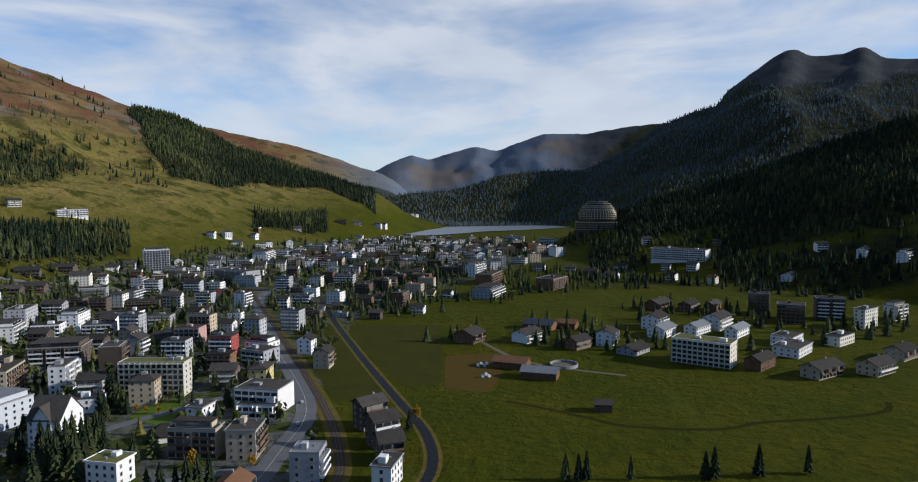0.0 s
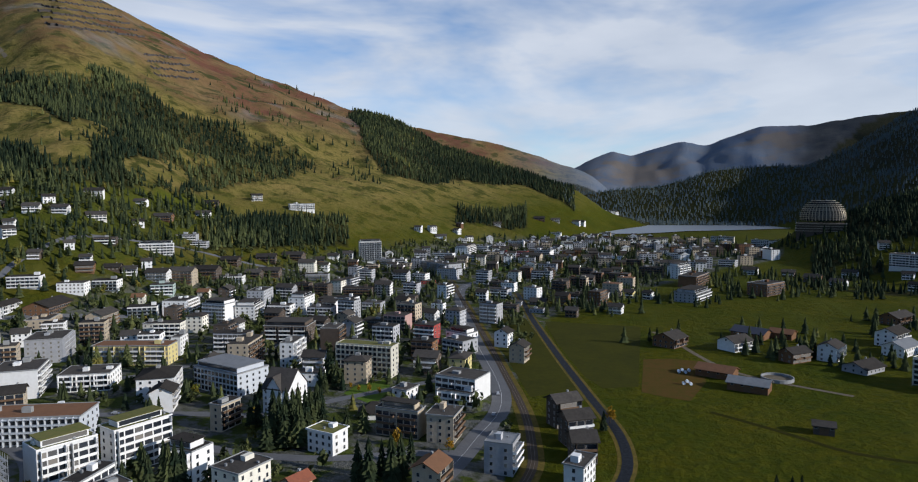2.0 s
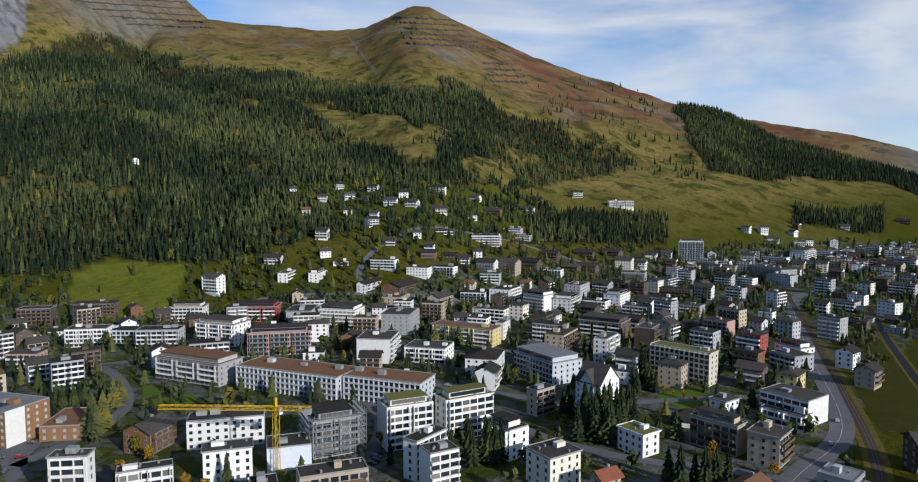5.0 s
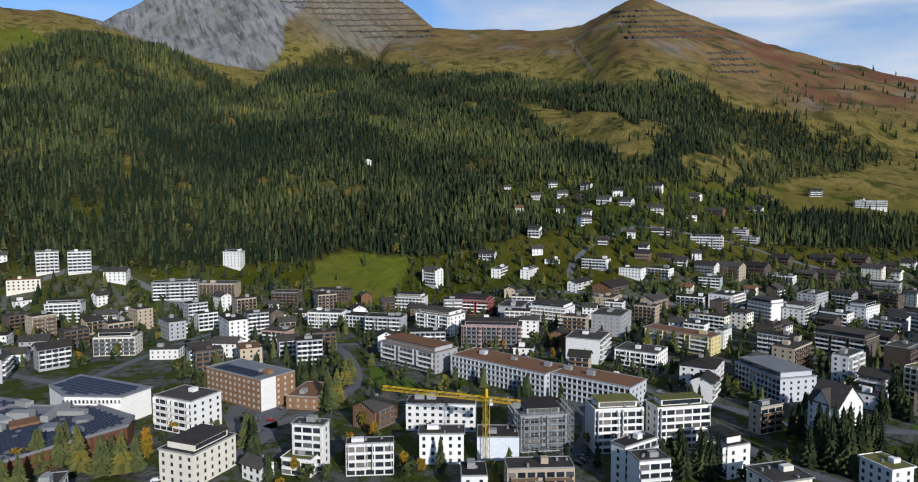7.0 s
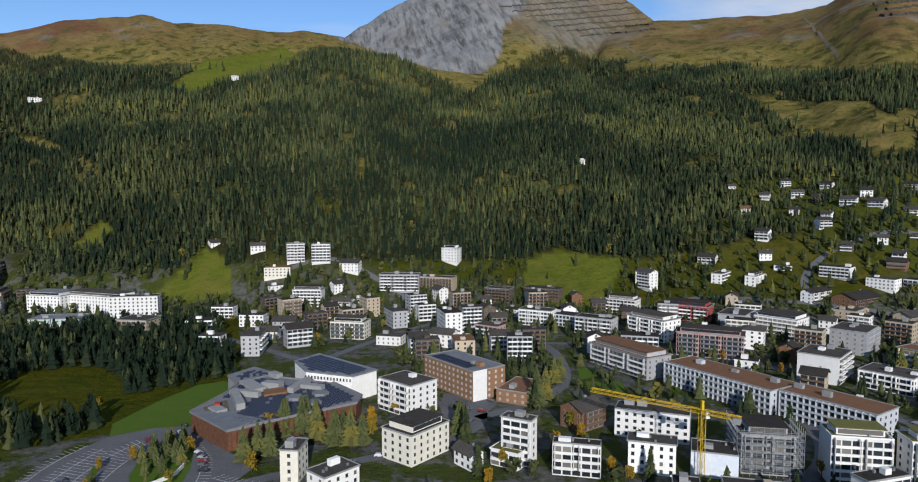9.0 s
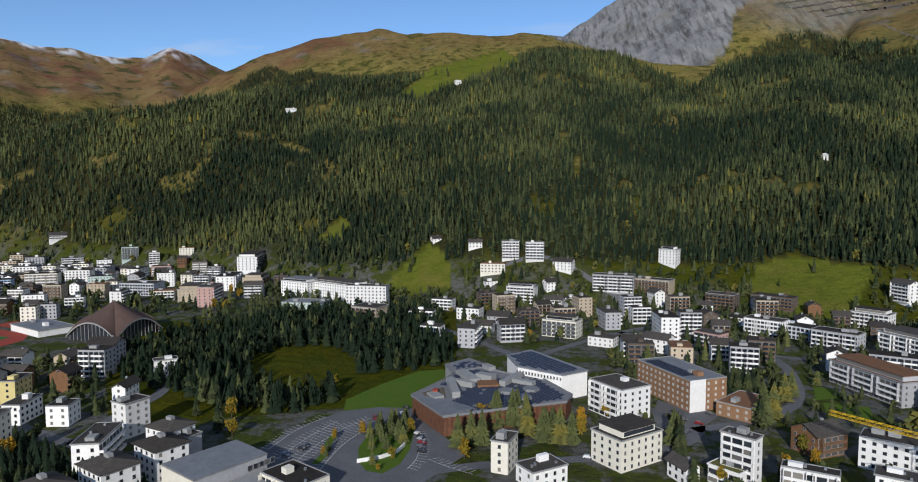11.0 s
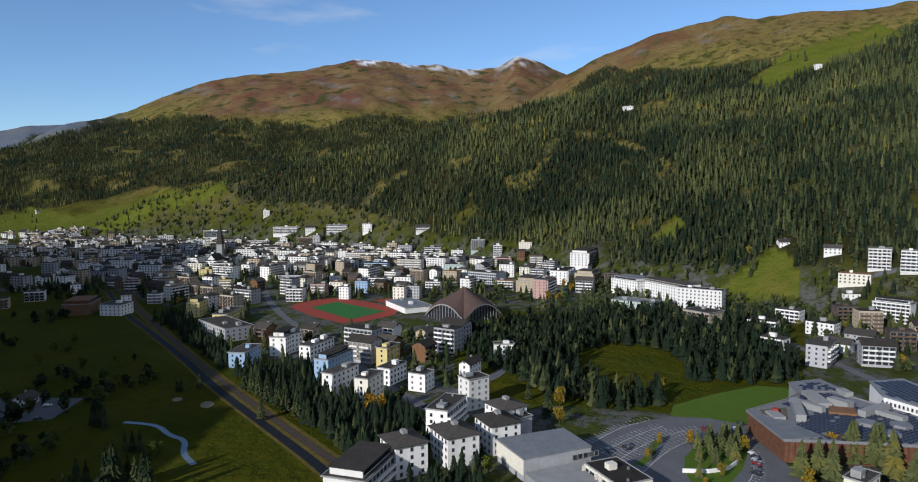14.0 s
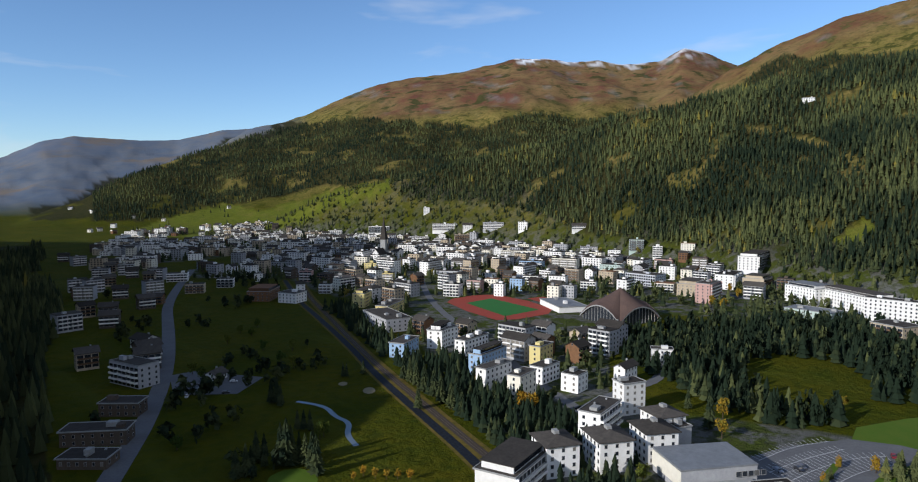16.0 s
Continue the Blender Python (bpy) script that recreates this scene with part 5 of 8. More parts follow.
house(-667.2, -243.8, 0.0, 66.2, 35.8, 22.0, 5, 15.6, "F", "w", "m", "N", False)
house(-655.7, -199.4, 0.0, 58.6, 64.8, 22.0, 5, 15.6, "F", "w", "k", "N", False)
house(-599.8, -156.8, 0.0, 87.9, 38.1, 11.8, 7, 21.6, "F", "w", "k", "N", False)
house(-596.7, -214.0, 0.0, 85.4, 38.8, 22.0, 2, 6.6, "F", "gr", "m", "N", False)
house(-259.0, -13.4, 0.0, 163.7, 12.1, 6.9, 4, 12.6, "F", "c", "k", "N", True)
house(-248.6, 1.1, 0.0, 126.5, 15.8, 11.0, 2, 6.6, "F", "w", "k", "N", True)
house(157.2, 429.4, 0.0, -36.5, 36.5, 15.4, 5, 15.6, "F", "c", "s", "L", False)
house(269.7, 603.6, 0.0, -26.0, 17.6, 15.9, 6, 18.6, "F", "d", "k", "B", False)
house(278.0, 562.0, 0.0, -27.6, 20.9, 14.7, 5, 15.6, "F", "d", "k", "B", False)
house(316.8, 574.1, 0.0, -19.7, 22.0, 15.3, 6, 18.6, "F", "d", "k", "B", False)
house(326.9, 539.0, 0.0, 35.2, 22.1, 8.9, 5, 15.6, "F", "c", "k", "N", False)
house(371.2, 570.8, 0.0, 32.9, 20.4, 9.8, 4, 12.6, "F", "c", "k", "B", False)
house(236.5, 483.2, 0.0, 45.9, 21.2, 15.7, 2, 6.6, "F", "w", "k", "N", False)
house(225.3, 452.4, 0.0, 46.2, 28.0, 17.1, 2, 6.6, "F", "w", "k", "N", False)
house(7.0, 500.0, 0.0, 60.2, 18.4, 16.6, 2, 6.6, "G", "b", "k", "B", False)
house(50.2, 499.8, 0.0, 47.4, 19.0, 14.1, 2, 6.6, "G", "w", "k", "B", False)
house(83.8, 474.5, 0.0, 41.6, 16.5, 11.0, 2, 6.6, "G", "b", "k", "B", False)
house(106.7, 485.0, 0.0, 61.9, 15.7, 11.6, 3, 9.6, "G", "w", "k", "B", False)
house(119.1, 459.2, 0.0, 46.6, 20.3, 14.5, 1, 3.6, "G", "g", "k", "N", False)
house(158.6, 544.5, 0.0, 53.7, 21.6, 14.3, 3, 9.6, "G", "w", "k", "B", False)
house(155.3, 514.4, 0.0, 52.2, 24.4, 13.7, 2, 6.6, "G", "w", "m", "N", False)
house(186.0, 522.9, 0.0, 44.7, 24.9, 10.6, 2, 6.6, "G", "w", "m", "N", False)
house(211.9, 510.9, 0.0, 48.4, 25.5, 9.6, 2, 6.6, "G", "w", "m", "N", False)
house(208.1, 541.5, 0.0, 48.7, 25.8, 14.5, 3, 9.6, "G", "w", "k", "B", False)
house(187.5, 634.2, 0.0, 48.1, 26.1, 14.1, 2, 6.6, "G", "b", "k", "B", False)
house(213.7, 624.9, 0.0, 52.3, 24.3, 12.1, 2, 6.6, "G", "b", "k", "B", False)
house(235.1, 622.8, 0.0, 54.3, 23.8, 9.4, 2, 6.6, "G", "b", "k", "N", False)
house(187.4, 416.4, 0.0, 42.2, 20.9, 10.4, 2, 6.6, "G", "b", "k", "N", False)
house(215.4, 396.7, 0.0, 31.2, 24.2, 11.7, 2, 6.6, "G", "t", "k", "B", False)
house(250.9, 401.8, 0.0, 33.0, 21.1, 12.5, 2, 6.6, "G", "t", "k", "B", False)
house(288.8, 437.2, 0.0, 36.0, 20.9, 12.5, 2, 6.6, "G", "t", "k", "B", False)
house(272.8, 480.9, 0.0, 38.2, 24.2, 11.7, 2, 6.6, "F", "c", "k", "N", False)
house(307.5, 937.5, 9.7, -36.4, 75.2, 22.0, 5, 21.6, "F", "w", "k", "B", False)
house(-182.5, 298.8, 0.0, -2.7, 11.2, 12.0, 4, 12.6, "T", "w", "k", "N", False)
# next four: wall colours darkened to stand in for the deep shade here
house(-95.9, -347.8, 0.0, 138.3, 18.7, 10.5, 2, 6.6, "F", "d", "k", "N", False)
house(-76.4, -315.8, 0.0, 144.6, 27.0, 10.9, 2, 6.6, "F", "d", "k", "N", False)
house(-67.0, -292.3, 0.0, 137.5, 19.4, 10.8, 1, 4.2, "F", "d", "k", "N", True)
house(-116.4, -398.2, 0.0, 107.4, 26.0, 13.0, 4, 12.6, "F", "g", "k", "B", False)
house(-148.8, -483.5, 0.0, 104.6, 15.8, 11.9, 2, 6.6, "G", "w", "k", "N", False)
house(-152.9, -374.8, 0.0, -144.7, 10.8, 8.1, 1, 3.6, "G", "w", "k", "N", False)
house(-314.3, -581.5, 0.0, 116.3, 19.8, 17.8, 3, 9.6, "F", "w", "k", "N", False)
house(-301.5, -615.5, 0.0, -134.4, 33.6, 22.0, 3, 9.6, "F", "b", "n", "N", False)
house(-268.4, -348.1, 0.0, -153.1, 22.9, 10.5, 3, 9.6, "F", "bl", "k", "N", False)
house(-301.9, -350.2, 0.0, -152.8, 22.2, 11.0, 4, 12.6, "F", "w", "k", "N", False)
house(-350.4, -517.0, 0.0, -144.5, 20.5, 11.3, 4, 12.6, "F", "y", "k", "N", False)
house(-346.2, -468.4, 0.0, -149.0, 36.4, 11.5, 3, 9.6, "F", "y", "k", "N", False)
house(-313.7, -428.4, 0.0, 76.4, 49.3, 22.0, 3, 9.6, "F", "g", "k", "N", False)
house(-558.4, 976.6, 76.8, 36.1, 40.5, 11.0, 3, 15.6, "F", "w", "k", "B", False)
house(-626.4, 954.0, 97.6, 48.5, 17.3, 6.4, 3, 9.6, "G", "c", "k", "B", False)
house(-398.3, 885.9, 11.1, 31.5, 31.3, 11.0, 9, 29.6, "F", "w", "k", "B", False)
house(-194.4, 1621.8, 27.0, -14.5, 17.8, 10.0, 4, 12.8, "G", "w", "k", "N", False)
house(-1251.2, -470.3, 251.6, 126.7, 19.1, 9.4, 3, 9.6, "F", "w", "k", "N", False)
house(-1373.8, -166.7, 316.4, 127.1, 10.9, 9.5, 3, 9.6, "F", "w", "k", "N", False)
house(-929.4, 363.3, 143.6, 99.0, 7.8, 6.8, 2, 7.9, "F", "w", "k", "N", False)
house(-775.5, -120.4, 45.6, 116.9, 10.0, 11.0, 2, 6.6, "G", "w", "k", "N", False)
house(22.1, 904.5, 0.0, 62.1, 32.1, 15.1, 5, 15.6, "F", "w", "k", "B", False)
house(37.0, 834.4, 0.0, 71.9, 50.8, 20.7, 4, 12.6, "F", "b", "k", "B", False)
house(107.6, 779.4, 0.0, 55.3, 37.8, 22.0, 4, 12.6, "F", "b", "k", "B", False)
house(117.2, 1439.8, 6.4, -12.2, 43.8, 7.8, 4, 12.6, "F", "c", "k", "B", False)
house(170.1, 1316.3, 5.1, -17.9, 28.7, 6.6, 4, 16.7, "F", "w", "k", "B", False)
house(31.3, 719.3, 0.0, 67.6, 42.0, 22.0, 3, 9.6, "F", "g", "k", "B", False)
house(386.1, 785.0, 5.2, 46.8, 27.4, 11.8, 2, 7.5, "G", "w", "k", "N", False)
house(480.7, 796.1, 30.5, 50.4, 61.2, 10.0, 3, 11.7, "G", "w", "k", "N", False)
house(495.4, 744.5, 29.8, 44.5, 47.5, 10.0, 3, 12.3, "F", "w", "k", "B", False)
house(-196.6, 1402.1, 6.1, 19.9, 27.9, 10.8, 3, 11.6, "F", "w", "k", "B", False)
house(-285.2, 862.5, 0.0, -34.6, 64.7, 22.0, 5, 15.6, "F", "g", "k", "B", False)
house(-319.2, 1103.6, 2.5, 91.1, 56.0, 22.0, 5, 15.6, "F", "w", "k", "B", False)

house(-80.6, 231.2, 0.0, 84.2, 12.0, 10.0, 3, 9.6, "G", "t", "n", "B", True)
# blocks and chalets farther up the valley and on the western slope
house(-782.6, 509.8, 107.9, 56.9, 9.0, 8, 1, 5.0, "G", "w", "k", "N", False, simple=True)
house(-740.0, 526.8, 94.3, 44.6, 11.3, 9.0, 2, 8.2, "G", "w", "k", "B", False, simple=True)
house(-756.4, 565.9, 110.1, 68.2, 11.7, 9.3, 2, 8.9, "G", "w", "k", "B", False, simple=True)
house(-721.7, 556.4, 96.5, 62.4, 14.1, 10.8, 2, 8.8, "G", "w", "k", "B", False, simple=True)
house(-709.2, 587.6, 107.6, 30.4, 12.8, 10.0, 2, 8.2, "G", "w", "k", "B", False, simple=True)
house(-685.2, 556.4, 92.3, 40.9, 12.3, 9.6, 2, 8.2, "G", "b", "k", "B", False, simple=True)
house(-643.4, 561.0, 89.8, 33.9, 15.8, 11.8, 2, 8.6, "G", "w", "k", "B", False, simple=True)
house(-647.4, 585.2, 99.8, 57.9, 12.2, 9.5, 2, 8.1, "G", "w", "k", "N", False, simple=True)
house(-621.2, 576.7, 87.6, 27.1, 15.7, 11.8, 2, 8.9, "G", "w", "k", "B", False, simple=True)
house(-601.9, 604.0, 78.0, 49.9, 19.8, 14.3, 2, 9.6, "G", "c", "k", "B", False, simple=True)
house(-663.4, 665.0, 101.7, 34.9, 20.3, 14.6, 3, 12.6, "G", "w", "k", "B", False, simple=True)
house(-643.7, 719.6, 91.4, 16.8, 15.0, 11.3, 2, 9.6, "G", "w", "k", "B", False, simple=True)
house(-608.0, 718.1, 72.4, 20.3, 21.8, 15, 2, 9.6, "G", "b", "k", "B", False, simple=True)
house(-602.2, 788.5, 73.9, 27.4, 18.4, 13.4, 2, 9.6, "G", "w", "k", "B", False, simple=True)
house(-632.7, 846.6, 87.0, 21.8, 19.6, 14.2, 2, 9.6, "G", "d", "k", "B", False, simple=True)
house(-670.9, 514.8, 78.7, 52.5, 10.5, 8.5, 2, 7.7, "G", "w", "k", "N", False, simple=True)
house(-633.4, 526.2, 75.7, 30.3, 10.2, 8.3, 2, 7.6, "G", "w", "k", "B", False, simple=True)
house(-588.5, 651.6, 69.5, 52.1, 12.2, 9.6, 2, 8.6, "G", "w", "k", "N", False, simple=True)
house(-556.1, 523.9, 55.4, 46.7, 9.0, 8, 2, 7.8, "G", "w", "k", "N", False, simple=True)
house(-528.5, 516.4, 42.1, 30.7, 9.7, 8.0, 2, 8.4, "G", "w", "k", "B", False, simple=True)
house(-520.0, 506.7, 34.8, 35.7, 15.7, 11.7, 2, 9.1, "G", "b", "k", "B", False, simple=True)
house(-508.8, 528.7, 33.5, 23.9, 14.7, 11.1, 1, 6.4, "G", "d", "k", "N", False, simple=True)
house(-553.1, 566.5, 55.6, 34.3, 20.8, 14.9, 2, 9.6, "F", "d", "k", "B", False, simple=True)
house(-564.7, 493.2, 48.3, 28.9, 10.5, 8.5, 2, 7.9, "G", "d", "k", "B", False, simple=True)
house(-560.4, 693.8, 50.9, 23.9, 33.8, 15, 2, 9.6, "F", "g", "k", "B", False, simple=True)
house(-530.1, 685.4, 44.2, 22.7, 19.0, 13.8, 2, 8.7, "F", "g", "k", "B", False, simple=True)
house(-614.5, 375.4, 33.9, 43.6, 16.7, 12.3, 2, 8.0, "G", "w", "k", "B", False, simple=True)
house(-592.9, 424.1, 38.6, 64.4, 11.3, 9.0, 2, 7.9, "G", "w", "k", "N", False, simple=True)
house(-569.3, 426.8, 31.9, 53.1, 15.6, 11.7, 1, 4.9, "F", "w", "k", "N", False, simple=True)
house(-531.3, 453.7, 27.3, 29.5, 25.4, 15, 3, 12.0, "F", "w", "k", "B", False, simple=True)
house(-497.9, 471.6, 20.0, 26.6, 22.5, 15, 3, 12.5, "F", "w", "k", "N", False, simple=True)
house(-487.6, 499.2, 19.1, 24.3, 21.3, 15, 3, 12.6, "F", "w", "k", "B", False, simple=True)
house(-494.6, 534.8, 29.2, 32.8, 12.4, 9.7, 2, 8.6, "G", "g", "k", "B", False, simple=True)
house(-493.7, 556.7, 32.5, 36.6, 9.0, 8, 3, 11.0, "G", "w", "k", "N", False, simple=True)
house(-461.9, 570.4, 17.2, 14.0, 23.8, 15, 4, 15.6, "G", "t", "k", "B", False, simple=True)
house(-474.3, 549.7, 20.9, 20.8, 20.2, 14.5, 3, 12.6, "G", "w", "k", "B", False, simple=True)
house(-463.6, 610.1, 17.7, 12.2, 26.0, 15, 3, 12.6, "G", "d", "k", "B", False, simple=True)
house(-455.1, 532.9, 12.0, 30.5, 20.4, 14.7, 3, 12.3, "F", "gr", "k", "B", False, simple=True)
house(-433.3, 482.5, 0.6, 31.9, 23.6, 15, 3, 11.9, "F", "w", "k", "B", False, simple=True)
house(-478.9, 673.9, 25.0, 15.4, 19.2, 13.9, 2, 9.0, "G", "d", "k", "B", False, simple=True)
house(-468.7, 732.1, 22.3, 22.6, 22.8, 15, 2, 9.6, "G", "d", "k", "B", False, simple=True)
house(-456.1, 775.1, 21.2, 10.5, 26.4, 15, 2, 9.6, "G", "d", "k", "B", False, simple=True)
house(-422.5, 750.8, 9.2, 14.4, 20.0, 14.4, 4, 15.0, "G", "c", "k", "N", False, simple=True)
house(-429.1, 791.6, 15.5, 28.5, 13.9, 10.6, 2, 8.6, "G", "d", "k", "B", False, simple=True)
house(-429.9, 834.8, 16.0, 17.2, 14.5, 11.0, 2, 8.7, "G", "w", "k", "N", False, simple=True)
house(-446.2, 627.0, 11.3, 20.4, 26.9, 15, 2, 9.6, "F", "w", "k", "B", False, simple=True)
house(-443.5, 666.5, 12.2, 13.6, 17.3, 12.7, 2, 8.7, "G", "d", "k", "B", False, simple=True)
house(-440.3, 693.9, 10.8, 17.4, 24.1, 15, 2, 9.1, "G", "d", "k", "B", False, simple=True)
house(-381.3, 519.1, 0.0, 16.3, 25.3, 15, 4, 12.6, "F", "w", "k", "B", False, simple=True)
house(-319.0, 519.1, 0.0, 11.6, 20.4, 14.6, 4, 12.6, "F", "w", "k", "B", False, simple=True)
house(-426.1, 870.6, 16.3, 16.1, 15.0, 11.3, 2, 8.6, "G", "w", "k", "B", False, simple=True)
house(-386.7, 816.7, 0.4, 15.3, 16.5, 12.2, 3, 11.3, "F", "t", "k", "B", False, simple=True)
house(-379.7, 853.3, 0.3, 14.0, 17.1, 12.6, 3, 11.0, "F", "t", "k", "B", False, simple=True)
house(-377.9, 892.8, 0.7, 7.9, 24.8, 15, 4, 14.8, "F", "g", "k", "B", False, simple=True)
house(-369.4, 928.1, 1.0, 6.7, 18.2, 13.3, 3, 11.4, "F", "w", "k", "B", False, simple=True)
house(-334.9, 926.7, 0.9, 4.9, 14.4, 10.9, 2, 6.6, "F", "w", "k", "N", False, simple=True)
house(-398.3, 731.1, 0.4, 18.6, 27.3, 15, 3, 12.1, "F", "g", "k", "B", False, simple=True)
house(-315.6, 793.2, 0.0, 1.7, 18.7, 13.6, 3, 9.6, "F", "w", "k", "B", False, simple=True)
house(-286.6, 789.0, 0.0, -5.0, 18.4, 13.4, 3, 9.6, "F", "w", "k", "B", False, simple=True)
house(-258.7, 820.6, 0.0, -12.5, 28.2, 15, 4, 12.6, "F", "g", "k", "N", False, simple=True)
house(-271.2, 916.5, 0.6, 6.5, 9.0, 8, 3, 9.6, "G", "w", "k", "N", False, simple=True)
house(-268.8, 766.9, 0.0, 9.3, 16.6, 12.3, 1, 3.6, "F", "r", "k", "N", False, simple=True)
house(-329.4, 1013.8, 1.8, -2.0, 34.3, 15, 4, 12.7, "F", "w", "k", "B", False, simple=True)
house(-289.3, 1021.8, 1.7, -4.2, 23.3, 15, 3, 9.7, "F", "g", "k", "B", False, simple=True)
house(-304.1, 1195.1, 4.6, 4.3, 27.1, 15, 2, 9.5, "F", "w", "k", "B", False, simple=True)
house(-268.1, 1271.4, 4.6, -3.1, 36.1, 15, 3, 11.6, "F", "w", "k", "B", False, simple=True)
house(-242.1, 1282.5, 4.6, -9.3, 34.4, 15, 4, 12.7, "F", "g", "k", "B", False, simple=True)
house(-239.9, 1085.6, 2.4, -7.5, 19.5, 14.1, 3, 9.7, "F", "r", "k", "N", False, simple=True)
house(-193.6, 1046.2, 1.8, -9.5, 29.6, 15, 3, 9.7, "G", "t", "k", "B", False, simple=True)
house(-284.7, 667.7, 0.0, 8.1, 16.8, 12.4, 4, 12.6, "G", "w", "k", "B", False, simple=True)
house(-257.2, 680.6, 0.0, -4.3, 15.9, 11.9, 4, 12.6, "F", "g", "k", "B", False, simple=True)
house(-309.5, 658.0, 0.0, 10.2, 31.8, 15, 3, 9.6, "F", "d", "k", "B", False, simple=True)
house(-301.8, 584.9, 0.0, 7.3, 25.9, 15, 3, 9.6, "F", "d", "k", "B", False, simple=True)
house(-288.0, 534.9, 0.0, 8.3, 22.1, 15, 3, 9.6, "F", "g", "k", "B", False, simple=True)
house(-281.7, 573.8, 0.0, 1.1, 18.6, 13.5, 4, 12.6, "F", "w", "k", "B", False, simple=True)
house(-254.1, 570.9, 0.0, 4.0, 18.2, 13.3, 3, 9.6, "F", "g", "k", "B", False, simple=True)
house(-236.6, 613.3, 0.0, 6.1, 18.2, 13.3, 3, 9.6, "F", "d", "k", "B", False, simple=True)
house(-207.3, 559.1, 0.0, 0.3, 11.1, 8.9, 2, 6.6, "G", "y", "k", "N", False, simple=True)
house(-191.7, 550.3, 0.0, -5.8, 13.5, 10.4, 2, 6.6, "G", "w", "k", "N", False, simple=True)
house(-202.4, 502.4, 0.0, -3.1, 18.9, 13.7, 4, 12.6, "F", "p", "k", "B", False, simple=True)
house(-224.6, 508.2, 0.0, 3.8, 17.8, 13.0, 2, 6.6, "F", "d", "k", "B", False, simple=True)
house(-160.8, 455.7, 0.0, -5.6, 15.5, 11.6, 5, 15.6, "F", "r", "k", "B", False, simple=True)
house(-230.3, 713.7, 0.0, 17.9, 9.3, 8, 2, 6.6, "G", "w", "k", "N", False, simple=True)
house(-193.3, 579.1, 0.0, -1.5, 11.1, 8.9, 3, 9.6, "F", "w", "k", "N", False, simple=True)
house(-173.0, 659.0, 0.0, -5.3, 10.5, 8.5, 3, 9.6, "G", "w", "k", "B", False, simple=True)
house(-162.5, 683.8, 0.0, -6.6, 24.6, 15, 3, 9.6, "F", "g", "k", "B", False, simple=True)
house(-125.4, 681.5, 0.0, -19.6, 15.2, 11.4, 4, 12.6, "F", "w", "k", "N", False, simple=True)
house(-143.7, 584.1, 0.0, -1.2, 14.9, 11.2, 2, 6.6, "F", "w", "k", "B", False, simple=True)
house(-131.9, 605.2, 0.0, -2.7, 13.6, 10.4, 2, 6.6, "F", "d", "k", "B", False, simple=True)
house(-114.2, 650.6, 0.0, -0.0, 15.3, 11.5, 1, 3.6, "G", "d", "k", "N", False, simple=True)
house(-178.0, 759.1, 0.0, -1.8, 22.7, 15, 2, 6.6, "F", "d", "k", "B", False, simple=True)
house(-161.5, 732.0, 0.0, -7.6, 15.3, 11.5, 3, 9.6, "F", "w", "k", "N", False, simple=True)
house(-251.8, 1305.3, 4.9, -4.1, 46.7, 15, 3, 11.2, "F", "w", "k", "B", False, simple=True)
house(-183.4, 1097.0, 2.4, -15.5, 27.6, 15, 4, 12.7, "F", "w", "k", "B", False, simple=True)
house(-221.2, 1099.9, 2.5, -3.6, 19.7, 14.2, 3, 9.7, "F", "r", "k", "B", False, simple=True)
house(-166.2, 1300.7, 4.7, -22.7, 34.5, 15, 3, 9.7, "F", "w", "k", "N", False, simple=True)
house(-153.1, 1071.2, 2.0, -11.9, 47.4, 15, 2, 6.7, "F", "g", "k", "N", False, simple=True)
house(-70.4, 1089.9, 2.2, -6.3, 27.9, 15, 2, 6.7, "F", "w", "k", "N", False, simple=True)
house(17.4, 1126.2, 2.6, -15.9, 24.7, 15, 3, 9.7, "F", "w", "k", "B", False, simple=True)
house(-39.0, 1008.9, 1.2, -7.8, 28.0, 15, 3, 9.7, "F", "d", "k", "B", False, simple=True)
house(-11.4, 902.7, 0.0, -9.3, 29.0, 15, 4, 12.6, "F", "d", "k", "B", False, simple=True)
house(-46.5, 824.8, 0.0, -11.8, 22.9, 15, 4, 12.6, "F", "b", "k", "B", False, simple=True)
house(-73.8, 824.9, 0.0, -9.9, 14.5, 11.0, 4, 12.6, "F", "b", "k", "B", False, simple=True)
house(-98.9, 794.9, 0.0, -2.9, 11.7, 9.3, 3, 9.6, "F", "b", "k", "B", False, simple=True)
house(-83.5, 773.7, 0.0, -13.8, 8.0, 8, 4, 12.6, "F", "t", "k", "B", False, simple=True)
house(-11.8, 713.4, 0.0, -29.1, 9.0, 8, 2, 6.6, "G", "w", "k", "B", False, simple=True)
house(-31.1, 715.3, 0.0, -17.5, 11.1, 8.9, 2, 6.6, "G", "y", "k", "B", False, simple=True)
house(-55.5, 707.3, 0.0, -5.5, 9.0, 8, 2, 6.6, "G", "w", "k", "B", False, simple=True)
house(-87.2, 689.2, 0.0, -2.8, 22.2, 15, 2, 6.6, "F", "d", "k", "B", False, simple=True)
house(-38.1, 621.7, 0.0, -11.5, 11.6, 9.2, 2, 6.6, "G", "w", "k", "B", False, simple=True)
house(-74.3, 593.4, 0.0, -7.9, 10.2, 8.3, 2, 6.6, "G", "d", "k", "B", False, simple=True)
house(-136.3, 641.9, 0.0, 2.0, 14.4, 10.9, 1, 3.6, "F", "g", "k", "N", False, simple=True)
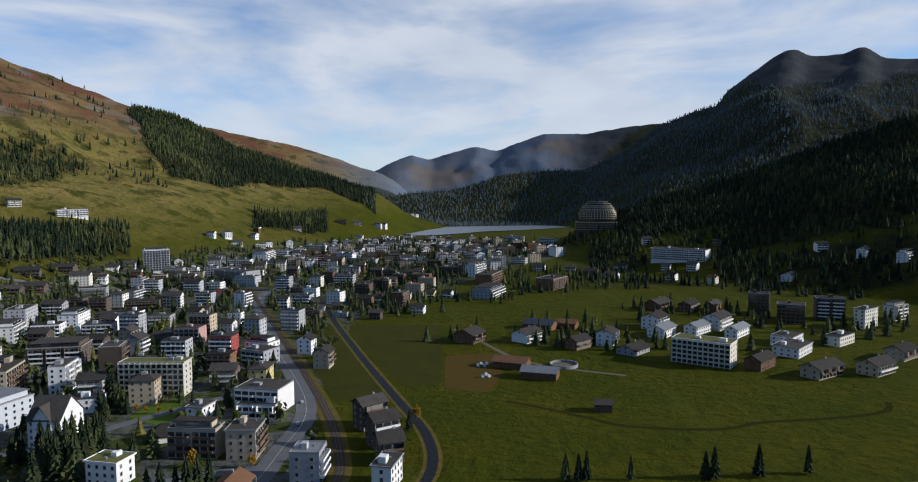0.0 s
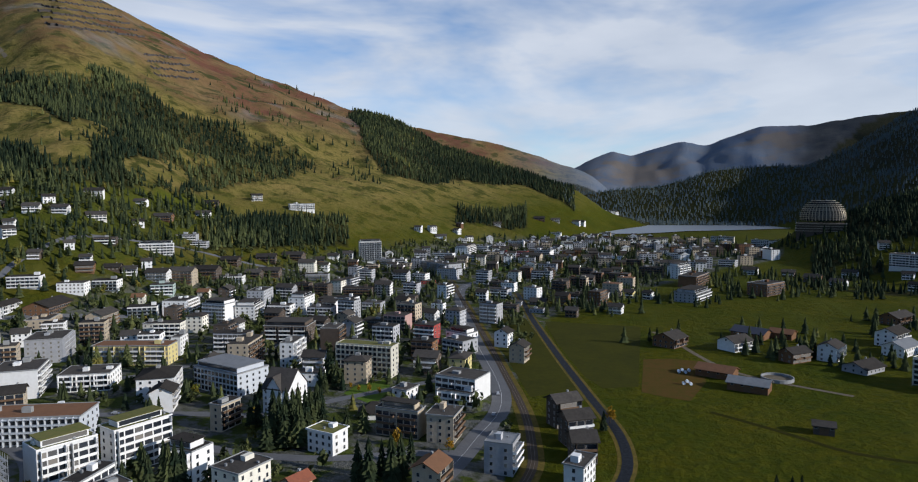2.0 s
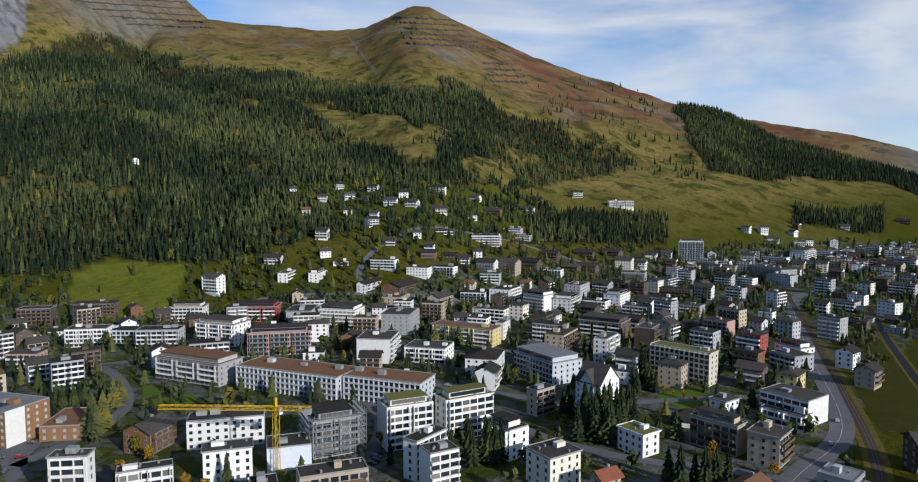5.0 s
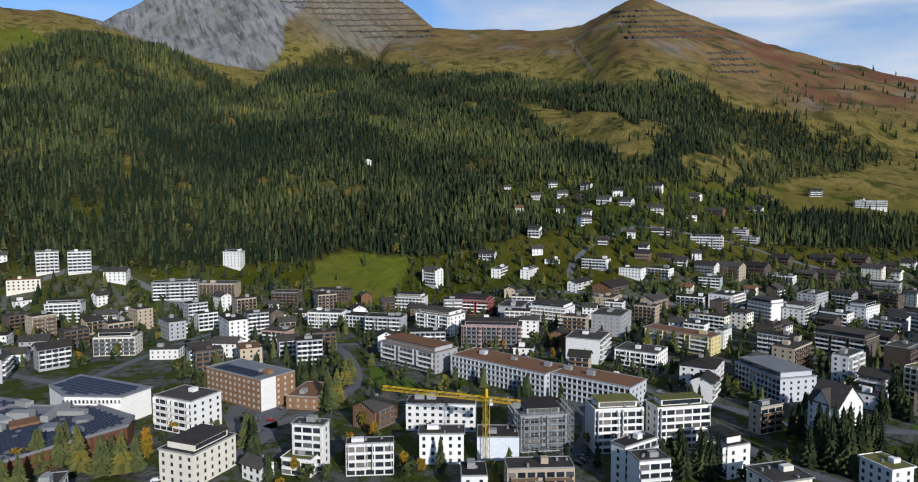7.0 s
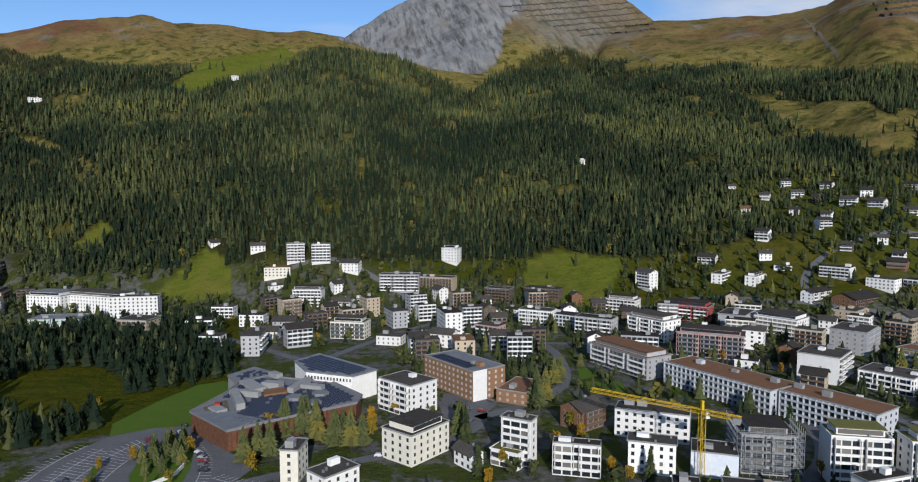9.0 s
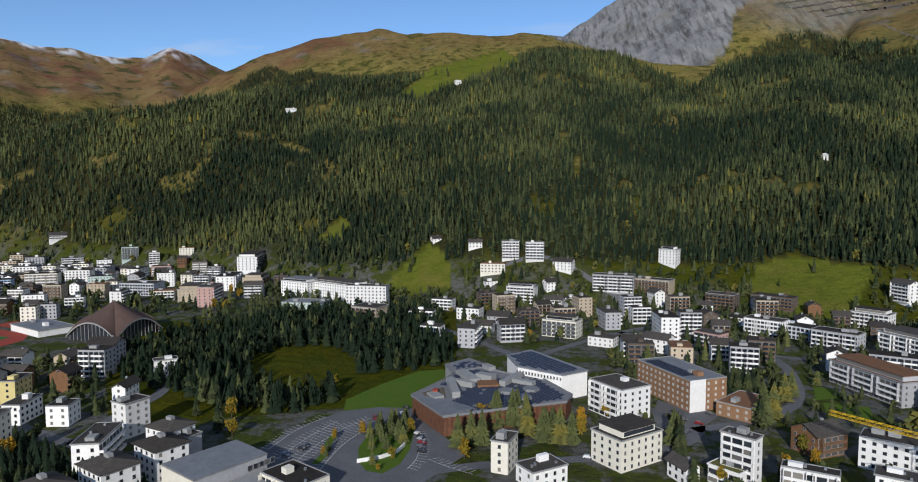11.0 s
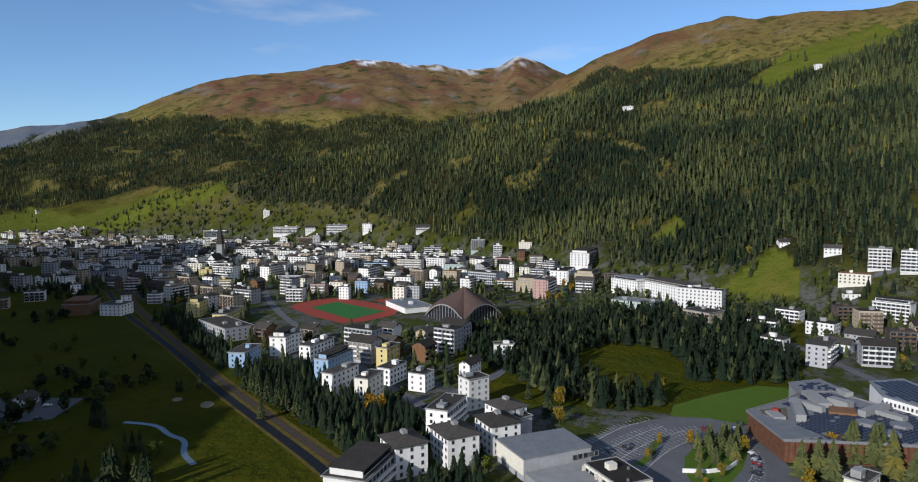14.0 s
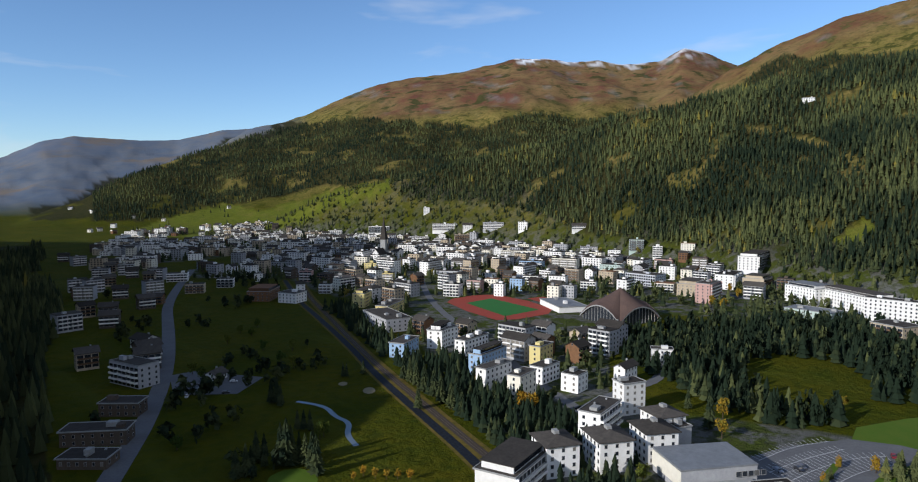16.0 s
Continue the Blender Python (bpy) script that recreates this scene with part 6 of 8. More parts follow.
house(-107.9, 607.5, 0.0, 0.1, 12.6, 9.8, 1, 3.6, "F", "g", "k", "N", False, simple=True)
house(197.1, 1351.9, 8.5, -18.3, 30.0, 15, 2, 9.6, "F", "w", "k", "B", False, simple=True)
house(92.6, 1037.7, 1.6, -20.1, 22.8, 15, 3, 9.7, "F", "g", "k", "B", False, simple=True)
house(112.7, 955.7, 0.6, -16.7, 17.9, 13.1, 2, 6.7, "G", "w", "k", "B", False, simple=True)
house(-375.6, 1141.6, 23.1, 18.2, 18.6, 13.5, 2, 9.6, "G", "w", "k", "N", False, simple=True)
house(-346.4, 1176.7, 17.0, 16.4, 16.2, 12.0, 2, 8.9, "F", "w", "k", "B", False, simple=True)
house(-306.4, 1159.0, 3.4, -0.2, 26.3, 15, 3, 11.0, "F", "w", "k", "B", False, simple=True)
house(-230.9, 932.2, 0.6, 3.9, 18.2, 13.3, 2, 6.7, "F", "w", "k", "N", False, simple=True)
house(-184.4, 943.4, 0.6, 1.1, 21.1, 15, 1, 3.7, "F", "g", "k", "N", False, simple=True)
house(-236.6, 1571.8, 36.3, 8.6, 19.7, 14.2, 2, 9.5, "G", "w", "k", "B", False, simple=True)
house(-265.4, 1519.1, 41.6, 9.9, 23.9, 15, 2, 9.5, "G", "d", "k", "B", False, simple=True)
house(-325.9, 1363.4, 36.3, 13.4, 15.2, 11.4, 2, 8.9, "G", "w", "k", "B", False, simple=True)
house(-191.3, 1650.6, 24.9, -13.4, 30.0, 15, 3, 12.6, "G", "w", "k", "N", False, simple=True)
house(-108.4, 1258.4, 4.2, 4.9, 22.2, 15, 2, 6.7, "F", "w", "k", "N", False, simple=True)
house(-114.0, 1566.0, 7.9, 4.2, 25.3, 15, 2, 6.6, "F", "w", "k", "N", False, simple=True)
house(-57.1, 1496.8, 7.1, 2.2, 28.5, 15, 2, 6.7, "F", "w", "k", "N", False, simple=True)
house(-4.7, 1311.2, 4.8, 0.2, 24.9, 15, 2, 6.7, "F", "t", "k", "B", False, simple=True)
house(71.1, 1242.9, 4.0, -3.3, 21.8, 15, 2, 6.7, "F", "g", "k", "N", False, simple=True)
house(-219.1, 1452.1, 12.6, -1.4, 25.8, 15, 2, 9.6, "F", "w", "k", "B", False, simple=True)
house(-129.0, 1195.8, 3.5, 6.2, 21.1, 15, 2, 6.7, "F", "c", "n", "N", False, simple=True)
house(175.7, 894.9, 0.0, -31.1, 18.3, 13.4, 2, 6.7, "G", "b", "k", "B", False, simple=True)
house(194.5, 857.3, 0.0, -32.8, 16.3, 12.1, 2, 6.6, "G", "w", "k", "B", False, simple=True)
house(155.6, 938.4, 0.5, -19.4, 14.7, 11.1, 2, 6.6, "G", "d", "k", "B", False, simple=True)
house(228.1, 951.1, 0.8, -23.5, 16.7, 12.3, 2, 6.7, "G", "w", "k", "B", False, simple=True)

# hotels below the wood, and the blocks of the southern town
house(-719.1, -31.2, 32.0, 92.5, 17.9, 11.9, 6, 21.7, "F", "w", "k", "B", False)
house(-711.9, -5.1, 32.0, 86.4, 18.7, 12.3, 6, 21.3, "F", "w", "k", "B", False)
house(-700.0, -48.0, 18.3, 85.9, 25.5, 15, 3, 13.6, "F", "c", "n", "N", False, simple=True)
house(-647.9, -16.8, 0.0, 76.5, 27.3, 15, 5, 16.2, "F", "w", "k", "B", False)
house(-692.6, 24.2, 22.8, 68.0, 19.3, 12.6, 3, 13.0, "G", "w", "k", "N", False, simple=True)
house(-662.0, 70.9, 7.0, 75.9, 38.7, 15, 5, 19.3, "F", "g", "k", "B", False)
house(-705.5, 130.7, 28.4, 54.5, 17.8, 11.9, 5, 19.0, "F", "w", "k", "N", False)
house(-661.0, 107.7, 6.2, 58.7, 37.0, 15, 4, 16.6, "F", "t", "k", "B", False)
house(-636.7, 106.6, 0.0, 20.5, 14.0, 10.0, 4, 14.2, "G", "w", "k", "N", False)
house(-746.7, -71.5, 40.4, 95.5, 15.1, 10.5, 2, 10.1, "G", "w", "k", "N", False, simple=True)
house(-606.0, -87.1, 0.0, 78.2, 18.7, 12.4, 3, 9.6, "F", "w", "k", "B", False, simple=True)
house(-562.7, -58.4, 0.0, 75.9, 19.7, 12.9, 3, 9.6, "F", "w", "k", "N", False, simple=True)
house(-547.9, -32.8, 0.0, 78.4, 17.8, 11.9, 2, 6.6, "G", "g", "k", "N", False, simple=True)
house(-568.9, -9.2, 0.0, 75.9, 16.6, 11.3, 2, 6.6, "F", "w", "k", "N", False, simple=True)
house(-615.5, 12.8, 0.0, 76.8, 16.2, 11.1, 3, 9.6, "G", "w", "k", "B", False, simple=True)
house(-503.1, 16.7, 0.0, 68.1, 26.3, 15, 4, 12.6, "F", "c", "k", "B", False)
house(-475.2, 44.2, 0.0, 64.7, 18.0, 12.0, 2, 6.6, "F", "w", "k", "N", False, simple=True)
house(-509.8, -43.0, 0.0, 79.8, 15.8, 10.9, 2, 6.6, "G", "w", "k", "N", False, simple=True)
house(-486.9, -78.9, 0.0, 74.2, 16.1, 11.1, 3, 9.6, "F", "w", "k", "B", False, simple=True)
house(-547.1, -96.4, 0.0, 85.0, 20.2, 13.1, 3, 9.6, "F", "w", "k", "B", False, simple=True)
house(-461.8, 79.9, 0.0, 55.2, 16.6, 11.3, 3, 9.6, "G", "w", "k", "N", False, simple=True)
house(-483.5, 119.0, 0.0, 44.2, 18.8, 12.4, 3, 9.6, "F", "p", "k", "B", False, simple=True)
house(-627.2, 163.2, 0.0, 55.4, 25.4, 15, 4, 14.6, "F", "d", "k", "B", False)
house(-623.4, 206.6, 1.5, 51.7, 35.3, 15, 3, 12.9, "F", "d", "k", "B", False, simple=True)
house(-520.1, 167.3, 0.0, 52.2, 27.8, 15, 4, 12.6, "F", "w", "k", "B", False)
house(-512.5, 189.3, 0.0, 43.7, 30.9, 15, 3, 9.6, "F", "glass", "k", "N", False, simple=True)
house(-479.4, 200.8, 0.0, 47.3, 29.4, 15, 4, 12.6, "F", "g", "k", "B", False)
house(-556.5, 258.3, 0.0, 45.1, 26.8, 15, 4, 12.6, "F", "w", "k", "B", False)
house(-599.1, 143.8, 0.0, 76.5, 9.0, 8, 3, 9.6, "G", "w", "k", "N", False, simple=True)
house(-560.6, 157.5, 0.0, 54.3, 12.6, 9.3, 2, 6.6, "H", "w", "k", "N", False, simple=True)
house(-473.1, 138.0, 0.0, 53.7, 14.4, 10.2, 1, 3.6, "F", "d", "k", "N", False, simple=True)
house(-467.6, 96.3, 0.0, 58.4, 10.4, 8.2, 1, 3.6, "F", "w", "k", "N", False, simple=True)
house(-890.8, -880.8, 26.7, 124.7, 38.5, 15, 4, 16.6, "F", "g", "k", "B", False, simple=True)
house(-887.9, -805.3, 27.5, 122.2, 15.8, 10.9, 5, 19.6, "F", "w", "k", "N", False, simple=True)
house(-889.7, -1074.7, 49.8, 140.4, 12.3, 9.1, 4, 16.6, "F", "w", "k", "N", False, simple=True)
house(-824.4, -1148.8, 10.8, 134.3, 43.5, 15, 4, 16.6, "F", "w", "k", "B", False, simple=True)
house(-868.3, -991.9, 20.5, 128.8, 48.2, 15, 4, 16.6, "F", "w", "k", "B", False, simple=True)
house(-879.2, -939.9, 23.5, 136.9, 18.0, 12.0, 3, 13.6, "G", "w", "k", "N", False, simple=True)
house(-828.0, -1023.9, 0.0, 131.0, 38.5, 15, 4, 12.6, "F", "w", "k", "B", False, simple=True)
house(-803.8, -926.4, 0.0, 129.1, 26.9, 15, 5, 15.6, "F", "w", "k", "B", False, simple=True)
house(-860.5, -932.9, 6.3, 137.3, 31.6, 15, 3, 13.6, "F", "t", "k", "B", False, simple=True)
house(-732.8, -673.6, 0.0, 120.6, 49.4, 15, 5, 15.6, "F", "c", "k", "B", False, simple=True)
house(-738.2, -719.8, 0.0, 124.3, 13.6, 9.8, 5, 15.6, "F", "w", "k", "N", False, simple=True)
house(-676.8, -541.1, 0.0, 113.6, 31.6, 15, 6, 18.6, "F", "c", "k", "B", False, simple=True)
house(-532.3, -605.2, 0.0, 123.7, 30.5, 15, 3, 9.6, "F", "g", "k", "N", False, simple=True)
house(-571.1, -605.3, 0.0, 121.7, 24.3, 15, 2, 6.6, "F", "c", "n", "N", False, simple=True)
house(-664.6, -586.9, 0.0, 116.4, 31.0, 15, 4, 12.6, "F", "bl", "k", "B", False, simple=True)
house(-570.3, -502.6, 0.0, 116.4, 18.9, 12.4, 3, 9.6, "F", "w", "k", "B", False, simple=True)
house(-573.2, -467.8, 0.0, 114.2, 18.4, 12.2, 4, 12.6, "F", "w", "k", "N", False, simple=True)
house(-450.0, -502.8, 0.0, 118.2, 16.7, 11.4, 4, 12.6, "F", "w", "k", "B", False, simple=True)
house(-484.4, -506.3, 0.0, 116.3, 15.3, 10.7, 4, 12.6, "F", "p", "k", "B", False, simple=True)
house(-484.2, -470.3, 0.0, 114.2, 9.9, 8, 4, 12.6, "F", "w", "k", "N", False, simple=True)
house(-525.2, -484.2, 0.0, 112.7, 13.6, 9.8, 4, 12.6, "F", "bl", "k", "N", False, simple=True)
house(-520.4, -516.2, 0.0, 114.8, 15.0, 10.5, 3, 9.6, "F", "c", "n", "N", False, simple=True)
house(-512.9, -423.7, 0.0, 109.6, 11.7, 8.8, 4, 12.6, "F", "c", "k", "N", False, simple=True)
house(-527.1, -416.0, 0.0, 108.3, 12.3, 9.1, 4, 12.6, "F", "g", "k", "N", False, simple=True)
house(-579.8, -432.0, 0.0, 116.7, 15.8, 10.9, 3, 9.6, "F", "w", "k", "B", False, simple=True)
house(-705.8, -492.1, 0.0, 109.9, 25.1, 15, 4, 12.6, "F", "gr", "k", "N", False, simple=True)
house(-841.5, -544.1, 13.7, 122.9, 20.5, 13.3, 5, 19.6, "F", "gr", "k", "B", False, simple=True)
house(-829.2, -502.4, 7.5, 121.2, 12.8, 9.4, 5, 19.6, "F", "w", "k", "B", False, simple=True)
house(-837.5, -460.8, 19.4, 108.8, 18.2, 12.1, 3, 13.6, "F", "c", "n", "N", False, simple=True)
house(-800.5, -423.6, 0.0, 107.9, 18.5, 12.3, 5, 19.6, "F", "d", "k", "B", False, simple=True)
house(-805.6, -478.1, 0.0, 110.7, 23.3, 14.6, 4, 12.6, "F", "p", "k", "B", False, simple=True)
house(-716.6, -420.3, 0.0, 110.4, 18.2, 12.1, 5, 15.6, "F", "w", "k", "N", False, simple=True)
house(-628.6, -371.1, 0.0, 110.6, 19.2, 12.6, 3, 9.6, "F", "c", "n", "B", False, simple=True)
house(-831.0, -574.7, 3.2, 124.7, 17.7, 11.9, 3, 13.6, "F", "w", "k", "N", False, simple=True)
house(-838.5, -625.6, 4.6, 126.7, 26.0, 15, 3, 13.6, "F", "g", "k", "B", False, simple=True)
house(-883.5, -679.6, 35.5, 127.6, 22.4, 14.2, 2, 10.6, "G", "w", "k", "B", False, simple=True)
house(-551.1, -755.1, 0.0, 128.9, 23.2, 14.6, 4, 12.6, "F", "w", "k", "B", False, simple=True)
house(-512.9, -735.5, 0.0, 130.1, 15.7, 10.9, 3, 9.6, "F", "y", "k", "N", False, simple=True)
house(-453.3, -615.8, 0.0, 128.6, 12.3, 9.2, 4, 12.6, "F", "y", "k", "B", False, simple=True)
house(-445.5, -587.1, 0.0, 127.8, 15.1, 10.5, 3, 9.6, "F", "w", "k", "B", False, simple=True)
house(-463.9, -703.0, 0.0, 131.6, 16.0, 11.0, 3, 9.6, "F", "t", "k", "B", False, simple=True)
house(-429.2, -698.4, 0.0, 133.4, 14.4, 10.2, 4, 12.6, "F", "w", "k", "B", False, simple=True)
house(-395.4, -697.1, 0.0, 135.4, 14.1, 10.0, 4, 12.6, "F", "p", "k", "B", False, simple=True)
house(-401.9, -630.2, 0.0, 132.5, 16.4, 11.2, 4, 12.6, "F", "w", "k", "B", False, simple=True)
house(-365.9, -606.2, 0.0, 133.9, 12.4, 9.2, 3, 9.6, "F", "w", "k", "B", False, simple=True)
house(-348.6, -627.2, 0.0, 150.9, 9.0, 8, 3, 9.6, "G", "w", "k", "N", False, simple=True)
house(-404.5, -758.8, 0.0, 151.9, 13.8, 9.9, 3, 9.6, "F", "w", "k", "N", False, simple=True)
house(-353.7, -733.8, 0.0, 154.3, 9.5, 8, 3, 9.6, "F", "w", "k", "N", False, simple=True)
house(-307.9, -718.8, 0.0, 146.8, 17.1, 11.6, 3, 9.6, "F", "w", "k", "B", False, simple=True)
house(-267.5, -700.7, 0.0, 149.1, 18.6, 12.3, 3, 9.6, "F", "t", "k", "B", False, simple=True)
house(-286.3, -802.4, 0.0, 150.4, 22.4, 14.2, 3, 9.6, "F", "w", "k", "B", False, simple=True)
house(-277.1, -849.9, 0.0, 161.9, 13.1, 9.5, 3, 9.6, "F", "w", "k", "N", False, simple=True)
house(-652.9, -803.4, 0.0, 130.9, 22.7, 14.3, 3, 9.6, "F", "w", "k", "B", False, simple=True)
house(-741.6, -953.8, 0.0, 142.1, 23.0, 14.5, 3, 9.6, "F", "c", "n", "B", False, simple=True)
house(-598.2, -878.0, 0.0, 145.7, 18.7, 12.3, 3, 9.6, "F", "w", "k", "B", False, simple=True)
house(-394.6, -848.6, 0.0, 155.1, 19.1, 12.6, 3, 9.6, "F", "w", "k", "N", False, simple=True)
house(-351.8, -888.6, 0.0, 158.4, 18.2, 12.1, 3, 9.6, "F", "bl", "k", "N", False, simple=True)
house(-499.4, -973.3, 0.0, 152.8, 27.2, 15, 4, 12.6, "F", "y", "k", "N", False, simple=True)
house(-630.9, -1058.1, 0.0, 149.2, 21.6, 13.8, 4, 12.6, "F", "w", "k", "B", False, simple=True)
house(-772.5, -1190.5, 0.0, 147.0, 24.9, 15, 3, 9.6, "F", "w", "k", "N", False, simple=True)
house(-658.1, -1202.8, 0.0, 151.3, 24.1, 15, 3, 9.6, "F", "bl", "k", "N", False, simple=True)
house(-542.3, -1140.3, 0.0, 154.6, 24.0, 15, 3, 9.6, "F", "w", "k", "N", False, simple=True)
house(-456.5, -1077.6, 0.0, 157.0, 24.0, 15.0, 3, 9.6, "F", "p", "k", "N", False, simple=True)
house(-390.6, -1018.8, 0.0, 159.0, 20.7, 13.4, 3, 9.6, "F", "w", "k", "N", False, simple=True)


# ---- the rest of the town ----
WAYS = [(MAIN_ROAD, 9), (RAILWAY, 8), (RIVER, 11), (GOLF_ROAD, 9)] + [(s, 6.5) for s in STREETS]
PARK = [(97, 420, 400), (99, 410, 590), (103, 392, 600), (107, 350, 600), (112, 330, 590), (117, 352, 560), (121, 400, 520), (124, 430, 500)]
# kept free of houses: bearing from, to, distance from, to
KEEP_OUT = [(84, 99, 380, 470), (86, 104, 225, 425), (97, 124, 310, 590), (103, 118, 215, 330), (127, 142, 505, 670), (118, 128, 510, 640), (96, 108, 640, 800), (50, 62, 90, 225),  (112, 117, 515, 600)]


way_points = np.array([(ax + (bx - ax) * q, ay + (by - ay) * q, gap) for path, gap in WAYS for (ax, ay), (bx, by) in zip(path, path[1:]) for q in np.arange(0, 1, 4 / max(4, math.hypot(bx - ax, by - ay)))])


def near_way(x, y):
    return bool(((way_points[:, 0] - x) ** 2 + (way_points[:, 1] - y) ** 2 < way_points[:, 2] ** 2).any())


import collections

filed, by_cell = [], collections.defaultdict(list)


def near_house(x, y, gap):
    while len(filed) < len(FOOTPRINTS):
        one = FOOTPRINTS[len(filed)]
        filed.append(one)
        for i in range(int(one[0] // 60) - 1, int(one[0] // 60) + 2):
            for j in range(int(one[1] // 60) - 1, int(one[1] // 60) + 2):
                by_cell[i, j].append(one)
    for hx, hy, a, w, d in by_cell[int(x // 60), int(y // 60)]:
        dx, dy = x - hx, y - hy
        u, v = dx * math.cos(a) + dy * math.sin(a), -dx * math.sin(a) + dy * math.cos(a)
        if abs(u) < w / 2 + gap and abs(v) < d / 2 + gap:
            return True
    return False


NO_FILLER = [(99, 127, 585, 700), (52, 91, 200, 425), (2, 60, 0, 345), (98, 152, 0, 345)]


def kept_out(x, y):
    b, r = float(bearing_of(x, y)), math.hypot(x, y)
    return any(b0 < b < b1 and r0 < r < r1 for b0, b1, r0, r1 in KEEP_OUT)


KINDS = [
    (15, 11, 4, "F", "w", "k", "B"), (13, 11, 3, "G", "w", "k", "B"), (20, 12, 4, "F", "c", "k", "B"), (12, 10, 3, "G", "t", "k", "B"),
    (17, 12, 5, "F", "t", "k", "B"), (24, 12, 4, "F", "g", "k", "B"), (13, 12, 4, "H", "c", "k", "N"), (16, 12, 5, "F", "g", "k", "B"),
    (12, 10, 3, "G", "b", "k", "B"), (14, 13, 4, "H", "w", "k", "N"), (28, 13, 5, "F", "w", "k", "B"), (11, 10, 3, "G", "w", "k", "N"),
    (18, 13, 4, "F", "t", "n", "N"), (13, 10, 2, "F", "w", "k", "N"), (14, 11, 3, "G", "d", "k", "B"), (16, 11, 4, "F", "d", "k", "B"), (18, 12, 4, "G", "g", "k", "B"),
]
CHALETS = [(12, 10, 2, "G", "w", "k", "B"), (11, 9, 2, "G", "b", "k", "B"), (13, 11, 3, "G", "w", "k", "B"), (10, 9, 2, "G", "c", "n", "N")]
SMALL = [k for k in KINDS if k[0] <= 15 and k[2] <= 4]
protos = {}
rnd = random.Random(5)


def settle(x, y, spec, turn):
    w, d, n, roof, wall, top, style = spec
    a = math.radians(turn)
    pts = [(x + sx * math.cos(a) * w / 2 - sy * math.sin(a) * d / 2, y + sx * math.sin(a) * w / 2 + sy * math.cos(a) * d / 2) for sx in (-1, 1) for sy in (-1, 1)]
    z = float(min(ground_height([p[0] for p in pts], [p[1] for p in pts])))
    if spec not in protos:
        protos[spec] = house(x, y, z, turn, w, d, n, n * 3.0 + 0.6 + 1.0, roof, wall, top, style, False, simple=True)
    else:
        copy_thing(protos[spec], pose(x, y, z, 0, 0, turn))
        FOOTPRINTS.append((x, y, a, w, d))


far_spots = []
made = 0
cells = [(i, j) for i in range(-46, 24) for j in range(-72, 66)]
cells.sort(key=lambda c: c[0] ** 2 + c[1] ** 2)
for i, j in cells:
    x, y = (i + rnd.uniform(-0.36, 0.36)) * 28, (j + rnd.uniform(-0.36, 0.36)) * 28
    r, b = math.hypot(x, y), float(bearing_of(x, y))
    pick, spin = rnd.random(), rnd.random()
    if r < 170 or float(in_town(x, y)) < 0.6 or kept_out(x, y) or near_way(x, y) or any(b0 < b < b1 and r0 < r < r1 for b0, b1, r0, r1 in NO_FILLER):
        continue
    z = float(ground_height(x, y))
    spec = CHALETS[int(pick * 4)] if z > 9 and b < 60 else SMALL[int(pick * len(SMALL))] if r < 400 else KINDS[int(pick * len(KINDS))]
    if b < 36 and spec[4] in "wc" and rnd.random() < 0.5:
        spec = (*spec[:4], "dtgb"[rnd.randrange(4)], *spec[5:])
    if near_house(x, y, max(spec[0], spec[1]) / 2 + 4.5) or z > (75 if b < 62 else 10 if spec[2] > 3 else 16) or (r > 480 and rnd.random() < (0.08 if b > 116 else 0.2 if r < 650 else 0.42)):
        continue
    if float(wood_density(np.array([x]), np.array([y]), np.array([z]))[0]) > 0.3:
        continue
    turn = b + 14 * math.sin(x / 160) + 16 * math.cos(y / 190) + (90 if spin < 0.25 else 0) - (25 if b > 95 else 0)
    if made < 175 and r < 1050:
        settle(x, y, spec, turn)
        made += 1
    else:
        far_spots.append((x, y, z, turn, spec))
# a few more chalets among those on the western slope, and some in the shade of the eastern one
for k in range(34):
    b, r = (rnd.uniform(40, 57), rnd.uniform(650, 900)) if k < 14 else (rnd.uniform(-34, -14), rnd.uniform(860, 1150))
    x, y = place(b, r)
    z = float(ground_height(x, y))
    e = math.degrees(math.atan2(z - 110, r))
    if near_house(x, y, 12) or e > -0.4 or (b < 0 and e > -3.5) or float(wood_density(np.array([x]), np.array([y]), np.array([z]))[0]) > 0.6:
        continue
    settle(x, y, CHALETS[rnd.randrange(4)], b + rnd.uniform(-30, 30))
# houses beside the road to the south, walls darkened to deepen the shade there
for k in range(260):
    b, r = rnd.uniform(154, 168.5), rnd.uniform(400, 1150)
    x, y = place(b, r)
    road = np.interp(-y, [q[1] * -1 for q in GOLF_ROAD[::-1]], [q[0] for q in GOLF_ROAD[::-1]])
    if x < road + 10 or x > road + 120 or near_way(x, y) or near_house(x, y, 10) or float(ground_height(x, y)) > 6:
        continue
    if made < 205:
        settle(x, y, ((12, 10, 2, "G", "b", "k", "B"), (14, 11, 3, "G", "d", "k", "B"), (12, 10, 3, "G", "t", "k", "B"), (18, 13, 4, "F", "g", "k", "B"))[rnd.randrange(4)], b + rnd.uniform(-25, 25))
        made += 1
# the far end of the valley and the farms on the green slope beyond the town
for k in range(104):
    b, r = (rnd.uniform(150, 168), rnd.uniform(1500, 2600)) if k < 34 else (rnd.uniform(3.5, 9), rnd.uniform(2000, 2350)) if k < 84 else (rnd.uniform(8, 24), rnd.uniform(1150, 1500))
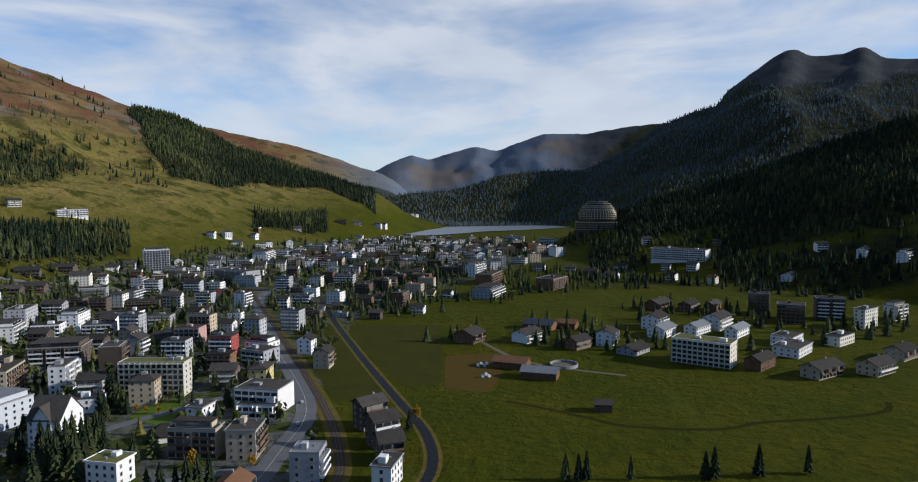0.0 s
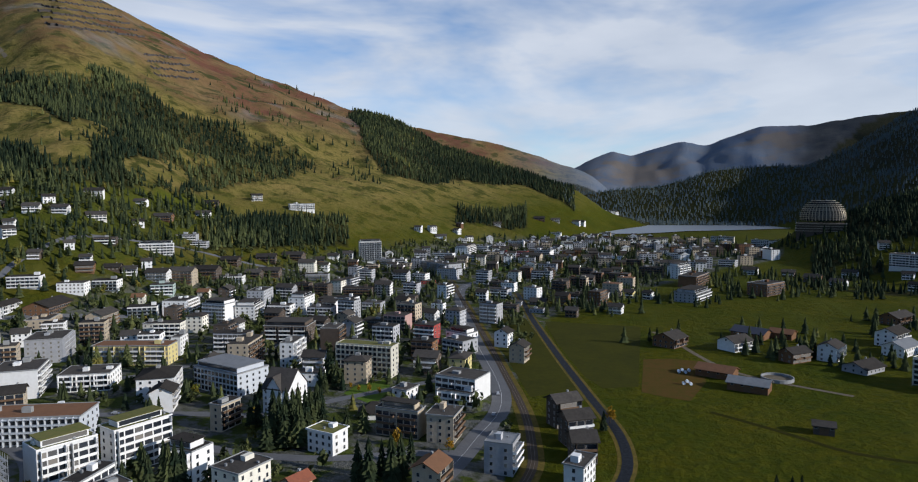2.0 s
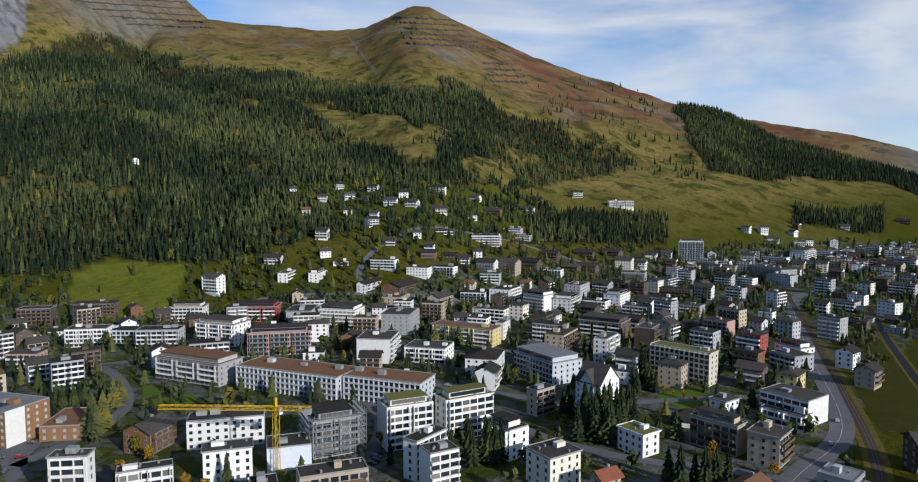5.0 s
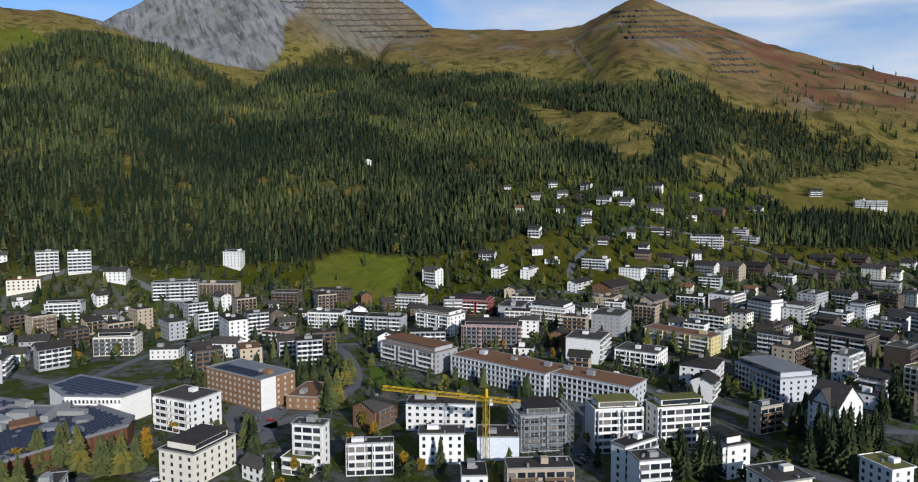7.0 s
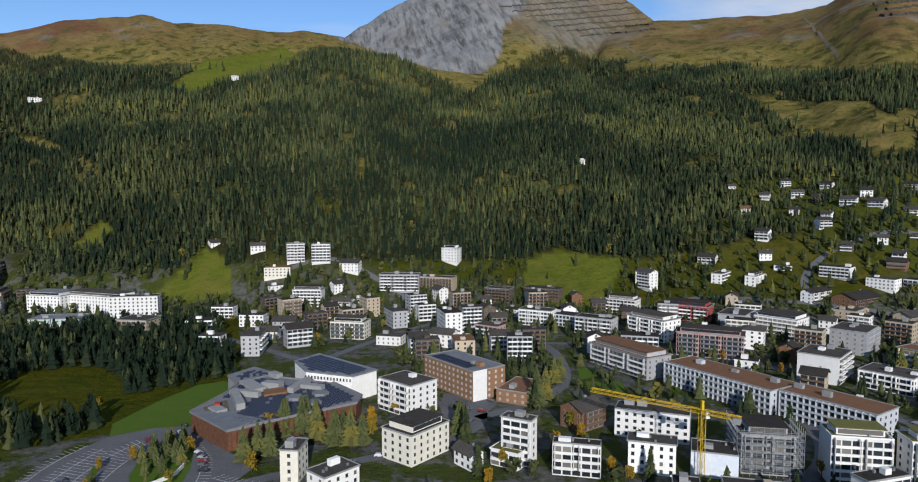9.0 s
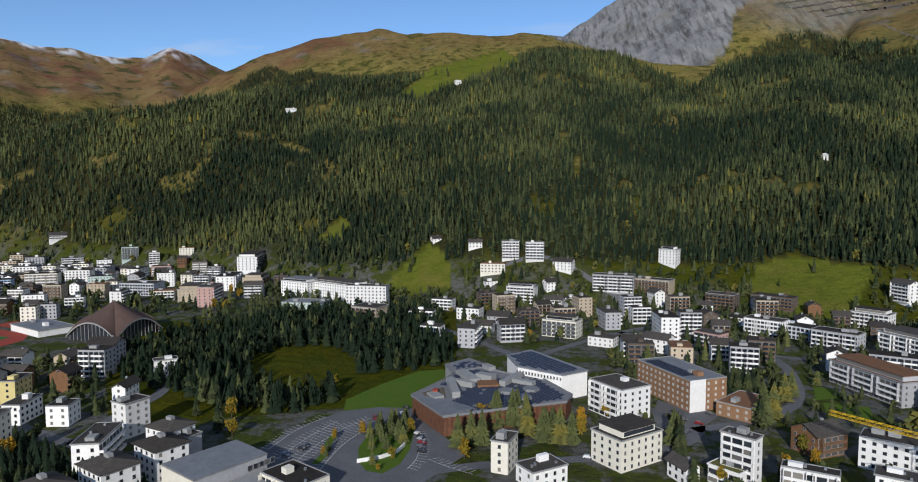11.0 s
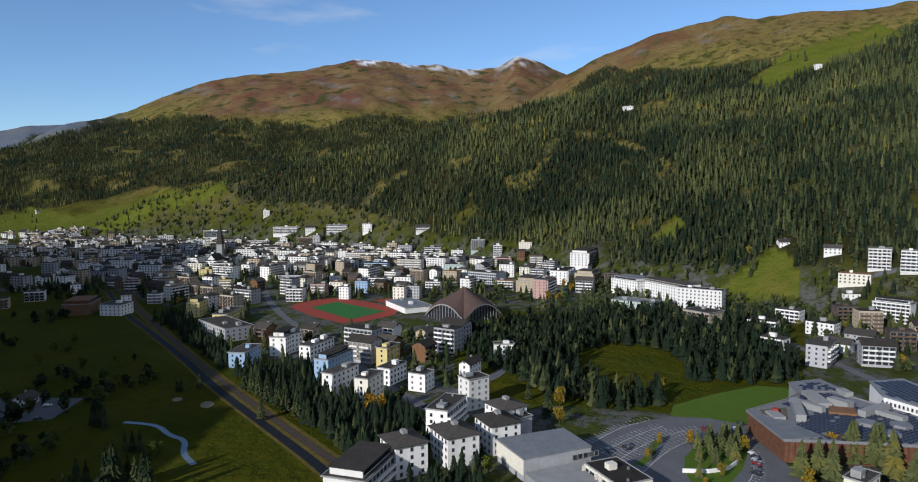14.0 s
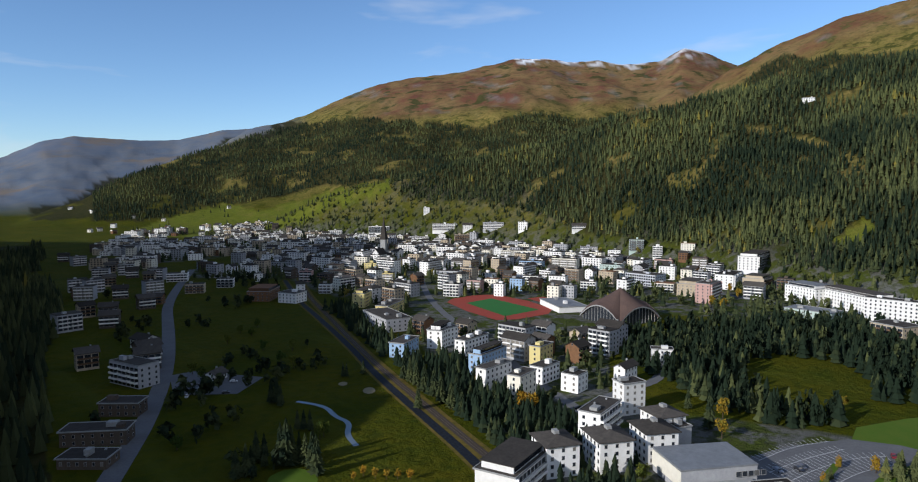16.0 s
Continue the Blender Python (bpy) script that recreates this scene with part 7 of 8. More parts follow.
    x, y = place(b, r)
    if float(ground_height(x, y)) < 45:
        far_spots.append((x, y, float(ground_height(x, y)), b + rnd.uniform(-40, 40), CHALETS[rnd.randrange(4)]))


def far_houses(name, label, spots):
    """Many distant houses as one mesh: walls, roofs with eaves, and rows of windows."""
    verts, faces, mats = [], [], []
    keys = ["w", "c", "t", "g", "b", "y", "d"]
    for x, y, z, turn, (w, d, n, roof, wall, top, style) in spots:
        h = n * 3.0 + 1.2
        c, s = math.cos(math.radians(turn)), math.sin(math.radians(turn))
        panes = []
        items = [((-w / 2, -d / 2, -3, w / 2, d / 2, h), keys.index(wall) if wall in keys else 0)]
        if roof == "F":
            items.append(((-w / 2 - 0.3, -d / 2 - 0.3, h, w / 2 + 0.3, d / 2 + 0.3, h + 0.5), 7))
            items.append(((-1.8, -1.5, h + 0.5, 1.8, 1.5, h + 2.4), 0))
        for lvl in range(n):
            for k in range(int(w / 4)):
                px = (k + 0.5) * w / int(w / 4) - w / 2
                panes.append([(px - 0.95, -d / 2 - 0.06, lvl * 3 + 1.3), (px + 0.95, -d / 2 - 0.06, lvl * 3 + 1.3), (px + 0.95, -d / 2 - 0.06, lvl * 3 + 2.9), (px - 0.95, -d / 2 - 0.06, lvl * 3 + 2.9)])
            for k in range(2):
                py = (k - 0.5) * d / 2
                for side in (-1, 1):
                    px = side * (w / 2 + 0.06)
                    panes.append([(px, py - 0.7 * side, lvl * 3 + 1.3), (px, py + 0.7 * side, lvl * 3 + 1.3), (px, py + 0.7 * side, lvl * 3 + 2.9), (px, py - 0.7 * side, lvl * 3 + 2.9)])
            if style == "B" and lvl:
                items.append(((-w / 2, -d / 2 - 1.3, lvl * 3 + 0.2, w / 2, -d / 2 - 0.07, lvl * 3 + 1.2), keys.index(wall) if wall in keys else 0))
        v, f = box_arrays([it[0] for it in items])
        mi = [it[1] for it in items for _ in range(6)]
        for pane in panes:
            f.append(tuple(range(len(v), len(v) + 4)))
            v += pane
            mi.append(8)
        if roof != "F":
            s0, rise, o = len(v), 0.34 * d / 2 + 0.9, 0.9
            X, Y = w / 2 + o, d / 2 + o
            v += [(-X, -Y, h - 0.3), (X, -Y, h - 0.3), (X, Y, h - 0.3), (-X, Y, h - 0.3), (-X, 0, h + rise), (X, 0, h + rise)]
            f += [(s0, s0 + 1, s0 + 5, s0 + 4), (s0 + 2, s0 + 3, s0 + 4, s0 + 5), (s0 + 3, s0, s0 + 4, s0 + 4), (s0 + 1, s0 + 2, s0 + 5, s0 + 5)]
            f = [tuple(q) for q in f]
            mi += [7, 7, 0, 0]
        start = len(verts)
        verts += [(x + vx * c - vy * s, y + vx * s + vy * c, z + vz) for vx, vy, vz in v]
        faces += [tuple(dict.fromkeys(start + q for q in face)) for face in f]
        mats += mi
    me = bpy.data.meshes.new(name)
    me.from_pydata(verts, [], faces)
    for k in keys:
        me.materials.append(WALLS[k])
    me.materials.append(ROOFS["k"])
    me.materials.append(GLASS)
    me.polygons.foreach_set("material_index", np.array(mats, np.int32))
    me.update()
    return tagged(new(name, me), label, "houses", kind="stuff")


far_houses("distant_houses", "far crowded white and cream houses of the town", far_spots)


# ---- buildings of a shape of their own ----
def prism(name, outline, z0, z1, material):
    """An upright block over a plan outline."""
    n = len(outline)
    area = sum(a[0] * b[1] - b[0] * a[1] for a, b in zip(outline, outline[1:] + outline[:1]))
    o = outline if area > 0 else outline[::-1]
    v = [(x, y, z0) for x, y in o] + [(x, y, z1) for x, y in o]
    f = [tuple(range(n))[::-1], tuple(range(n, 2 * n))] + [(k, (k + 1) % n, n + (k + 1) % n, n + k) for k in range(n)]
    return poly_mesh(name, v, f, material)


def inside(x, y, outline):
    hit = False
    for (ax, ay), (bx, by) in zip(outline, outline[1:] + outline[:1]):
        if (ay > y) != (by > y) and x < (bx - ax) * (y - ay) / (by - ay) + ax:
            hit = not hit
    return hit


def shrink(outline, by):
    cx, cy = sum(p[0] for p in outline) / len(outline), sum(p[1] for p in outline) / len(outline)
    return [(cx + (x - cx) * by, cy + (y - cy) * by) for x, y in outline]


def solar_rows(name, outline, z, turn, parent, keep=1.0, seed=1):
    """Rows of tilted dark panels filling an outline."""
    a = math.radians(turn)
    ux, uy = math.cos(a), math.sin(a)
    cx, cy = sum(p[0] for p in outline) / len(outline), sum(p[1] for p in outline) / len(outline)
    r = random.Random(seed)
    v, f = [], []
    for i in range(-45, 46):
        for j in range(-30, 31):
            if r.random() > keep:
                continue
            px, py = cx + ux * i * 2.0 - uy * j * 2.9, cy + uy * i * 2.0 + ux * j * 2.9
            if not all(inside(px + sx, py + sy, outline) for sx in (-1, 1) for sy in (-1, 1)):
                continue
            s = len(v)
            for dx, dy, dz in ((-0.8, -0.8, 0.1), (0.8, -0.8, 0.1), (0.8, 0.8, 0.45), (-0.8, 0.8, 0.45)):
                v.append((px + ux * dx - uy * dy, py + uy * dx + ux * dy, z + dz))
            for k in range(4):
                v.append((v[s + k][0], v[s + k][1], v[s + k][2] - 0.08))
            f += [(s, s + 1, s + 2, s + 3), (s, s + 4, s + 5, s + 1), (s + 2, s + 6, s + 7, s + 3), (s + 1, s + 5, s + 6, s + 2), (s + 3, s + 7, s + 4, s)]
    if v:
        part(name, poly_mesh(name, v, f, SOLAR), parent, kind="stuff")


# conference centre
cc = tagged(new("conference_centre", None), "low conference centre with red-brown cladding and solar roofs", "building", "buildings of the town")
CC_ROOF = surface("grey_roof_sheet", (0.21, 0.21, 0.215), (0.15, 0.15, 0.155), 0.8, 3, 0.8)
MAIN = [(-318, -62), (-289, -42), (-303, -15), (-316, 13), (-327, 16), (-357, 0), (-361, -15), (-372, -33), (-361, -46), (-345, -50)]
WING = [(-385, -19), (-400, -5), (-357, 26), (-346, 12), (-361, -12)]
LEFT = [(-384, -55), (-400, -42), (-379, -25), (-362, -18), (-356, -30), (-361, -46)]
part("wall", prism("wall", shrink(MAIN, 0.985), 0, 8.6, RUST), cc, label="red-brown vertical cladding")
part("roof", prism("roof", MAIN, 8.6, 9.2, CC_ROOF), cc)
part("wall", prism("wall", shrink(WING, 0.97), 0, 13.2, WALLS["w"]), cc, label="white rendered wall")
part("roof", prism("roof", WING, 13.2, 13.8, ROOFS["m"]), cc)
part("wall", prism("wall", shrink(LEFT, 0.97), 0, 7.2, CONCRETE), cc)
part("roof", prism("roof", LEFT, 7.2, 7.7, CC_ROOF), cc)
solar_rows("solar_array", shrink([(-303, -44), (-293, -36), (-305, -10), (-318, 12), (-327, 14), (-355, 0), (-359, -14), (-352, -24), (-335, -38)], 0.97), 9.2, 62, cc, 0.97, 2)
solar_rows("solar_array", shrink([(-330, -54), (-346, -49), (-361, -45), (-370, -34), (-362, -22), (-345, -34)], 0.97), 9.2, 62, cc, 0.96, 3)
solar_rows("solar_array", shrink(LEFT, 0.8), 7.7, 62, cc, 0.7, 6)
solar_rows("solar_array", shrink(WING, 0.92), 13.8, 35, cc, 1.0, 4)
for k, (hx, hy) in enumerate(((-327.5, -16), (-332, -4), (-318, -7.5))):
    hexa = [(hx + 4.2 * math.cos(q * math.pi / 3 + 0.4), hy + 4.2 * math.sin(q * math.pi / 3 + 0.4)) for q in range(6)]
    part("skylight", prism("skylight", hexa, 9.2, 10.8, ROOFS["m"]), cc, label="grey hexagonal skylight")
for x0, y0, lx, ly, zz, ang in ((-328, -42.5, 24, 4, 12.2, 14), (-347, -14.5, 20, 3.5, 12.0, 155), (-352, -38, 20, 6, 11.2, 28), (-338, -40, 16, 3, 12.0, 62), (-350, -28, 10, 5, 12.2, 62), (-343, -8, 12, 4, 11.6, 62), (-318, -50, 9, 5, 10.4, 35), (-370, -28, 8, 4, 11.5, 35)):
    m = pose(x0, y0, 0, 0, 0, ang)
    part("roof_house", box_mesh("roof_house", [(-lx / 2, -ly / 2, 9.1, lx / 2, ly / 2, zz)], CC_ROOF if ly < 2 or lx < 2 else CONCRETE), cc, m)
part("roof_ramp", prism("roof_ramp", [(-316.5, -61.5), (-289, -42.6), (-301, -29), (-313, -44)], 9.21, 9.6, ROOFS["m"]), cc, label="smooth grey sheet-metal roof slope")
part("roof_court", prism("roof_court", [(-323, -57.5), (-333, -48), (-315.5, -44.5), (-317.5, -55)], 9.21, 9.35, GRAVEL), cc, label="gravelled roof court")
part("court_kiosk", box_mesh("court_kiosk", [(-324.5, -52, 9.3, -321.5, -49.5, 11.2)], TARTAN), cc, label="red box in the roof court")
part("light_well", prism("light_well", [(-334, -31), (-337, -20), (-346, -22), (-343, -32)], 9.3, 10.4, WALLS["b"]), cc, label="timber-lined light well")
for (ax, ay), (bx, by) in zip(MAIN, MAIN[1:] + MAIN[:1]):
    part("roof_edge", box_mesh("roof_edge", [(0, -0.25, 8.9, math.hypot(bx - ax, by - ay), 0.25, 9.9)], CC_ROOF), cc, pose(ax, ay, 0, 0, 0, math.degrees(math.atan2(by - ay, bx - ax))))
for k in range(15):
    t = (k + 0.5) / 15
    wx, wy = -360.3 + (-346.8 + 360.3) * t, -12.4 + (12 + 12.4) * t
    part("window", window_mesh(0.9, 1.5), cc, pose(wx + 0.55, wy - 0.3, 10.6, 0, 0, 61))
for k in range(26):
    t = (k + 0.5) / 26
    wx, wy = -289.6 + (-315.6 + 289.6) * t, -41.5 + 54.0 * t
    part("cladding_rib", box_mesh("cladding_rib", [(-0.12, -0.25, 0, 0.12, 0.25, 8.5)], RUST), cc, pose(wx, wy, 0, 0, 0, 116))
FOOTPRINTS.append((-335, -22, 1.1, 62, 70))

# white retaining wall of the green island
WHITE_CURVE = [(-257, -72.5), (-259.5, -68), (-262, -64), (-266, -60.5), (-270, -58.2), (-277, -57)]
ret = tagged(new("retaining_wall", None), "low curved white concrete wall on the planted island", "wall")
for (ax, ay), (bx, by) in zip(WHITE_CURVE, WHITE_CURVE[1:]):
    a = math.degrees(math.atan2(by - ay, bx - ax))
    part("wall_panel", box_mesh("wall_panel", [(0, -0.2, 0, math.hypot(bx - ax, by - ay), 0.2, 1.6)], WALLS["w"]), ret, pose(ax, ay, 0.1, 0, 0, a))

# gymnasium with a broad flat grey roof
gym = tagged(new("gymnasium", None), "low pale gymnasium with a broad flat grey roof", "building", "buildings of the town")
GYM = [(-227, -138), (-215, -119), (-241, -103), (-253, -121)]
part("wall", prism("wall", shrink(GYM, 0.985), 0, 8.6, WALLS["g"]), gym)
part("wall", prism("wall", [(-226.6, -137.8), (-215.2, -119.2), (-215.6, -118.9), (-227.0, -137.4)], 2.5, 8.4, WALLS["c"]), gym, label="pale timber cladding")
part("roof", prism("roof", GYM, 8.6, 9.2, ROOFS["m"]), gym)
part("annex", prism("annex", [(-214, -118), (-203, -101), (-222, -90), (-238, -104)], 0, 4.4, CONCRETE), gym)
for k in range(5):
    part("window", window_mesh(2.0, 2.0), gym, pose(-234 - k * 2.2, -107 - k * -1.3, 5.0, 0, 0, 149))
FOOTPRINTS.append((-233, -120, 0.6, 44, 36))

# ice arena: a great brown tent of a roof over an arched glass front
arena = tagged(new("ice_arena", None), "ice arena with a huge brown tent roof and arched glass front", "arena", "buildings of the town")
arena.matrix_basis = pose(-468, -317, 0, 0, 0, -11)
ARENA_ROOF = surface("arena_roofing", (0.105, 0.068, 0.055), (0.075, 0.052, 0.044), 0.8, 6, 0.8)
HALF, PEAK = 23.0, 27.0


def arch_height(u):
    return 3.0 + 11.5 * (1 - u * u)


for side in range(4):
    turn = pose(0, 0, 0, 0, 0, 90 * side)
    v, f = [], []
    rows, cols = 6, 14
    for i in range(rows + 1):
        for j in range(cols + 1):
            u, s = -1 + 2 * j / cols, i / rows
            v.append((HALF * u * (1 - s), -HALF * (1 - s), arch_height(u) + (PEAK - arch_height(u)) * s ** 1.25))
    n0 = len(v)
    v += [(x, y, z - 0.7) for x, y, z in v]
    for i in range(rows):
        for j in range(cols):
            q = i * (cols + 1) + j
            f.append((q, q + 1, q + cols + 2, q + cols + 1))
            f.append((n0 + q, n0 + q + cols + 1, n0 + q + cols + 2, n0 + q + 1))
    f += [(j, n0 + j, n0 + j + 1, j + 1) for j in range(cols)]
    part("roof", poly_mesh("roof", v, f, ARENA_ROOF), arena, turn)
    front = [((HALF - 2) * (-1 + 2 * k / 12), -HALF + 2.0, 0.0) for k in range(13)] + [((HALF - 2) * (1 - 2 * k / 12), -HALF + 2.0, arch_height(1 - 2 * k / 12) + 0.6) for k in range(13)]
    part("glass_front", poly_mesh("glass_front", front, [tuple(range(26))], GLASS), arena, turn)
    for k in range(0, 13):
        u = -1 + 2 * k / 12
        part("mullion", box_mesh("mullion", [((HALF - 2) * u - 0.13, -HALF + 1.7, 0, (HALF - 2) * u + 0.13, -HALF + 1.95, arch_height(u) + 0.5)], FRAME), arena, turn)
    rim = [(HALF * (-1 + 2 * j / 20), -HALF - dy, arch_height(-1 + 2 * j / 20) - dz) for dy, dz in ((0.15, 0.0), (0.15, 1.1), (-0.3, 1.1)) for j in range(21)]
    part("arch_edge", poly_mesh("arch_edge", rim, [(21 * k + j, 21 * k + 21 + j, 21 * k + 22 + j, 21 * k + j + 1) for k in range(2) for j in range(20)], CONCRETE), arena, turn)
FOOTPRINTS.append((-468, -317, -0.19, 52, 52))
house(-477, -384, 0, 62, 46, 26, 1, 5.0, "F", "w", "m", "P", False, "sports_hall", "long low sports hall with a pale curved metal roof")

# rounded hotel like a golden egg above the eastern slope
ex, ey = place(-11.6, 1265)
ez = float(ground_height(ex, ey)) + 17
egg = tagged(new("egg_hotel", None), "egg-shaped hotel with a bronze lattice shell above the dark slope", "hotel", "buildings of the town")
egg.matrix_basis = pose(ex, ey, ez, 0, 0, -12)
BRONZE = surface("bronze_shell", (0.36, 0.31, 0.22), (0.28, 0.24, 0.18), 0.45, 5, 0.6, metal=0.4)
for lvl in range(10):
    z0 = lvl * 3.3
    s = math.sqrt(max(0.03, 1 - ((z0 - 6) / 28) ** 2))
    ring = [(34 * s * math.cos(q * math.pi / 20), 17 * s * math.sin(q * math.pi / 20)) for q in range(40)]
    part("storey", prism("storey", shrink(ring, 0.95), z0, z0 + 2.5, GLASS), egg)
    part("balcony_band", prism("balcony_band", ring, z0 + 2.5, z0 + 3.3, BRONZE), egg)
for q in range(40):
    pts, tri = [], []
    a = q * math.pi / 20
    for lvl in range(11):
        z0 = lvl * 3.3
        s = math.sqrt(max(0.03, 1 - ((z0 - 6) / 28) ** 2)) * 1.01
        for da in (-0.02, 0.02):
            pts.append((34 * s * math.cos(a + da), 17 * s * math.sin(a + da), z0))
    tri = [(2 * k, 2 * k + 1, 2 * k + 3, 2 * k + 2) for k in range(10)]
    part("shell_rib", poly_mesh("shell_rib", pts, tri, BRONZE), egg)
part("podium", box_mesh("podium", [(-38, -22, -40, 34, 16, -4)], WALLS["d"]), egg, label="dark timber and glass podium")
for lvl in range(4):
    part("terrace", box_mesh("terrace", [(-39.5, -24, -5 - 4 * lvl, 35, 17, -4.2 - 4 * lvl)], BRONZE), egg)

# tower crane
crane = tagged(new("tower_crane", None), "yellow lattice tower crane on the building site", "crane")
crane.matrix_basis = pose(-226, 137.5, 0)


def lattice(length, size):
    """A square lattice girder along +x."""
    h = size / 2
    it = [(0, sy * h - 0.09, sz * h - 0.09, length, sy * h + 0.09, sz * h + 0.09) for sy in (-1, 1) for sz in (-1, 1)]
    v, f = box_arrays(it)
    n = int(length / size)
    for k in range(n):
        x0, x1 = k * length / n, (k + 1) * length / n
        for (ya, za), (yb, zb) in (((-h, -h), (-h, h)), ((h, -h), (h, h)), ((-h, -h), (h, -h)), ((-h, h), (h, h))):
            s = len(v)
            if k % 2:
                ya, za, yb, zb = yb, zb, ya, za
            for dx in (-0.07, 0.07):
                v += [(x0 + dx, ya, za - 0.07), (x0 + dx, ya, za + 0.07), (x1 + dx, yb, zb + 0.07), (x1 + dx, yb, zb - 0.07)]
            f += [(s, s + 1, s + 2, s + 3), (s + 7, s + 6, s + 5, s + 4), (s, s + 3, s + 7, s + 4), (s + 1, s + 5, s + 6, s + 2)]
    return poly_mesh("girder", v, f, YELLOW)


part("mast", lattice(27, 1.9), crane, pose(0, 0, 0, 0, -90, 0))
part("jib", lattice(46, 1.5), crane, pose(0, 0, 26.4, 0, 0, 221))
part("counter_jib", lattice(14, 1.5), crane, pose(0, 0, 26.4, 0, 0, 41))
part("cab", box_mesh("cab", [(-1.0, 1.0, 23.7, 1.0, 2.6, 26.0)], WALLS["w"]), crane)
part("counterweight", box_mesh("counterweight", [(-1.2, -1.0, -2.0, 1.2, 1.0, 0.2)], CONCRETE), crane, pose(9.5, 8.3, 26.2, 0, 0, 41))
part("apex", box_mesh("apex", [(-0.5, -0.5, 27, 0.5, 0.5, 30.5)], YELLOW), crane)

# scaffolding round the unfinished block
sc = tagged(new("scaffolding", None), "galvanised steel scaffolding with plank decks round a building", "scaffolding")
sc.matrix_basis = pose(-232, 168, 0, 0, 0, 68)
for s in range(7):
    z0 = 1.9 + s * 2.5
    part("deck", box_mesh("deck", [(-12, -10.6, z0, 12, -9.7, z0 + 0.12), (-12, -10.7, z0 + 0.9, 12, -10.62, z0 + 1.0), (-12.2, -10.6, z0, -11.3, 9.6, z0 + 0.12), (11.3, -10.6, z0, 12.2, 9.6, z0 + 0.12)], STEEL), sc)
for k in range(11):
    px = -12 + 2.4 * k
    part("pole", box_mesh("pole", [(px - 0.07, -10.7, 0, px + 0.07, -10.56, 19)], STEEL), sc)
    if k < 9:
        for side in (-12.2, 12.2):
            part("pole", box_mesh("pole", [(side - 0.07, -10 + 2.4 * k, 0, side + 0.07, -9.86 + 2.4 * k, 19)], STEEL), sc)

# church with a tall spire, far in the town
sx, sy = place(144.0, 1000)
church = tagged(new("church", None), "grey church with a tall pointed stone spire", "church", "buildings of the town")
church.matrix_basis = pose(sx, sy, float(ground_height(sx, sy)), 0, 0, 30)
part("tower", box_mesh("tower", [(-4, -4, -2, 4, 4, 32)], CONCRETE), church)
part("spire", poly_mesh("spire", [(-4.4, -4.4, 32), (4.4, -4.4, 32), (4.4, 4.4, 32), (-4.4, 4.4, 32), (0, 0, 66)], [(0, 1, 4), (1, 2, 4), (2, 3, 4), (3, 0, 4), (3, 2, 1, 0)], ROOFS["k"]), church)
v, q, e5 = gable_arrays(26, 13, 12, 8)
part("nave", poly_mesh("nave", v, q + e5, WALLS["w"]), church, pose(17, 0, 0))
part("roof", slope_roof(26, 13, 12, 8, 0.6, ROOFS["k"]), church, pose(17, 0, 0))

# farm in the meadow
def barn(x, y, turn, w, d, h, wall, top, label):
    b = tagged(new("barn", None), label, "barn", "farm buildings")
    b.matrix_basis = pose(x, y, 0, 0, 0, turn)
    v, q, e5 = gable_arrays(w, d, h, 0.2 * d, 0)
    part("wall", poly_mesh("wall", v, q + e5, wall), b)
    part("roof", slope_roof(w, d, h, 0.2 * d, 0.9, top), b)
    part("door", box_mesh("door", [(-1.8, -d / 2 - 0.08, 0, 1.8, -d / 2 + 0.05, min(3.2, h - 0.4))], RAILINGS["b"]), b)
    for k in range(4):
        px = -w / 2 + (k + 0.5) * w / 4
        if abs(px) > 2.6:
            part("window", window_mesh(1.4, 0.9), b, pose(px, -d / 2, h - 1.4))
    FOOTPRINTS.append((x, y, math.radians(turn), w, d))
    return b


barn(33, 424, -22, 21, 13, 4.2, WALLS["b"], ROOFS["n"], "long brown timber barn with a rust-brown roof")
barn(48, 398, -18, 21, 12, 4.5, WALLS["b"], ROOFS["m"], "timber barn with a pale grey metal roof")
barn(66, 545, -30, 24, 16, 4.5, WALLS["b"], SOLAR, "timber hall with a blue solar roof")
barn(88, 548, -25, 16, 12, 4.5, WALLS["b"], ROOFS["n"], "brown timber barn beside the solar hall")
barn(72, 335, -8, 8.4, 7, 4.2, WALLS["d"], ROOFS["k"], "small dark timber hay hut alone in the meadow")
tank = tagged(new("manure_tank", None), "round open concrete tank beside the barn", "tank", "farm buildings")
tx, ty = 66, 424
ringo = [(tx + 9 * math.cos(q * math.pi / 12), ty + 9 * math.sin(q * math.pi / 12)) for q in range(24)]
part("wall", poly_mesh("wall", [(x, y, z) for z in (0, 2.0) for x, y in ringo] + [(tx + (x - tx) * 0.94, ty + (y - ty) * 0.94, z) for z in (2.0, 0.6) for x, y in ringo], [(a, (a + 1) % 24, 24 + (a + 1) % 24, 24 + a) for a in range(24)] + [(24 + a, 24 + (a + 1) % 24, 48 + (a + 1) % 24, 48 + a) for a in range(24)] + [(48 + a, 48 + (a + 1) % 24, 72 + (a + 1) % 24, 72 + a) for a in range(24)], CONCRETE), tank)
part("floor", poly_mesh("floor", [(tx + (x - tx) * 0.94, ty + (y - ty) * 0.94, 0.6) for x, y in ringo], [tuple(range(24))], GRAVEL), tank)
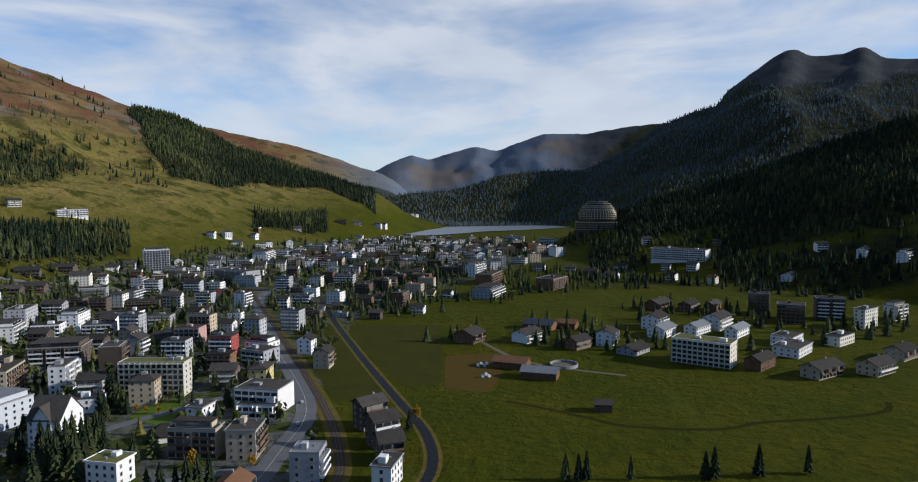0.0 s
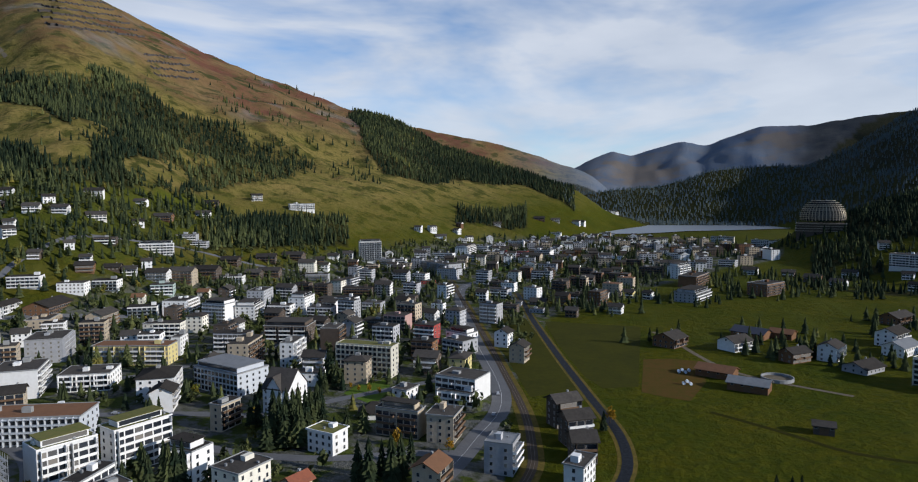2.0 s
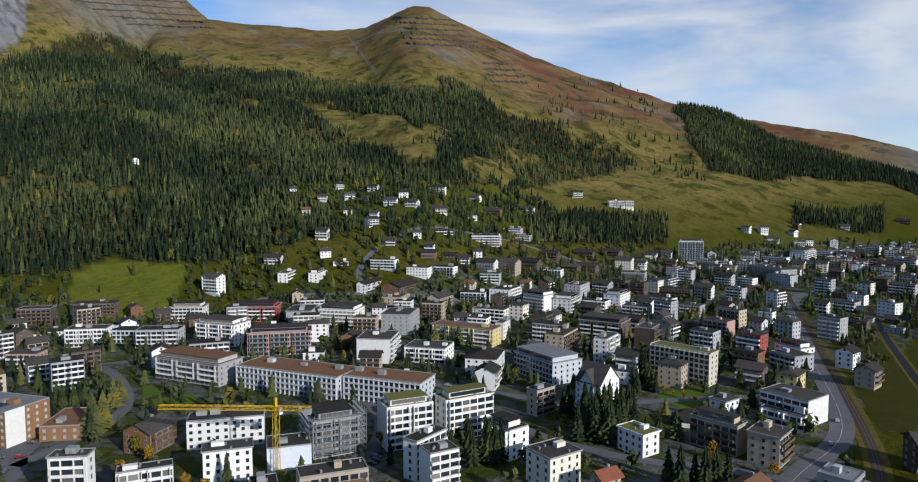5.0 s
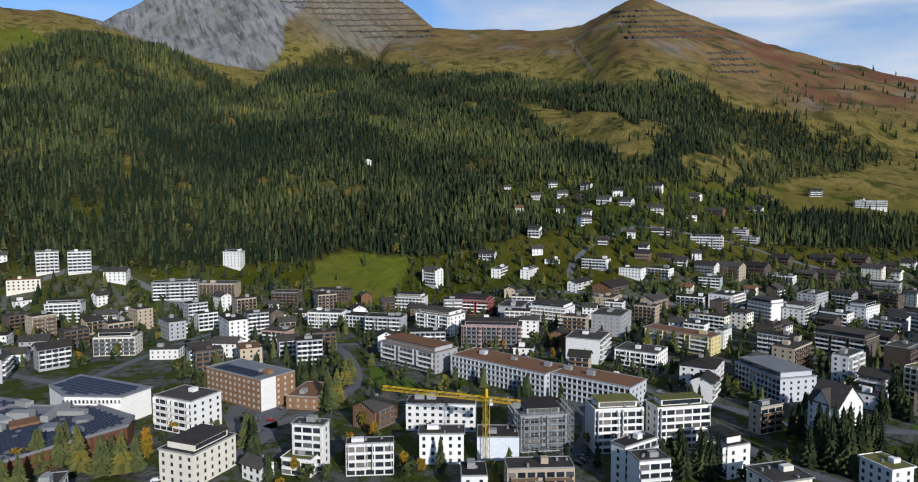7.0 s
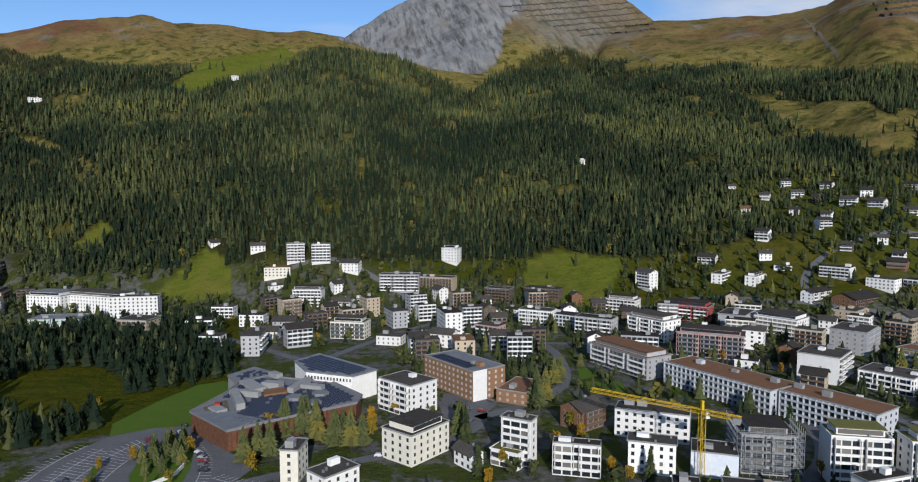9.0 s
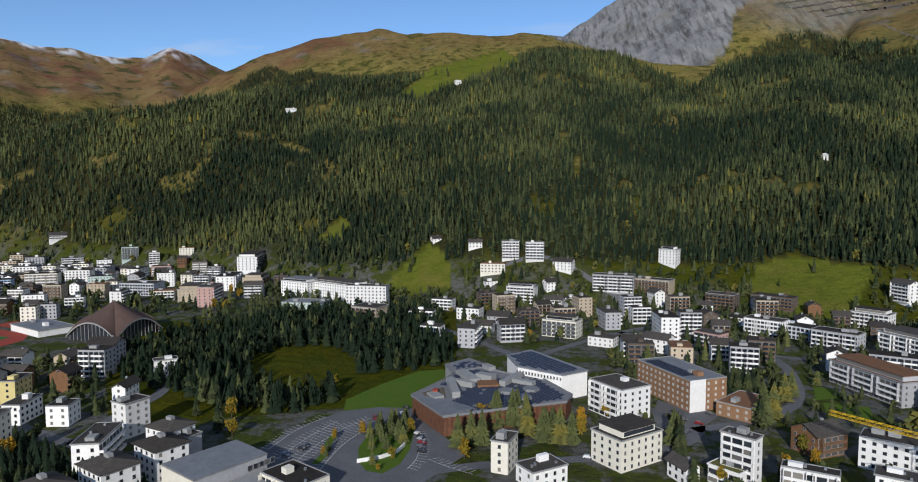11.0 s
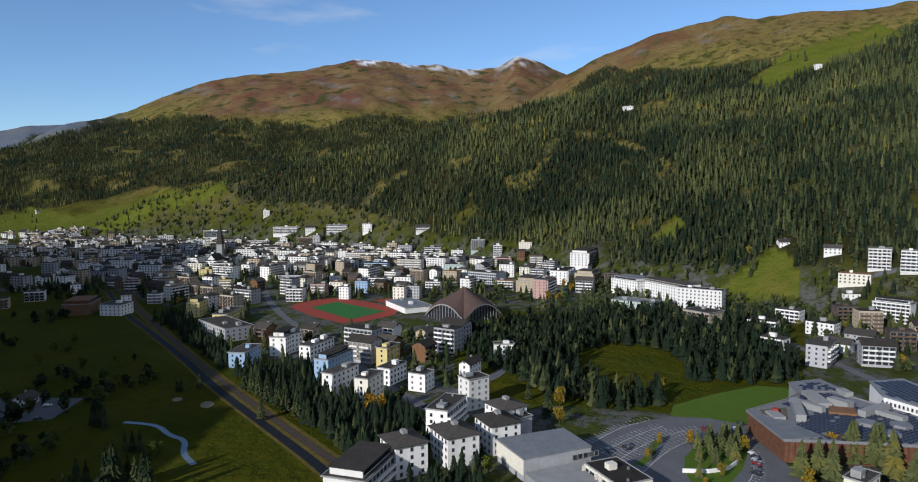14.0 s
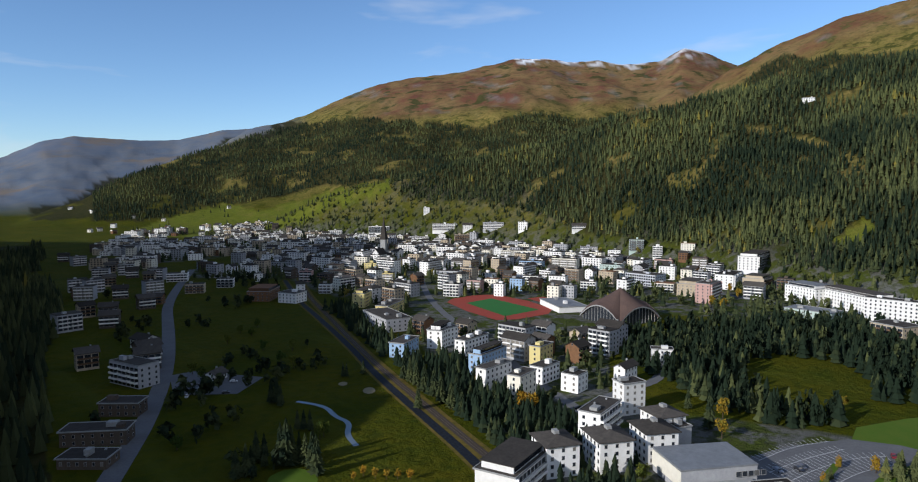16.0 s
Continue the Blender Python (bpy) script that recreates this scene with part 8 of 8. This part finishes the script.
WRAP = surface("pale_blue_wrap", (0.55, 0.68, 0.74), (0.65, 0.6, 0.68), 0.45, 1.5, 1.0)
for bx, by, n in ((14, 424, 5), (16, 399, 3), (55, 523, 8)):
    heap = tagged(new("bale_heap", None), "heap of pale blue wrapped silage bales", "bales", "silage heaps")
    heap.matrix_basis = pose(bx, by, 0)
    for k in range(n):
        bm = bmesh.new()
        bmesh.ops.create_cone(bm, cap_ends=True, segments=10, radius1=0.9, radius2=0.9, depth=1.5)
        me = bpy.data.meshes.new("bale")
        bm.to_mesh(me)
        bm.free()
        me.materials.append(WRAP)
        part("bale", me, heap, pose((k % 4) * 1.9 - 2.5, (k // 4) * 1.9, 0.9 + 1.3 * (k % 2), 90, 0, 20))
# chapel with a dark pyramid roof
ch = tagged(new("chapel", None), "low white chapel with a dark pyramid roof", "chapel", "buildings of the town")
ch.matrix_basis = pose(-134, 300, 0, 0, 0, 20)
part("wall", box_mesh("wall", [(-7, -5, 0, 7, 5, 3.5)], WALLS["w"]), ch)
part("roof", slope_roof(14, 10, 3.5, 4.0, 0.8, ROOFS["k"], hip=6.5), ch)
FOOTPRINTS.append((-134, 300, 0.35, 15, 11))


# ---- works on the mountain slopes ----
def fence_line(b0, b1, e, slant):
    """A row of steel snow fences along the slope, at about one height."""
    v, f = [], []
    n = max(2, int((b1 - b0) / 0.12))
    rs = np.arange(1300, 3300, 12.0)
    for k in range(n + 1):
        b = b0 + (b1 - b0) * k / n
        x, y = -np.sin(np.radians(b)) * rs, np.cos(np.radians(b)) * rs
        z = ground_height(x, y)
        el = np.degrees(np.arctan2(z - 110, rs))
        q = int(np.argmax(el > e + slant * (b - b0)))
        if el[q] <= e + slant * (b - b0):
            return
        v += [(x[q], y[q], z[q] - 1.0), (x[q] - 1.2 * x[q] / rs[q], y[q] - 1.2 * y[q] / rs[q], z[q] + 5.0), (x[q] + 1.0 * x[q] / rs[q], y[q] + 1.0 * y[q] / rs[q], z[q] + 5.0)]
    f = []
    for k in range(n):
        a = 3 * k
        f += [(a, a + 3, a + 4, a + 1), (a + 1, a + 4, a + 5, a + 2)]
    tagged(new("snow_fence", poly_mesh("snow_fence", v, f, FENCE)), "long dark snow fence across the steep slope", "fence", "snow fences")


FENCE = surface("fence_steel", (0.08, 0.07, 0.06), (0.06, 0.05, 0.045), 0.8, 20)
for k in range(7):
    fence_line(64.6 - 0.5 * k + 1.0, 75.5 - 1.1 * k, 14.9 - 0.42 * k, -0.035)
for k in range(6):
    fence_line(43.6 - 0.5 * k, 48.6 - 0.2 * k, 13.7 - 0.42 * k, 0.04)
for k in range(4):
    fence_line(38.3 - 0.3 * k, 41.2 - 0.2 * k, 10.2 - 0.5 * k, 0.05)
for b0, e0, b1, e1 in ((52.6, 12.8, 50.0, 9.4), (66.0, 11.6, 63.0, 9.9)):
    pts = []
    rs = np.arange(700, 3000, 10.0)
    for k in range(12):
        b, e = b0 + (b1 - b0) * k / 11, e0 + (e1 - e0) * k / 11
        x, y = -np.sin(np.radians(b)) * rs, np.cos(np.radians(b)) * rs
        el = np.degrees(np.arctan2(ground_height(x, y) - 110, rs))
        q = int(np.argmax(el > e))
        pts.append((x[q], y[q]))
    strip("mountain_path", pts, 7, GRAVEL, 0.8, "pale track running straight up the mountain slope", "path")


# ---- trees in the town and on the golf course ----
def fir_crown(seed, tint):
    v, f = fir(11, 14, seed, bare=0.08)
    me = raw_mesh("crown", v, f, NEEDLES)
    attach("tint", np.full(len(v), tint), me)
    return me


def leafy_crown(seed, tint, leaves=420):
    """A broad crown of many small leaf clumps about a few limbs, one metre high and one wide."""
    r = np.random.default_rng(seed)
    lobes = np.column_stack([r.uniform(-0.22, 0.22, 9), r.uniform(-0.22, 0.22, 9), r.uniform(0.36, 0.82, 9)])
    size = r.uniform(0.14, 0.24, 9)
    pick = r.integers(0, 9, leaves)
    d = r.normal(size=(leaves, 3))
    d /= np.linalg.norm(d, axis=1)[:, None]
    c = lobes[pick] + d * (size[pick] * r.uniform(0.6, 1.08, leaves))[:, None]
    a, b = r.normal(size=(leaves, 3)), r.normal(size=(leaves, 3))
    a *= 0.05 / np.linalg.norm(a, axis=1)[:, None]
    b *= 0.05 / np.linalg.norm(b, axis=1)[:, None]
    v = np.stack([c - a - b, c + a - b * 0.6, c + a * 0.8 + b, c - a * 0.7 + b], 1).reshape(-1, 3)
    me = raw_mesh("crown", v, np.arange(leaves * 4).reshape(-1, 4), LEAVES)
    attach("tint", np.repeat(np.clip(tint + r.uniform(-0.12, 0.12, leaves), 0, 1), 4), me)
    return me


def trunk_mesh(limbs):
    """A tapered trunk, with a few rising limbs for a leafy tree, one metre high."""
    v, f = [], []

    def limb(p, q, r0, r1):
        s = len(v)
        p, q = Vector(p), Vector(q)
        side = (q - p).orthogonal().normalized()
        up = (q - p).normalized().cross(side)
        for c, r in ((p, r0), (q, r1)):
            for k in range(6):
                a = k * math.pi / 3
                v.append(tuple(c + (side * math.cos(a) + up * math.sin(a)) * r))
        f.extend([(s + k, s + (k + 1) % 6, s + 6 + (k + 1) % 6, s + 6 + k) for k in range(6)])
    if limbs:
        limb((0, 0, -0.03), (0, 0, 0.45), 0.035, 0.024)
        for k in range(5):
            a = k * 1.27
            limb((0, 0, 0.25 + 0.04 * k), (0.24 * math.cos(a), 0.24 * math.sin(a), 0.55 + 0.06 * k), 0.016, 0.006)
    else:
        limb((0, 0, -0.03), (0, 0, 0.95), 0.03, 0.004)
    return raw_mesh("trunk", v, f, BARK)


def tree(kind, label, category, crown, trunk):
    root = tagged(new(kind, None), label, category, "trees of the valley")
    part("trunk", trunk, root)
    part("crown", crown, root)
    return root


SPRUCE_TRUNK, LEAFY_TRUNK = trunk_mesh(False), trunk_mesh(True)
STOCK = {
    "s": [tree("spruce_tree", "dark green spruce tree beside the houses", "tree", fir_crown(s, 0.12 + 0.06 * s), SPRUCE_TRUNK) for s in range(4)],
    "l": [tree("larch_tree", "yellow-green autumn larch tree", "tree", fir_crown(20 + s, 0.62 + 0.05 * s), SPRUCE_TRUNK) for s in range(3)],
    "y": [tree("birch_tree", "yellow autumn broadleaf tree", "tree", leafy_crown(30 + s, 0.66 + 0.1 * s), LEAFY_TRUNK) for s in range(3)],
    "o": [tree("maple_shrub", "orange-red autumn maple shrub", "shrub", leafy_crown(40 + s, 0.95, 260), LEAFY_TRUNK) for s in range(2)],
    "b": [tree("ash_tree", "dark green broadleaf tree", "tree", leafy_crown(50 + s, 0.12 + 0.1 * s), LEAFY_TRUNK) for s in range(3)],
}
used = set()
rnd = random.Random(11)


def plant(kind, x, y, h):
    k = rnd.randrange(len(STOCK[kind]))
    wide = h * (rnd.uniform(0.38, 0.5) if kind == "s" else rnd.uniform(0.62, 0.78) if kind == "l" else rnd.uniform(0.8, 1.0))
    h *= 1.28 if kind == "l" else 1.12
    m = pose(x, y, float(ground_height(x, y)), 0, 0, rnd.uniform(0, 360)) @ Matrix.Diagonal((wide, wide, h, 1))
    proto = STOCK[kind][k]
    if (kind, k) not in used:
        used.add((kind, k))
        proto.matrix_basis = m
    else:
        copy = copy_thing(proto, pose(0, 0, 0))
        copy.matrix_basis = m


GROVES = {}
GROVES["s"] = "-183 201 15; -173 202 17; -171 207 16; -172 215 15; -108 226 16; -103 225 18; -96 230 18; -94 235 17; -102 235 14; -162 256 18; -153 256 19; -153 267 18; -148 274 14; -134 258 13; -96 251 12; -276 57 17; -362 94 14; -370 98 15; -365 99 14; -370 103 15; -365 104 14; -370 108 15; -365 109 14; -370 113 14; -449 64 12; -175 194 16; -175 202 18; -171 203 17; -175 212 15; -169 266 19; -162 260 20; -164 269 19; -157 263 21; -159 271 20; -153 267 20; -156 277 18; -156 283 18; -157 289 16; -154 251 20; -148 253 20; -160 246 16; -325 314 16; -318 310 15; -392 262 14; -359 252 12; -326 282 10; -336 26 9; -330 29 9; -506 25 9; -317 101 14; -180 344 20; -187 354 17; -174 339 15; 45 252 10; 40 252 10; 48 252 11; 65 252 9; 94 253 10; 97 252 12; 115 254 12; 135 256 11; -183 269 13; -181 272 13; -165 269 15; -163 288 14; -162 294 15; -136 274 12; -7 507 10; -2 517 9; 14 551 9; 98 487 10; 103 483 9; 72 746 12; 49 747 9; 259 592 12; 242 608 14; 246 593 13; 308 537 13; 259 476 13; 345 536 14; -24 310 9; -123 -240 16; -124 -237 18; -126 -237 15; -129 -236 12; -130 -233 12; -130 -228 14; -128 -221 15; -137 -239 11; -117 -249 12; -121 -250 10; -104 -239 11; -108 -239 12; -111 -241 10; -117 -242 9; -156 -313 12; -158 -311 13; -157 -305 11; -147 -270 9; -149 -268 9; -151 -266 9; -209 -329 8; -210 -327 8; -221 -326 8; -205 -255 12; -231 -300 14; -230 -293 14; -228 -285 14; -224 -273 15; -223 -264 15; -219 -254 15; -217 -244 13; -225 -249 14; -215 -234 12; -284 -144 16; -486 -231 12; -239 -236 12; -303 -165 10"
GROVES["l"] = "-301 -66 7; -292 -60 8; -279 -58 7; -271 -70 6; -280 -68 7; -289 -66 8; -296 -72 7; -300 -61 8; -256 -66 5; -262 -87 4; -269 -88 4; -321 103 17; -328 110 15; -305 -19 14; -304 -12 15; -294 -5 14; -288 2 13; -285 9 14; -286 14 12; -185 202 14; -355 124 13; -365 131 12; -334 331 13; -325 346 12; -303 -20 14; -309 -10 14; -306 -6 13; -277 -34 12; -282 -29 12; -280 -24 13; -288 3 12; -295 6 11; -288 -71 8; -297 -67 8; -295 -61 8; -283 -61 8; -284 -74 7; -273 -64 6; -290 57 13"
GROVES["y"] = "-297 19 8; -219 184 6; -410 230 6; -403 235 6; -391 242 6; -387 249 6; -350 264 6; -286 108 8; -339 338 7; -323 32 6; -291 122 7; -303 -26 10; -256 57 7; -251 67 7; -238 107 6; -229 110 6; -168 309 6; -286 433 6; -242 -220 9; -243 -214 9; -251 -259 8; -303 -147 9; -359 -113 6; -784 -389 8; -672 -323 9; -643 -300 9; -578 -294 10; -572 -280 10; -310 19 8; -266 -30 8; -287 -78 6; -293 -57 6; -280 -89 4; -261 -59 5; -278 -135 8; -482 -7 8"
GROVES["o"] = "-262 -88 4; -283 -90 4; -250 -62 3; -172 342 4; -166 340 4; -159 336 4; -153 336 4.5; -146 334 4; -124 287 5; -22 322 8; -45 638 8; -59 267 6; -62 272 5; -85 267 6; -109 268 7; -141 -209 4; -143 -204 4; -146 -201 4; -149 -198 4; -152 -194 4; -136 -208 3.5"
GROVES["b"] = "-149 -254 7; -151 -254 7; -216 -481 7; -218 -466 7; -204 -419 8; -198 -383 8; -197 -365 8; -193 -451 7; -218 -405 8; -235 -492 7; -98 -283 7; -147 -394 7; -146 -378 8"
for kind, text in GROVES.items():
    for item in text.split("; "):
        x, y, h = (float(q) for q in item.split())
        plant(kind, x, y, h)
# gardens and street trees between the nearer houses
count = 0
for k in range(2600):
    b, r = rnd.uniform(12, 134), rnd.uniform(215, 460)
    x, y = place(b, r)
    h, kind = rnd.uniform(7, 14), rnd.choice("sssslyybb")
    if count > 70 or float(in_town(x, y)) < 0.8 or kept_out(x, y) or near_way(x, y) or near_house(x, y, 3.2):
        continue
    plant(kind, x, y, h * (0.62 if kind in "yb" else 1.0))
    count += 1
for kind, stock in STOCK.items():
    for k, proto in enumerate(stock):
        if (kind, k) not in used:
            plant(kind, *place(105, 420 + 9 * k), 12)


# trees too many to count: the park below the conference centre, gardens farther off, the wooded bank of the railway
def clump_kind(seed):
    me = leafy_crown(seed, 0.5, 36)
    co = np.empty(len(me.vertices) * 3)
    me.vertices.foreach_get("co", co)
    v = co.reshape(-1, 3)
    c = v.reshape(-1, 4, 3).mean(1, keepdims=True)
    v = (c + (v.reshape(-1, 4, 3) - c) * 2.6).reshape(-1, 3)
    q = np.arange(len(v)).reshape(-1, 4)
    return v, np.concatenate([q[:, [0, 1, 2]], q[:, [0, 2, 3]]])


def loose_trees(name, label, spots, size, kinds, seed, base_tint):
    rng = np.random.default_rng(seed)
    p = np.array(spots)
    n = len(p)
    z = ground_height(p[:, 0], p[:, 1])
    h = size * rng.uniform(0.55, 1.15, n)
    leafy = kinds[0][0][:, 2].min() > 0.05 and kinds is CLUMPS
    w = h * (rng.uniform(0.8, 1.1, n) if leafy else rng.uniform(0.42, 0.58, n))
    t = np.clip(base_tint + rng.uniform(-0.2, 0.2, n) + np.where(rng.random(n) < 0.12, 0.4, 0), 0, 0.95)
    return wood(name, label, np.column_stack([p, z]), h, w, kinds, t)


CLUMPS = [clump_kind(s) for s in range(60, 64)]
FIRS_TOWN = [fir(5, 6, s) for s in range(70, 74)]
park, garden_firs, garden_leafy, bank, golf = [], [], [], [], []
p, rng = scatter(96, 124, 320, 600, 5.4, 81)
for x, y in p:
    b, r = float(bearing_of(x, y)), math.hypot(x, y)
    lo, hi = np.interp(b, [q[0] for q in PARK], [q[1] for q in PARK]), np.interp(b, [q[0] for q in PARK], [q[2] for q in PARK])
    glade = ((b - 110) / 4.3) ** 2 + ((r - 418) / 60) ** 2 < 1 or ((b - 104.5) / 5.5) ** 2 + ((r - 378) / 22) ** 2 < 1
    if lo < r < hi and not glade and not near_house(x, y, 4):
        park.append((x, y))
p, rng = scatter(0, 164, 230, 1700, 8.4, 82)
dice = rng.random(len(p))
keep = in_town(p[:, 0], p[:, 1]) > 0.5
for (x, y), d in zip(p[keep], dice[keep]):
    r = math.hypot(x, y)
    if d < (0.44 if r < 900 else 0.4) and not kept_out(x, y) and not near_way(x, y) and not near_house(x, y, 2.6):
        if r > 340 or d > 0.3:
            (garden_firs if d < 0.24 else garden_leafy).append((x, y))
p, rng = scatter(122, 150, 225, 620, 4.9, 83)
for x, y in p:
    t = min(math.hypot(x - ax, y - ay) for (ax, ay), (bx, by) in zip(RAILWAY, RAILWAY[1:]) for ax, ay in [(ax + (bx - ax) * q / 8, ay + (by - ay) * q / 8) for q in range(8)])
    left = x * 0.80 + y * 0.60 + 40
    if 7.5 < t < (52 if math.hypot(x, y) < 420 else 26) and 0.94 * x - 0.33 * y < -122 and not near_house(x, y, 3.5):
        bank.append((x, y))
p, rng = scatter(148, 168, 260, 900, 11, 84)
for (x, y), d in zip(p, rng.random(len(p))):
    if float(fbm(np.array(x / 55), np.array(y / 55), 3, 91)) > 0.27 and not near_way(x, y) and not near_house(x, y, 4):
        golf.append((x, y))
p, rng = scatter(58, 114, 570, 820, 8.5, 88)
z = ground_height(p[:, 0], p[:, 1])
for (x, y), d, zz in zip(p, rng.random(len(p)), z):
    b, e = float(bearing_of(x, y)), math.degrees(math.atan2(zz - 110, math.hypot(x, y)))
    open_grass = any(within(np.array(b), np.array(e), outline) for outline in PASTURES)
    if d < 0.5 and not open_grass and not near_house(x, y, 3.5) and not near_way(x, y):
        (garden_firs if d < 0.32 else garden_leafy).append((x, y))
p, rng = scatter(28, 62, 600, 1050, 9, 85)
z = ground_height(p[:, 0], p[:, 1])
for (x, y), d, zz in zip(p, rng.random(len(p)), z):
    e = math.degrees(math.atan2(zz - 110, math.hypot(x, y)))
    if d < 0.42 and e < 1.5 and not near_house(x, y, 3):
        (garden_firs if d < 0.26 else garden_leafy).append((x, y))
p, rng = scatter(-34, 9, 420, 1500, 13, 86)
for (x, y), d in zip(p, rng.random(len(p))):
    if d < 0.9 and float(fbm(np.array(x / 90), np.array(y / 90), 3, 95)) > 0.02 and 470 < math.hypot(x, y) and not near_house(x, y, 3) and (near_house(x, y, 22) or math.hypot(x, y) > 780):
        garden_firs.append((x, y))
loose_trees("park_wood", "dark dense wood of spruce and pine in the park", park, 13.5, FIRS_TOWN + CLUMPS[:2], 5, 0.0)
loose_trees("garden_conifers", "dark conifers in gardens between the houses", garden_firs, 12.5, FIRS_TOWN, 6, 0.12)
loose_trees("garden_trees", "small green and yellowing trees in the gardens", garden_leafy, 9.5, CLUMPS, 7, 0.36)
loose_trees("railway_bank_wood", "dark trees on the bank above the railway", bank, 11.5, FIRS_TOWN, 8, 0.04)
loose_trees("golf_course_wood", "dark clumps of trees on the golf course", golf, 9, CLUMPS, 9, 0.05)


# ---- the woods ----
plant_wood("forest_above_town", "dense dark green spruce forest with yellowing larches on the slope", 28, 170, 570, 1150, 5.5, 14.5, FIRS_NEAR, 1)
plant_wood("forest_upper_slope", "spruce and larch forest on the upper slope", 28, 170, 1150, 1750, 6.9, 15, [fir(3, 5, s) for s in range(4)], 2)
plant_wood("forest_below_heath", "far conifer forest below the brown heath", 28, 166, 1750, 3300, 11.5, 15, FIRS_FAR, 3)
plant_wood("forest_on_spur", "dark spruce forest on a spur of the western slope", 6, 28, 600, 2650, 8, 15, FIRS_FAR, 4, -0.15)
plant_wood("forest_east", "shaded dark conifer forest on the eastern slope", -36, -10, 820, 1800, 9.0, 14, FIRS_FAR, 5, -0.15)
plant_wood("forest_valley_head", "conifer forest across the head of the valley, tinted blue for haze", -36, 8, 1500, 3300, 15, 14, FIRS_FAR, 6, 0.0, HAZED_NEEDLES)
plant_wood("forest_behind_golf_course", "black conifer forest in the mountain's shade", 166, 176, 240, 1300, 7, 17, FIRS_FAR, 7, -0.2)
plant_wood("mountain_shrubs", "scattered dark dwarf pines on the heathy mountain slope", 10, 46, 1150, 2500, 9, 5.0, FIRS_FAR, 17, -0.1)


# ---- parked cars ----
def car_prototype(paint):
    car = tagged(new("car", None), "small parked car on the asphalt", "car", "parked cars")
    profile = [(-2.1, 0.35), (2.1, 0.35), (2.15, 0.75), (1.1, 0.9), (0.55, 1.42), (-1.35, 1.45), (-1.95, 0.95), (-2.15, 0.8)]
    n = len(profile)
    v = [(x, s * (0.85 if z < 1.1 else 0.68), z) for s in (-1, 1) for x, z in profile]
    f = [tuple(range(n))[::-1], tuple(range(n, 2 * n))] + [(k, (k + 1) % n, n + (k + 1) % n, n + k) for k in range(n)]
    part("body", poly_mesh("body", v, f, paint), car)
    part("windscreen", poly_mesh("windscreen", [(1.12, -0.72, 0.93), (1.12, 0.72, 0.93), (0.62, 0.62, 1.40), (0.62, -0.62, 1.40)], [(0, 1, 2, 3)], GLASS), car)
    ring = [(0.32 * math.cos(q * math.pi / 5), 0.32 * math.sin(q * math.pi / 5)) for q in range(10)]
    tyre = poly_mesh("wheel", [(x, y, z + 0.32) for y in (-0.11, 0.11) for x, z in ring], [tuple(range(10)), tuple(range(10, 20))[::-1]] + [(k, 10 + k, 10 + (k + 1) % 10, (k + 1) % 10) for k in range(10)], RUBBER)
    for wx in (-1.3, 1.3):
        for wy in (-0.8, 0.8):
            part("wheel", tyre, car, pose(wx, wy, 0))
    return car


RUBBER = surface("rubber", (0.02, 0.02, 0.02), rough=0.9, scale=1)
PAINTS = [surface("car_paint", c, rough=0.3, scale=3) for c in ((0.6, 0.6, 0.6), (0.03, 0.03, 0.035), (0.3, 0.31, 0.33), (0.2, 0.02, 0.02), (0.1, 0.1, 0.11))]
cars = [car_prototype(c) for c in PAINTS]
spots = []
spots += [(-290, -53.5, 55), (-287, -52, 55), (-284, -51, 58), (-280, -50, 60), (-276, -49.5, 62), (-271, -48.5, 65), (-313, -68, 20), (-316, -66, 20), (-309, -78, 20), (-268, -99, 60), (-271, -99, 60), (-261, -104, 60)]
spots += [(-208, 172, 20), (-211, 175, 20), (-207, 169, 20), (-213, 178, 20), (-318, 74, 60), (-323, 68, 60), (-306, 66, 150), (-333, 82, 30), (-296, 60, 140), (-78, 318, 100), (-84, 352, 110), (-128, -352, 60), (-132, -356, 60), (-136, -360, 60), (-140, -364, 60), (-150, -372, 60), (-158, -362, 150), (-146, -345, 150), (-182, 283, 10), (-260, 268, 20), (-240, 272, 20), (-268, 8, 80), (-272, 20, 80), (-325, -66, 30)]
for k, (x, y, a) in enumerate(spots):
    m = pose(x, y, float(ground_height(x, y)) + 0.1, 0, 0, a + rnd.uniform(-4, 4))
    if k < len(cars):
        cars[k].matrix_basis = m
    else:
        copy_thing(cars[rnd.choice((0, 0, 1, 1, 2, 2, 4, 4, 3))], m)
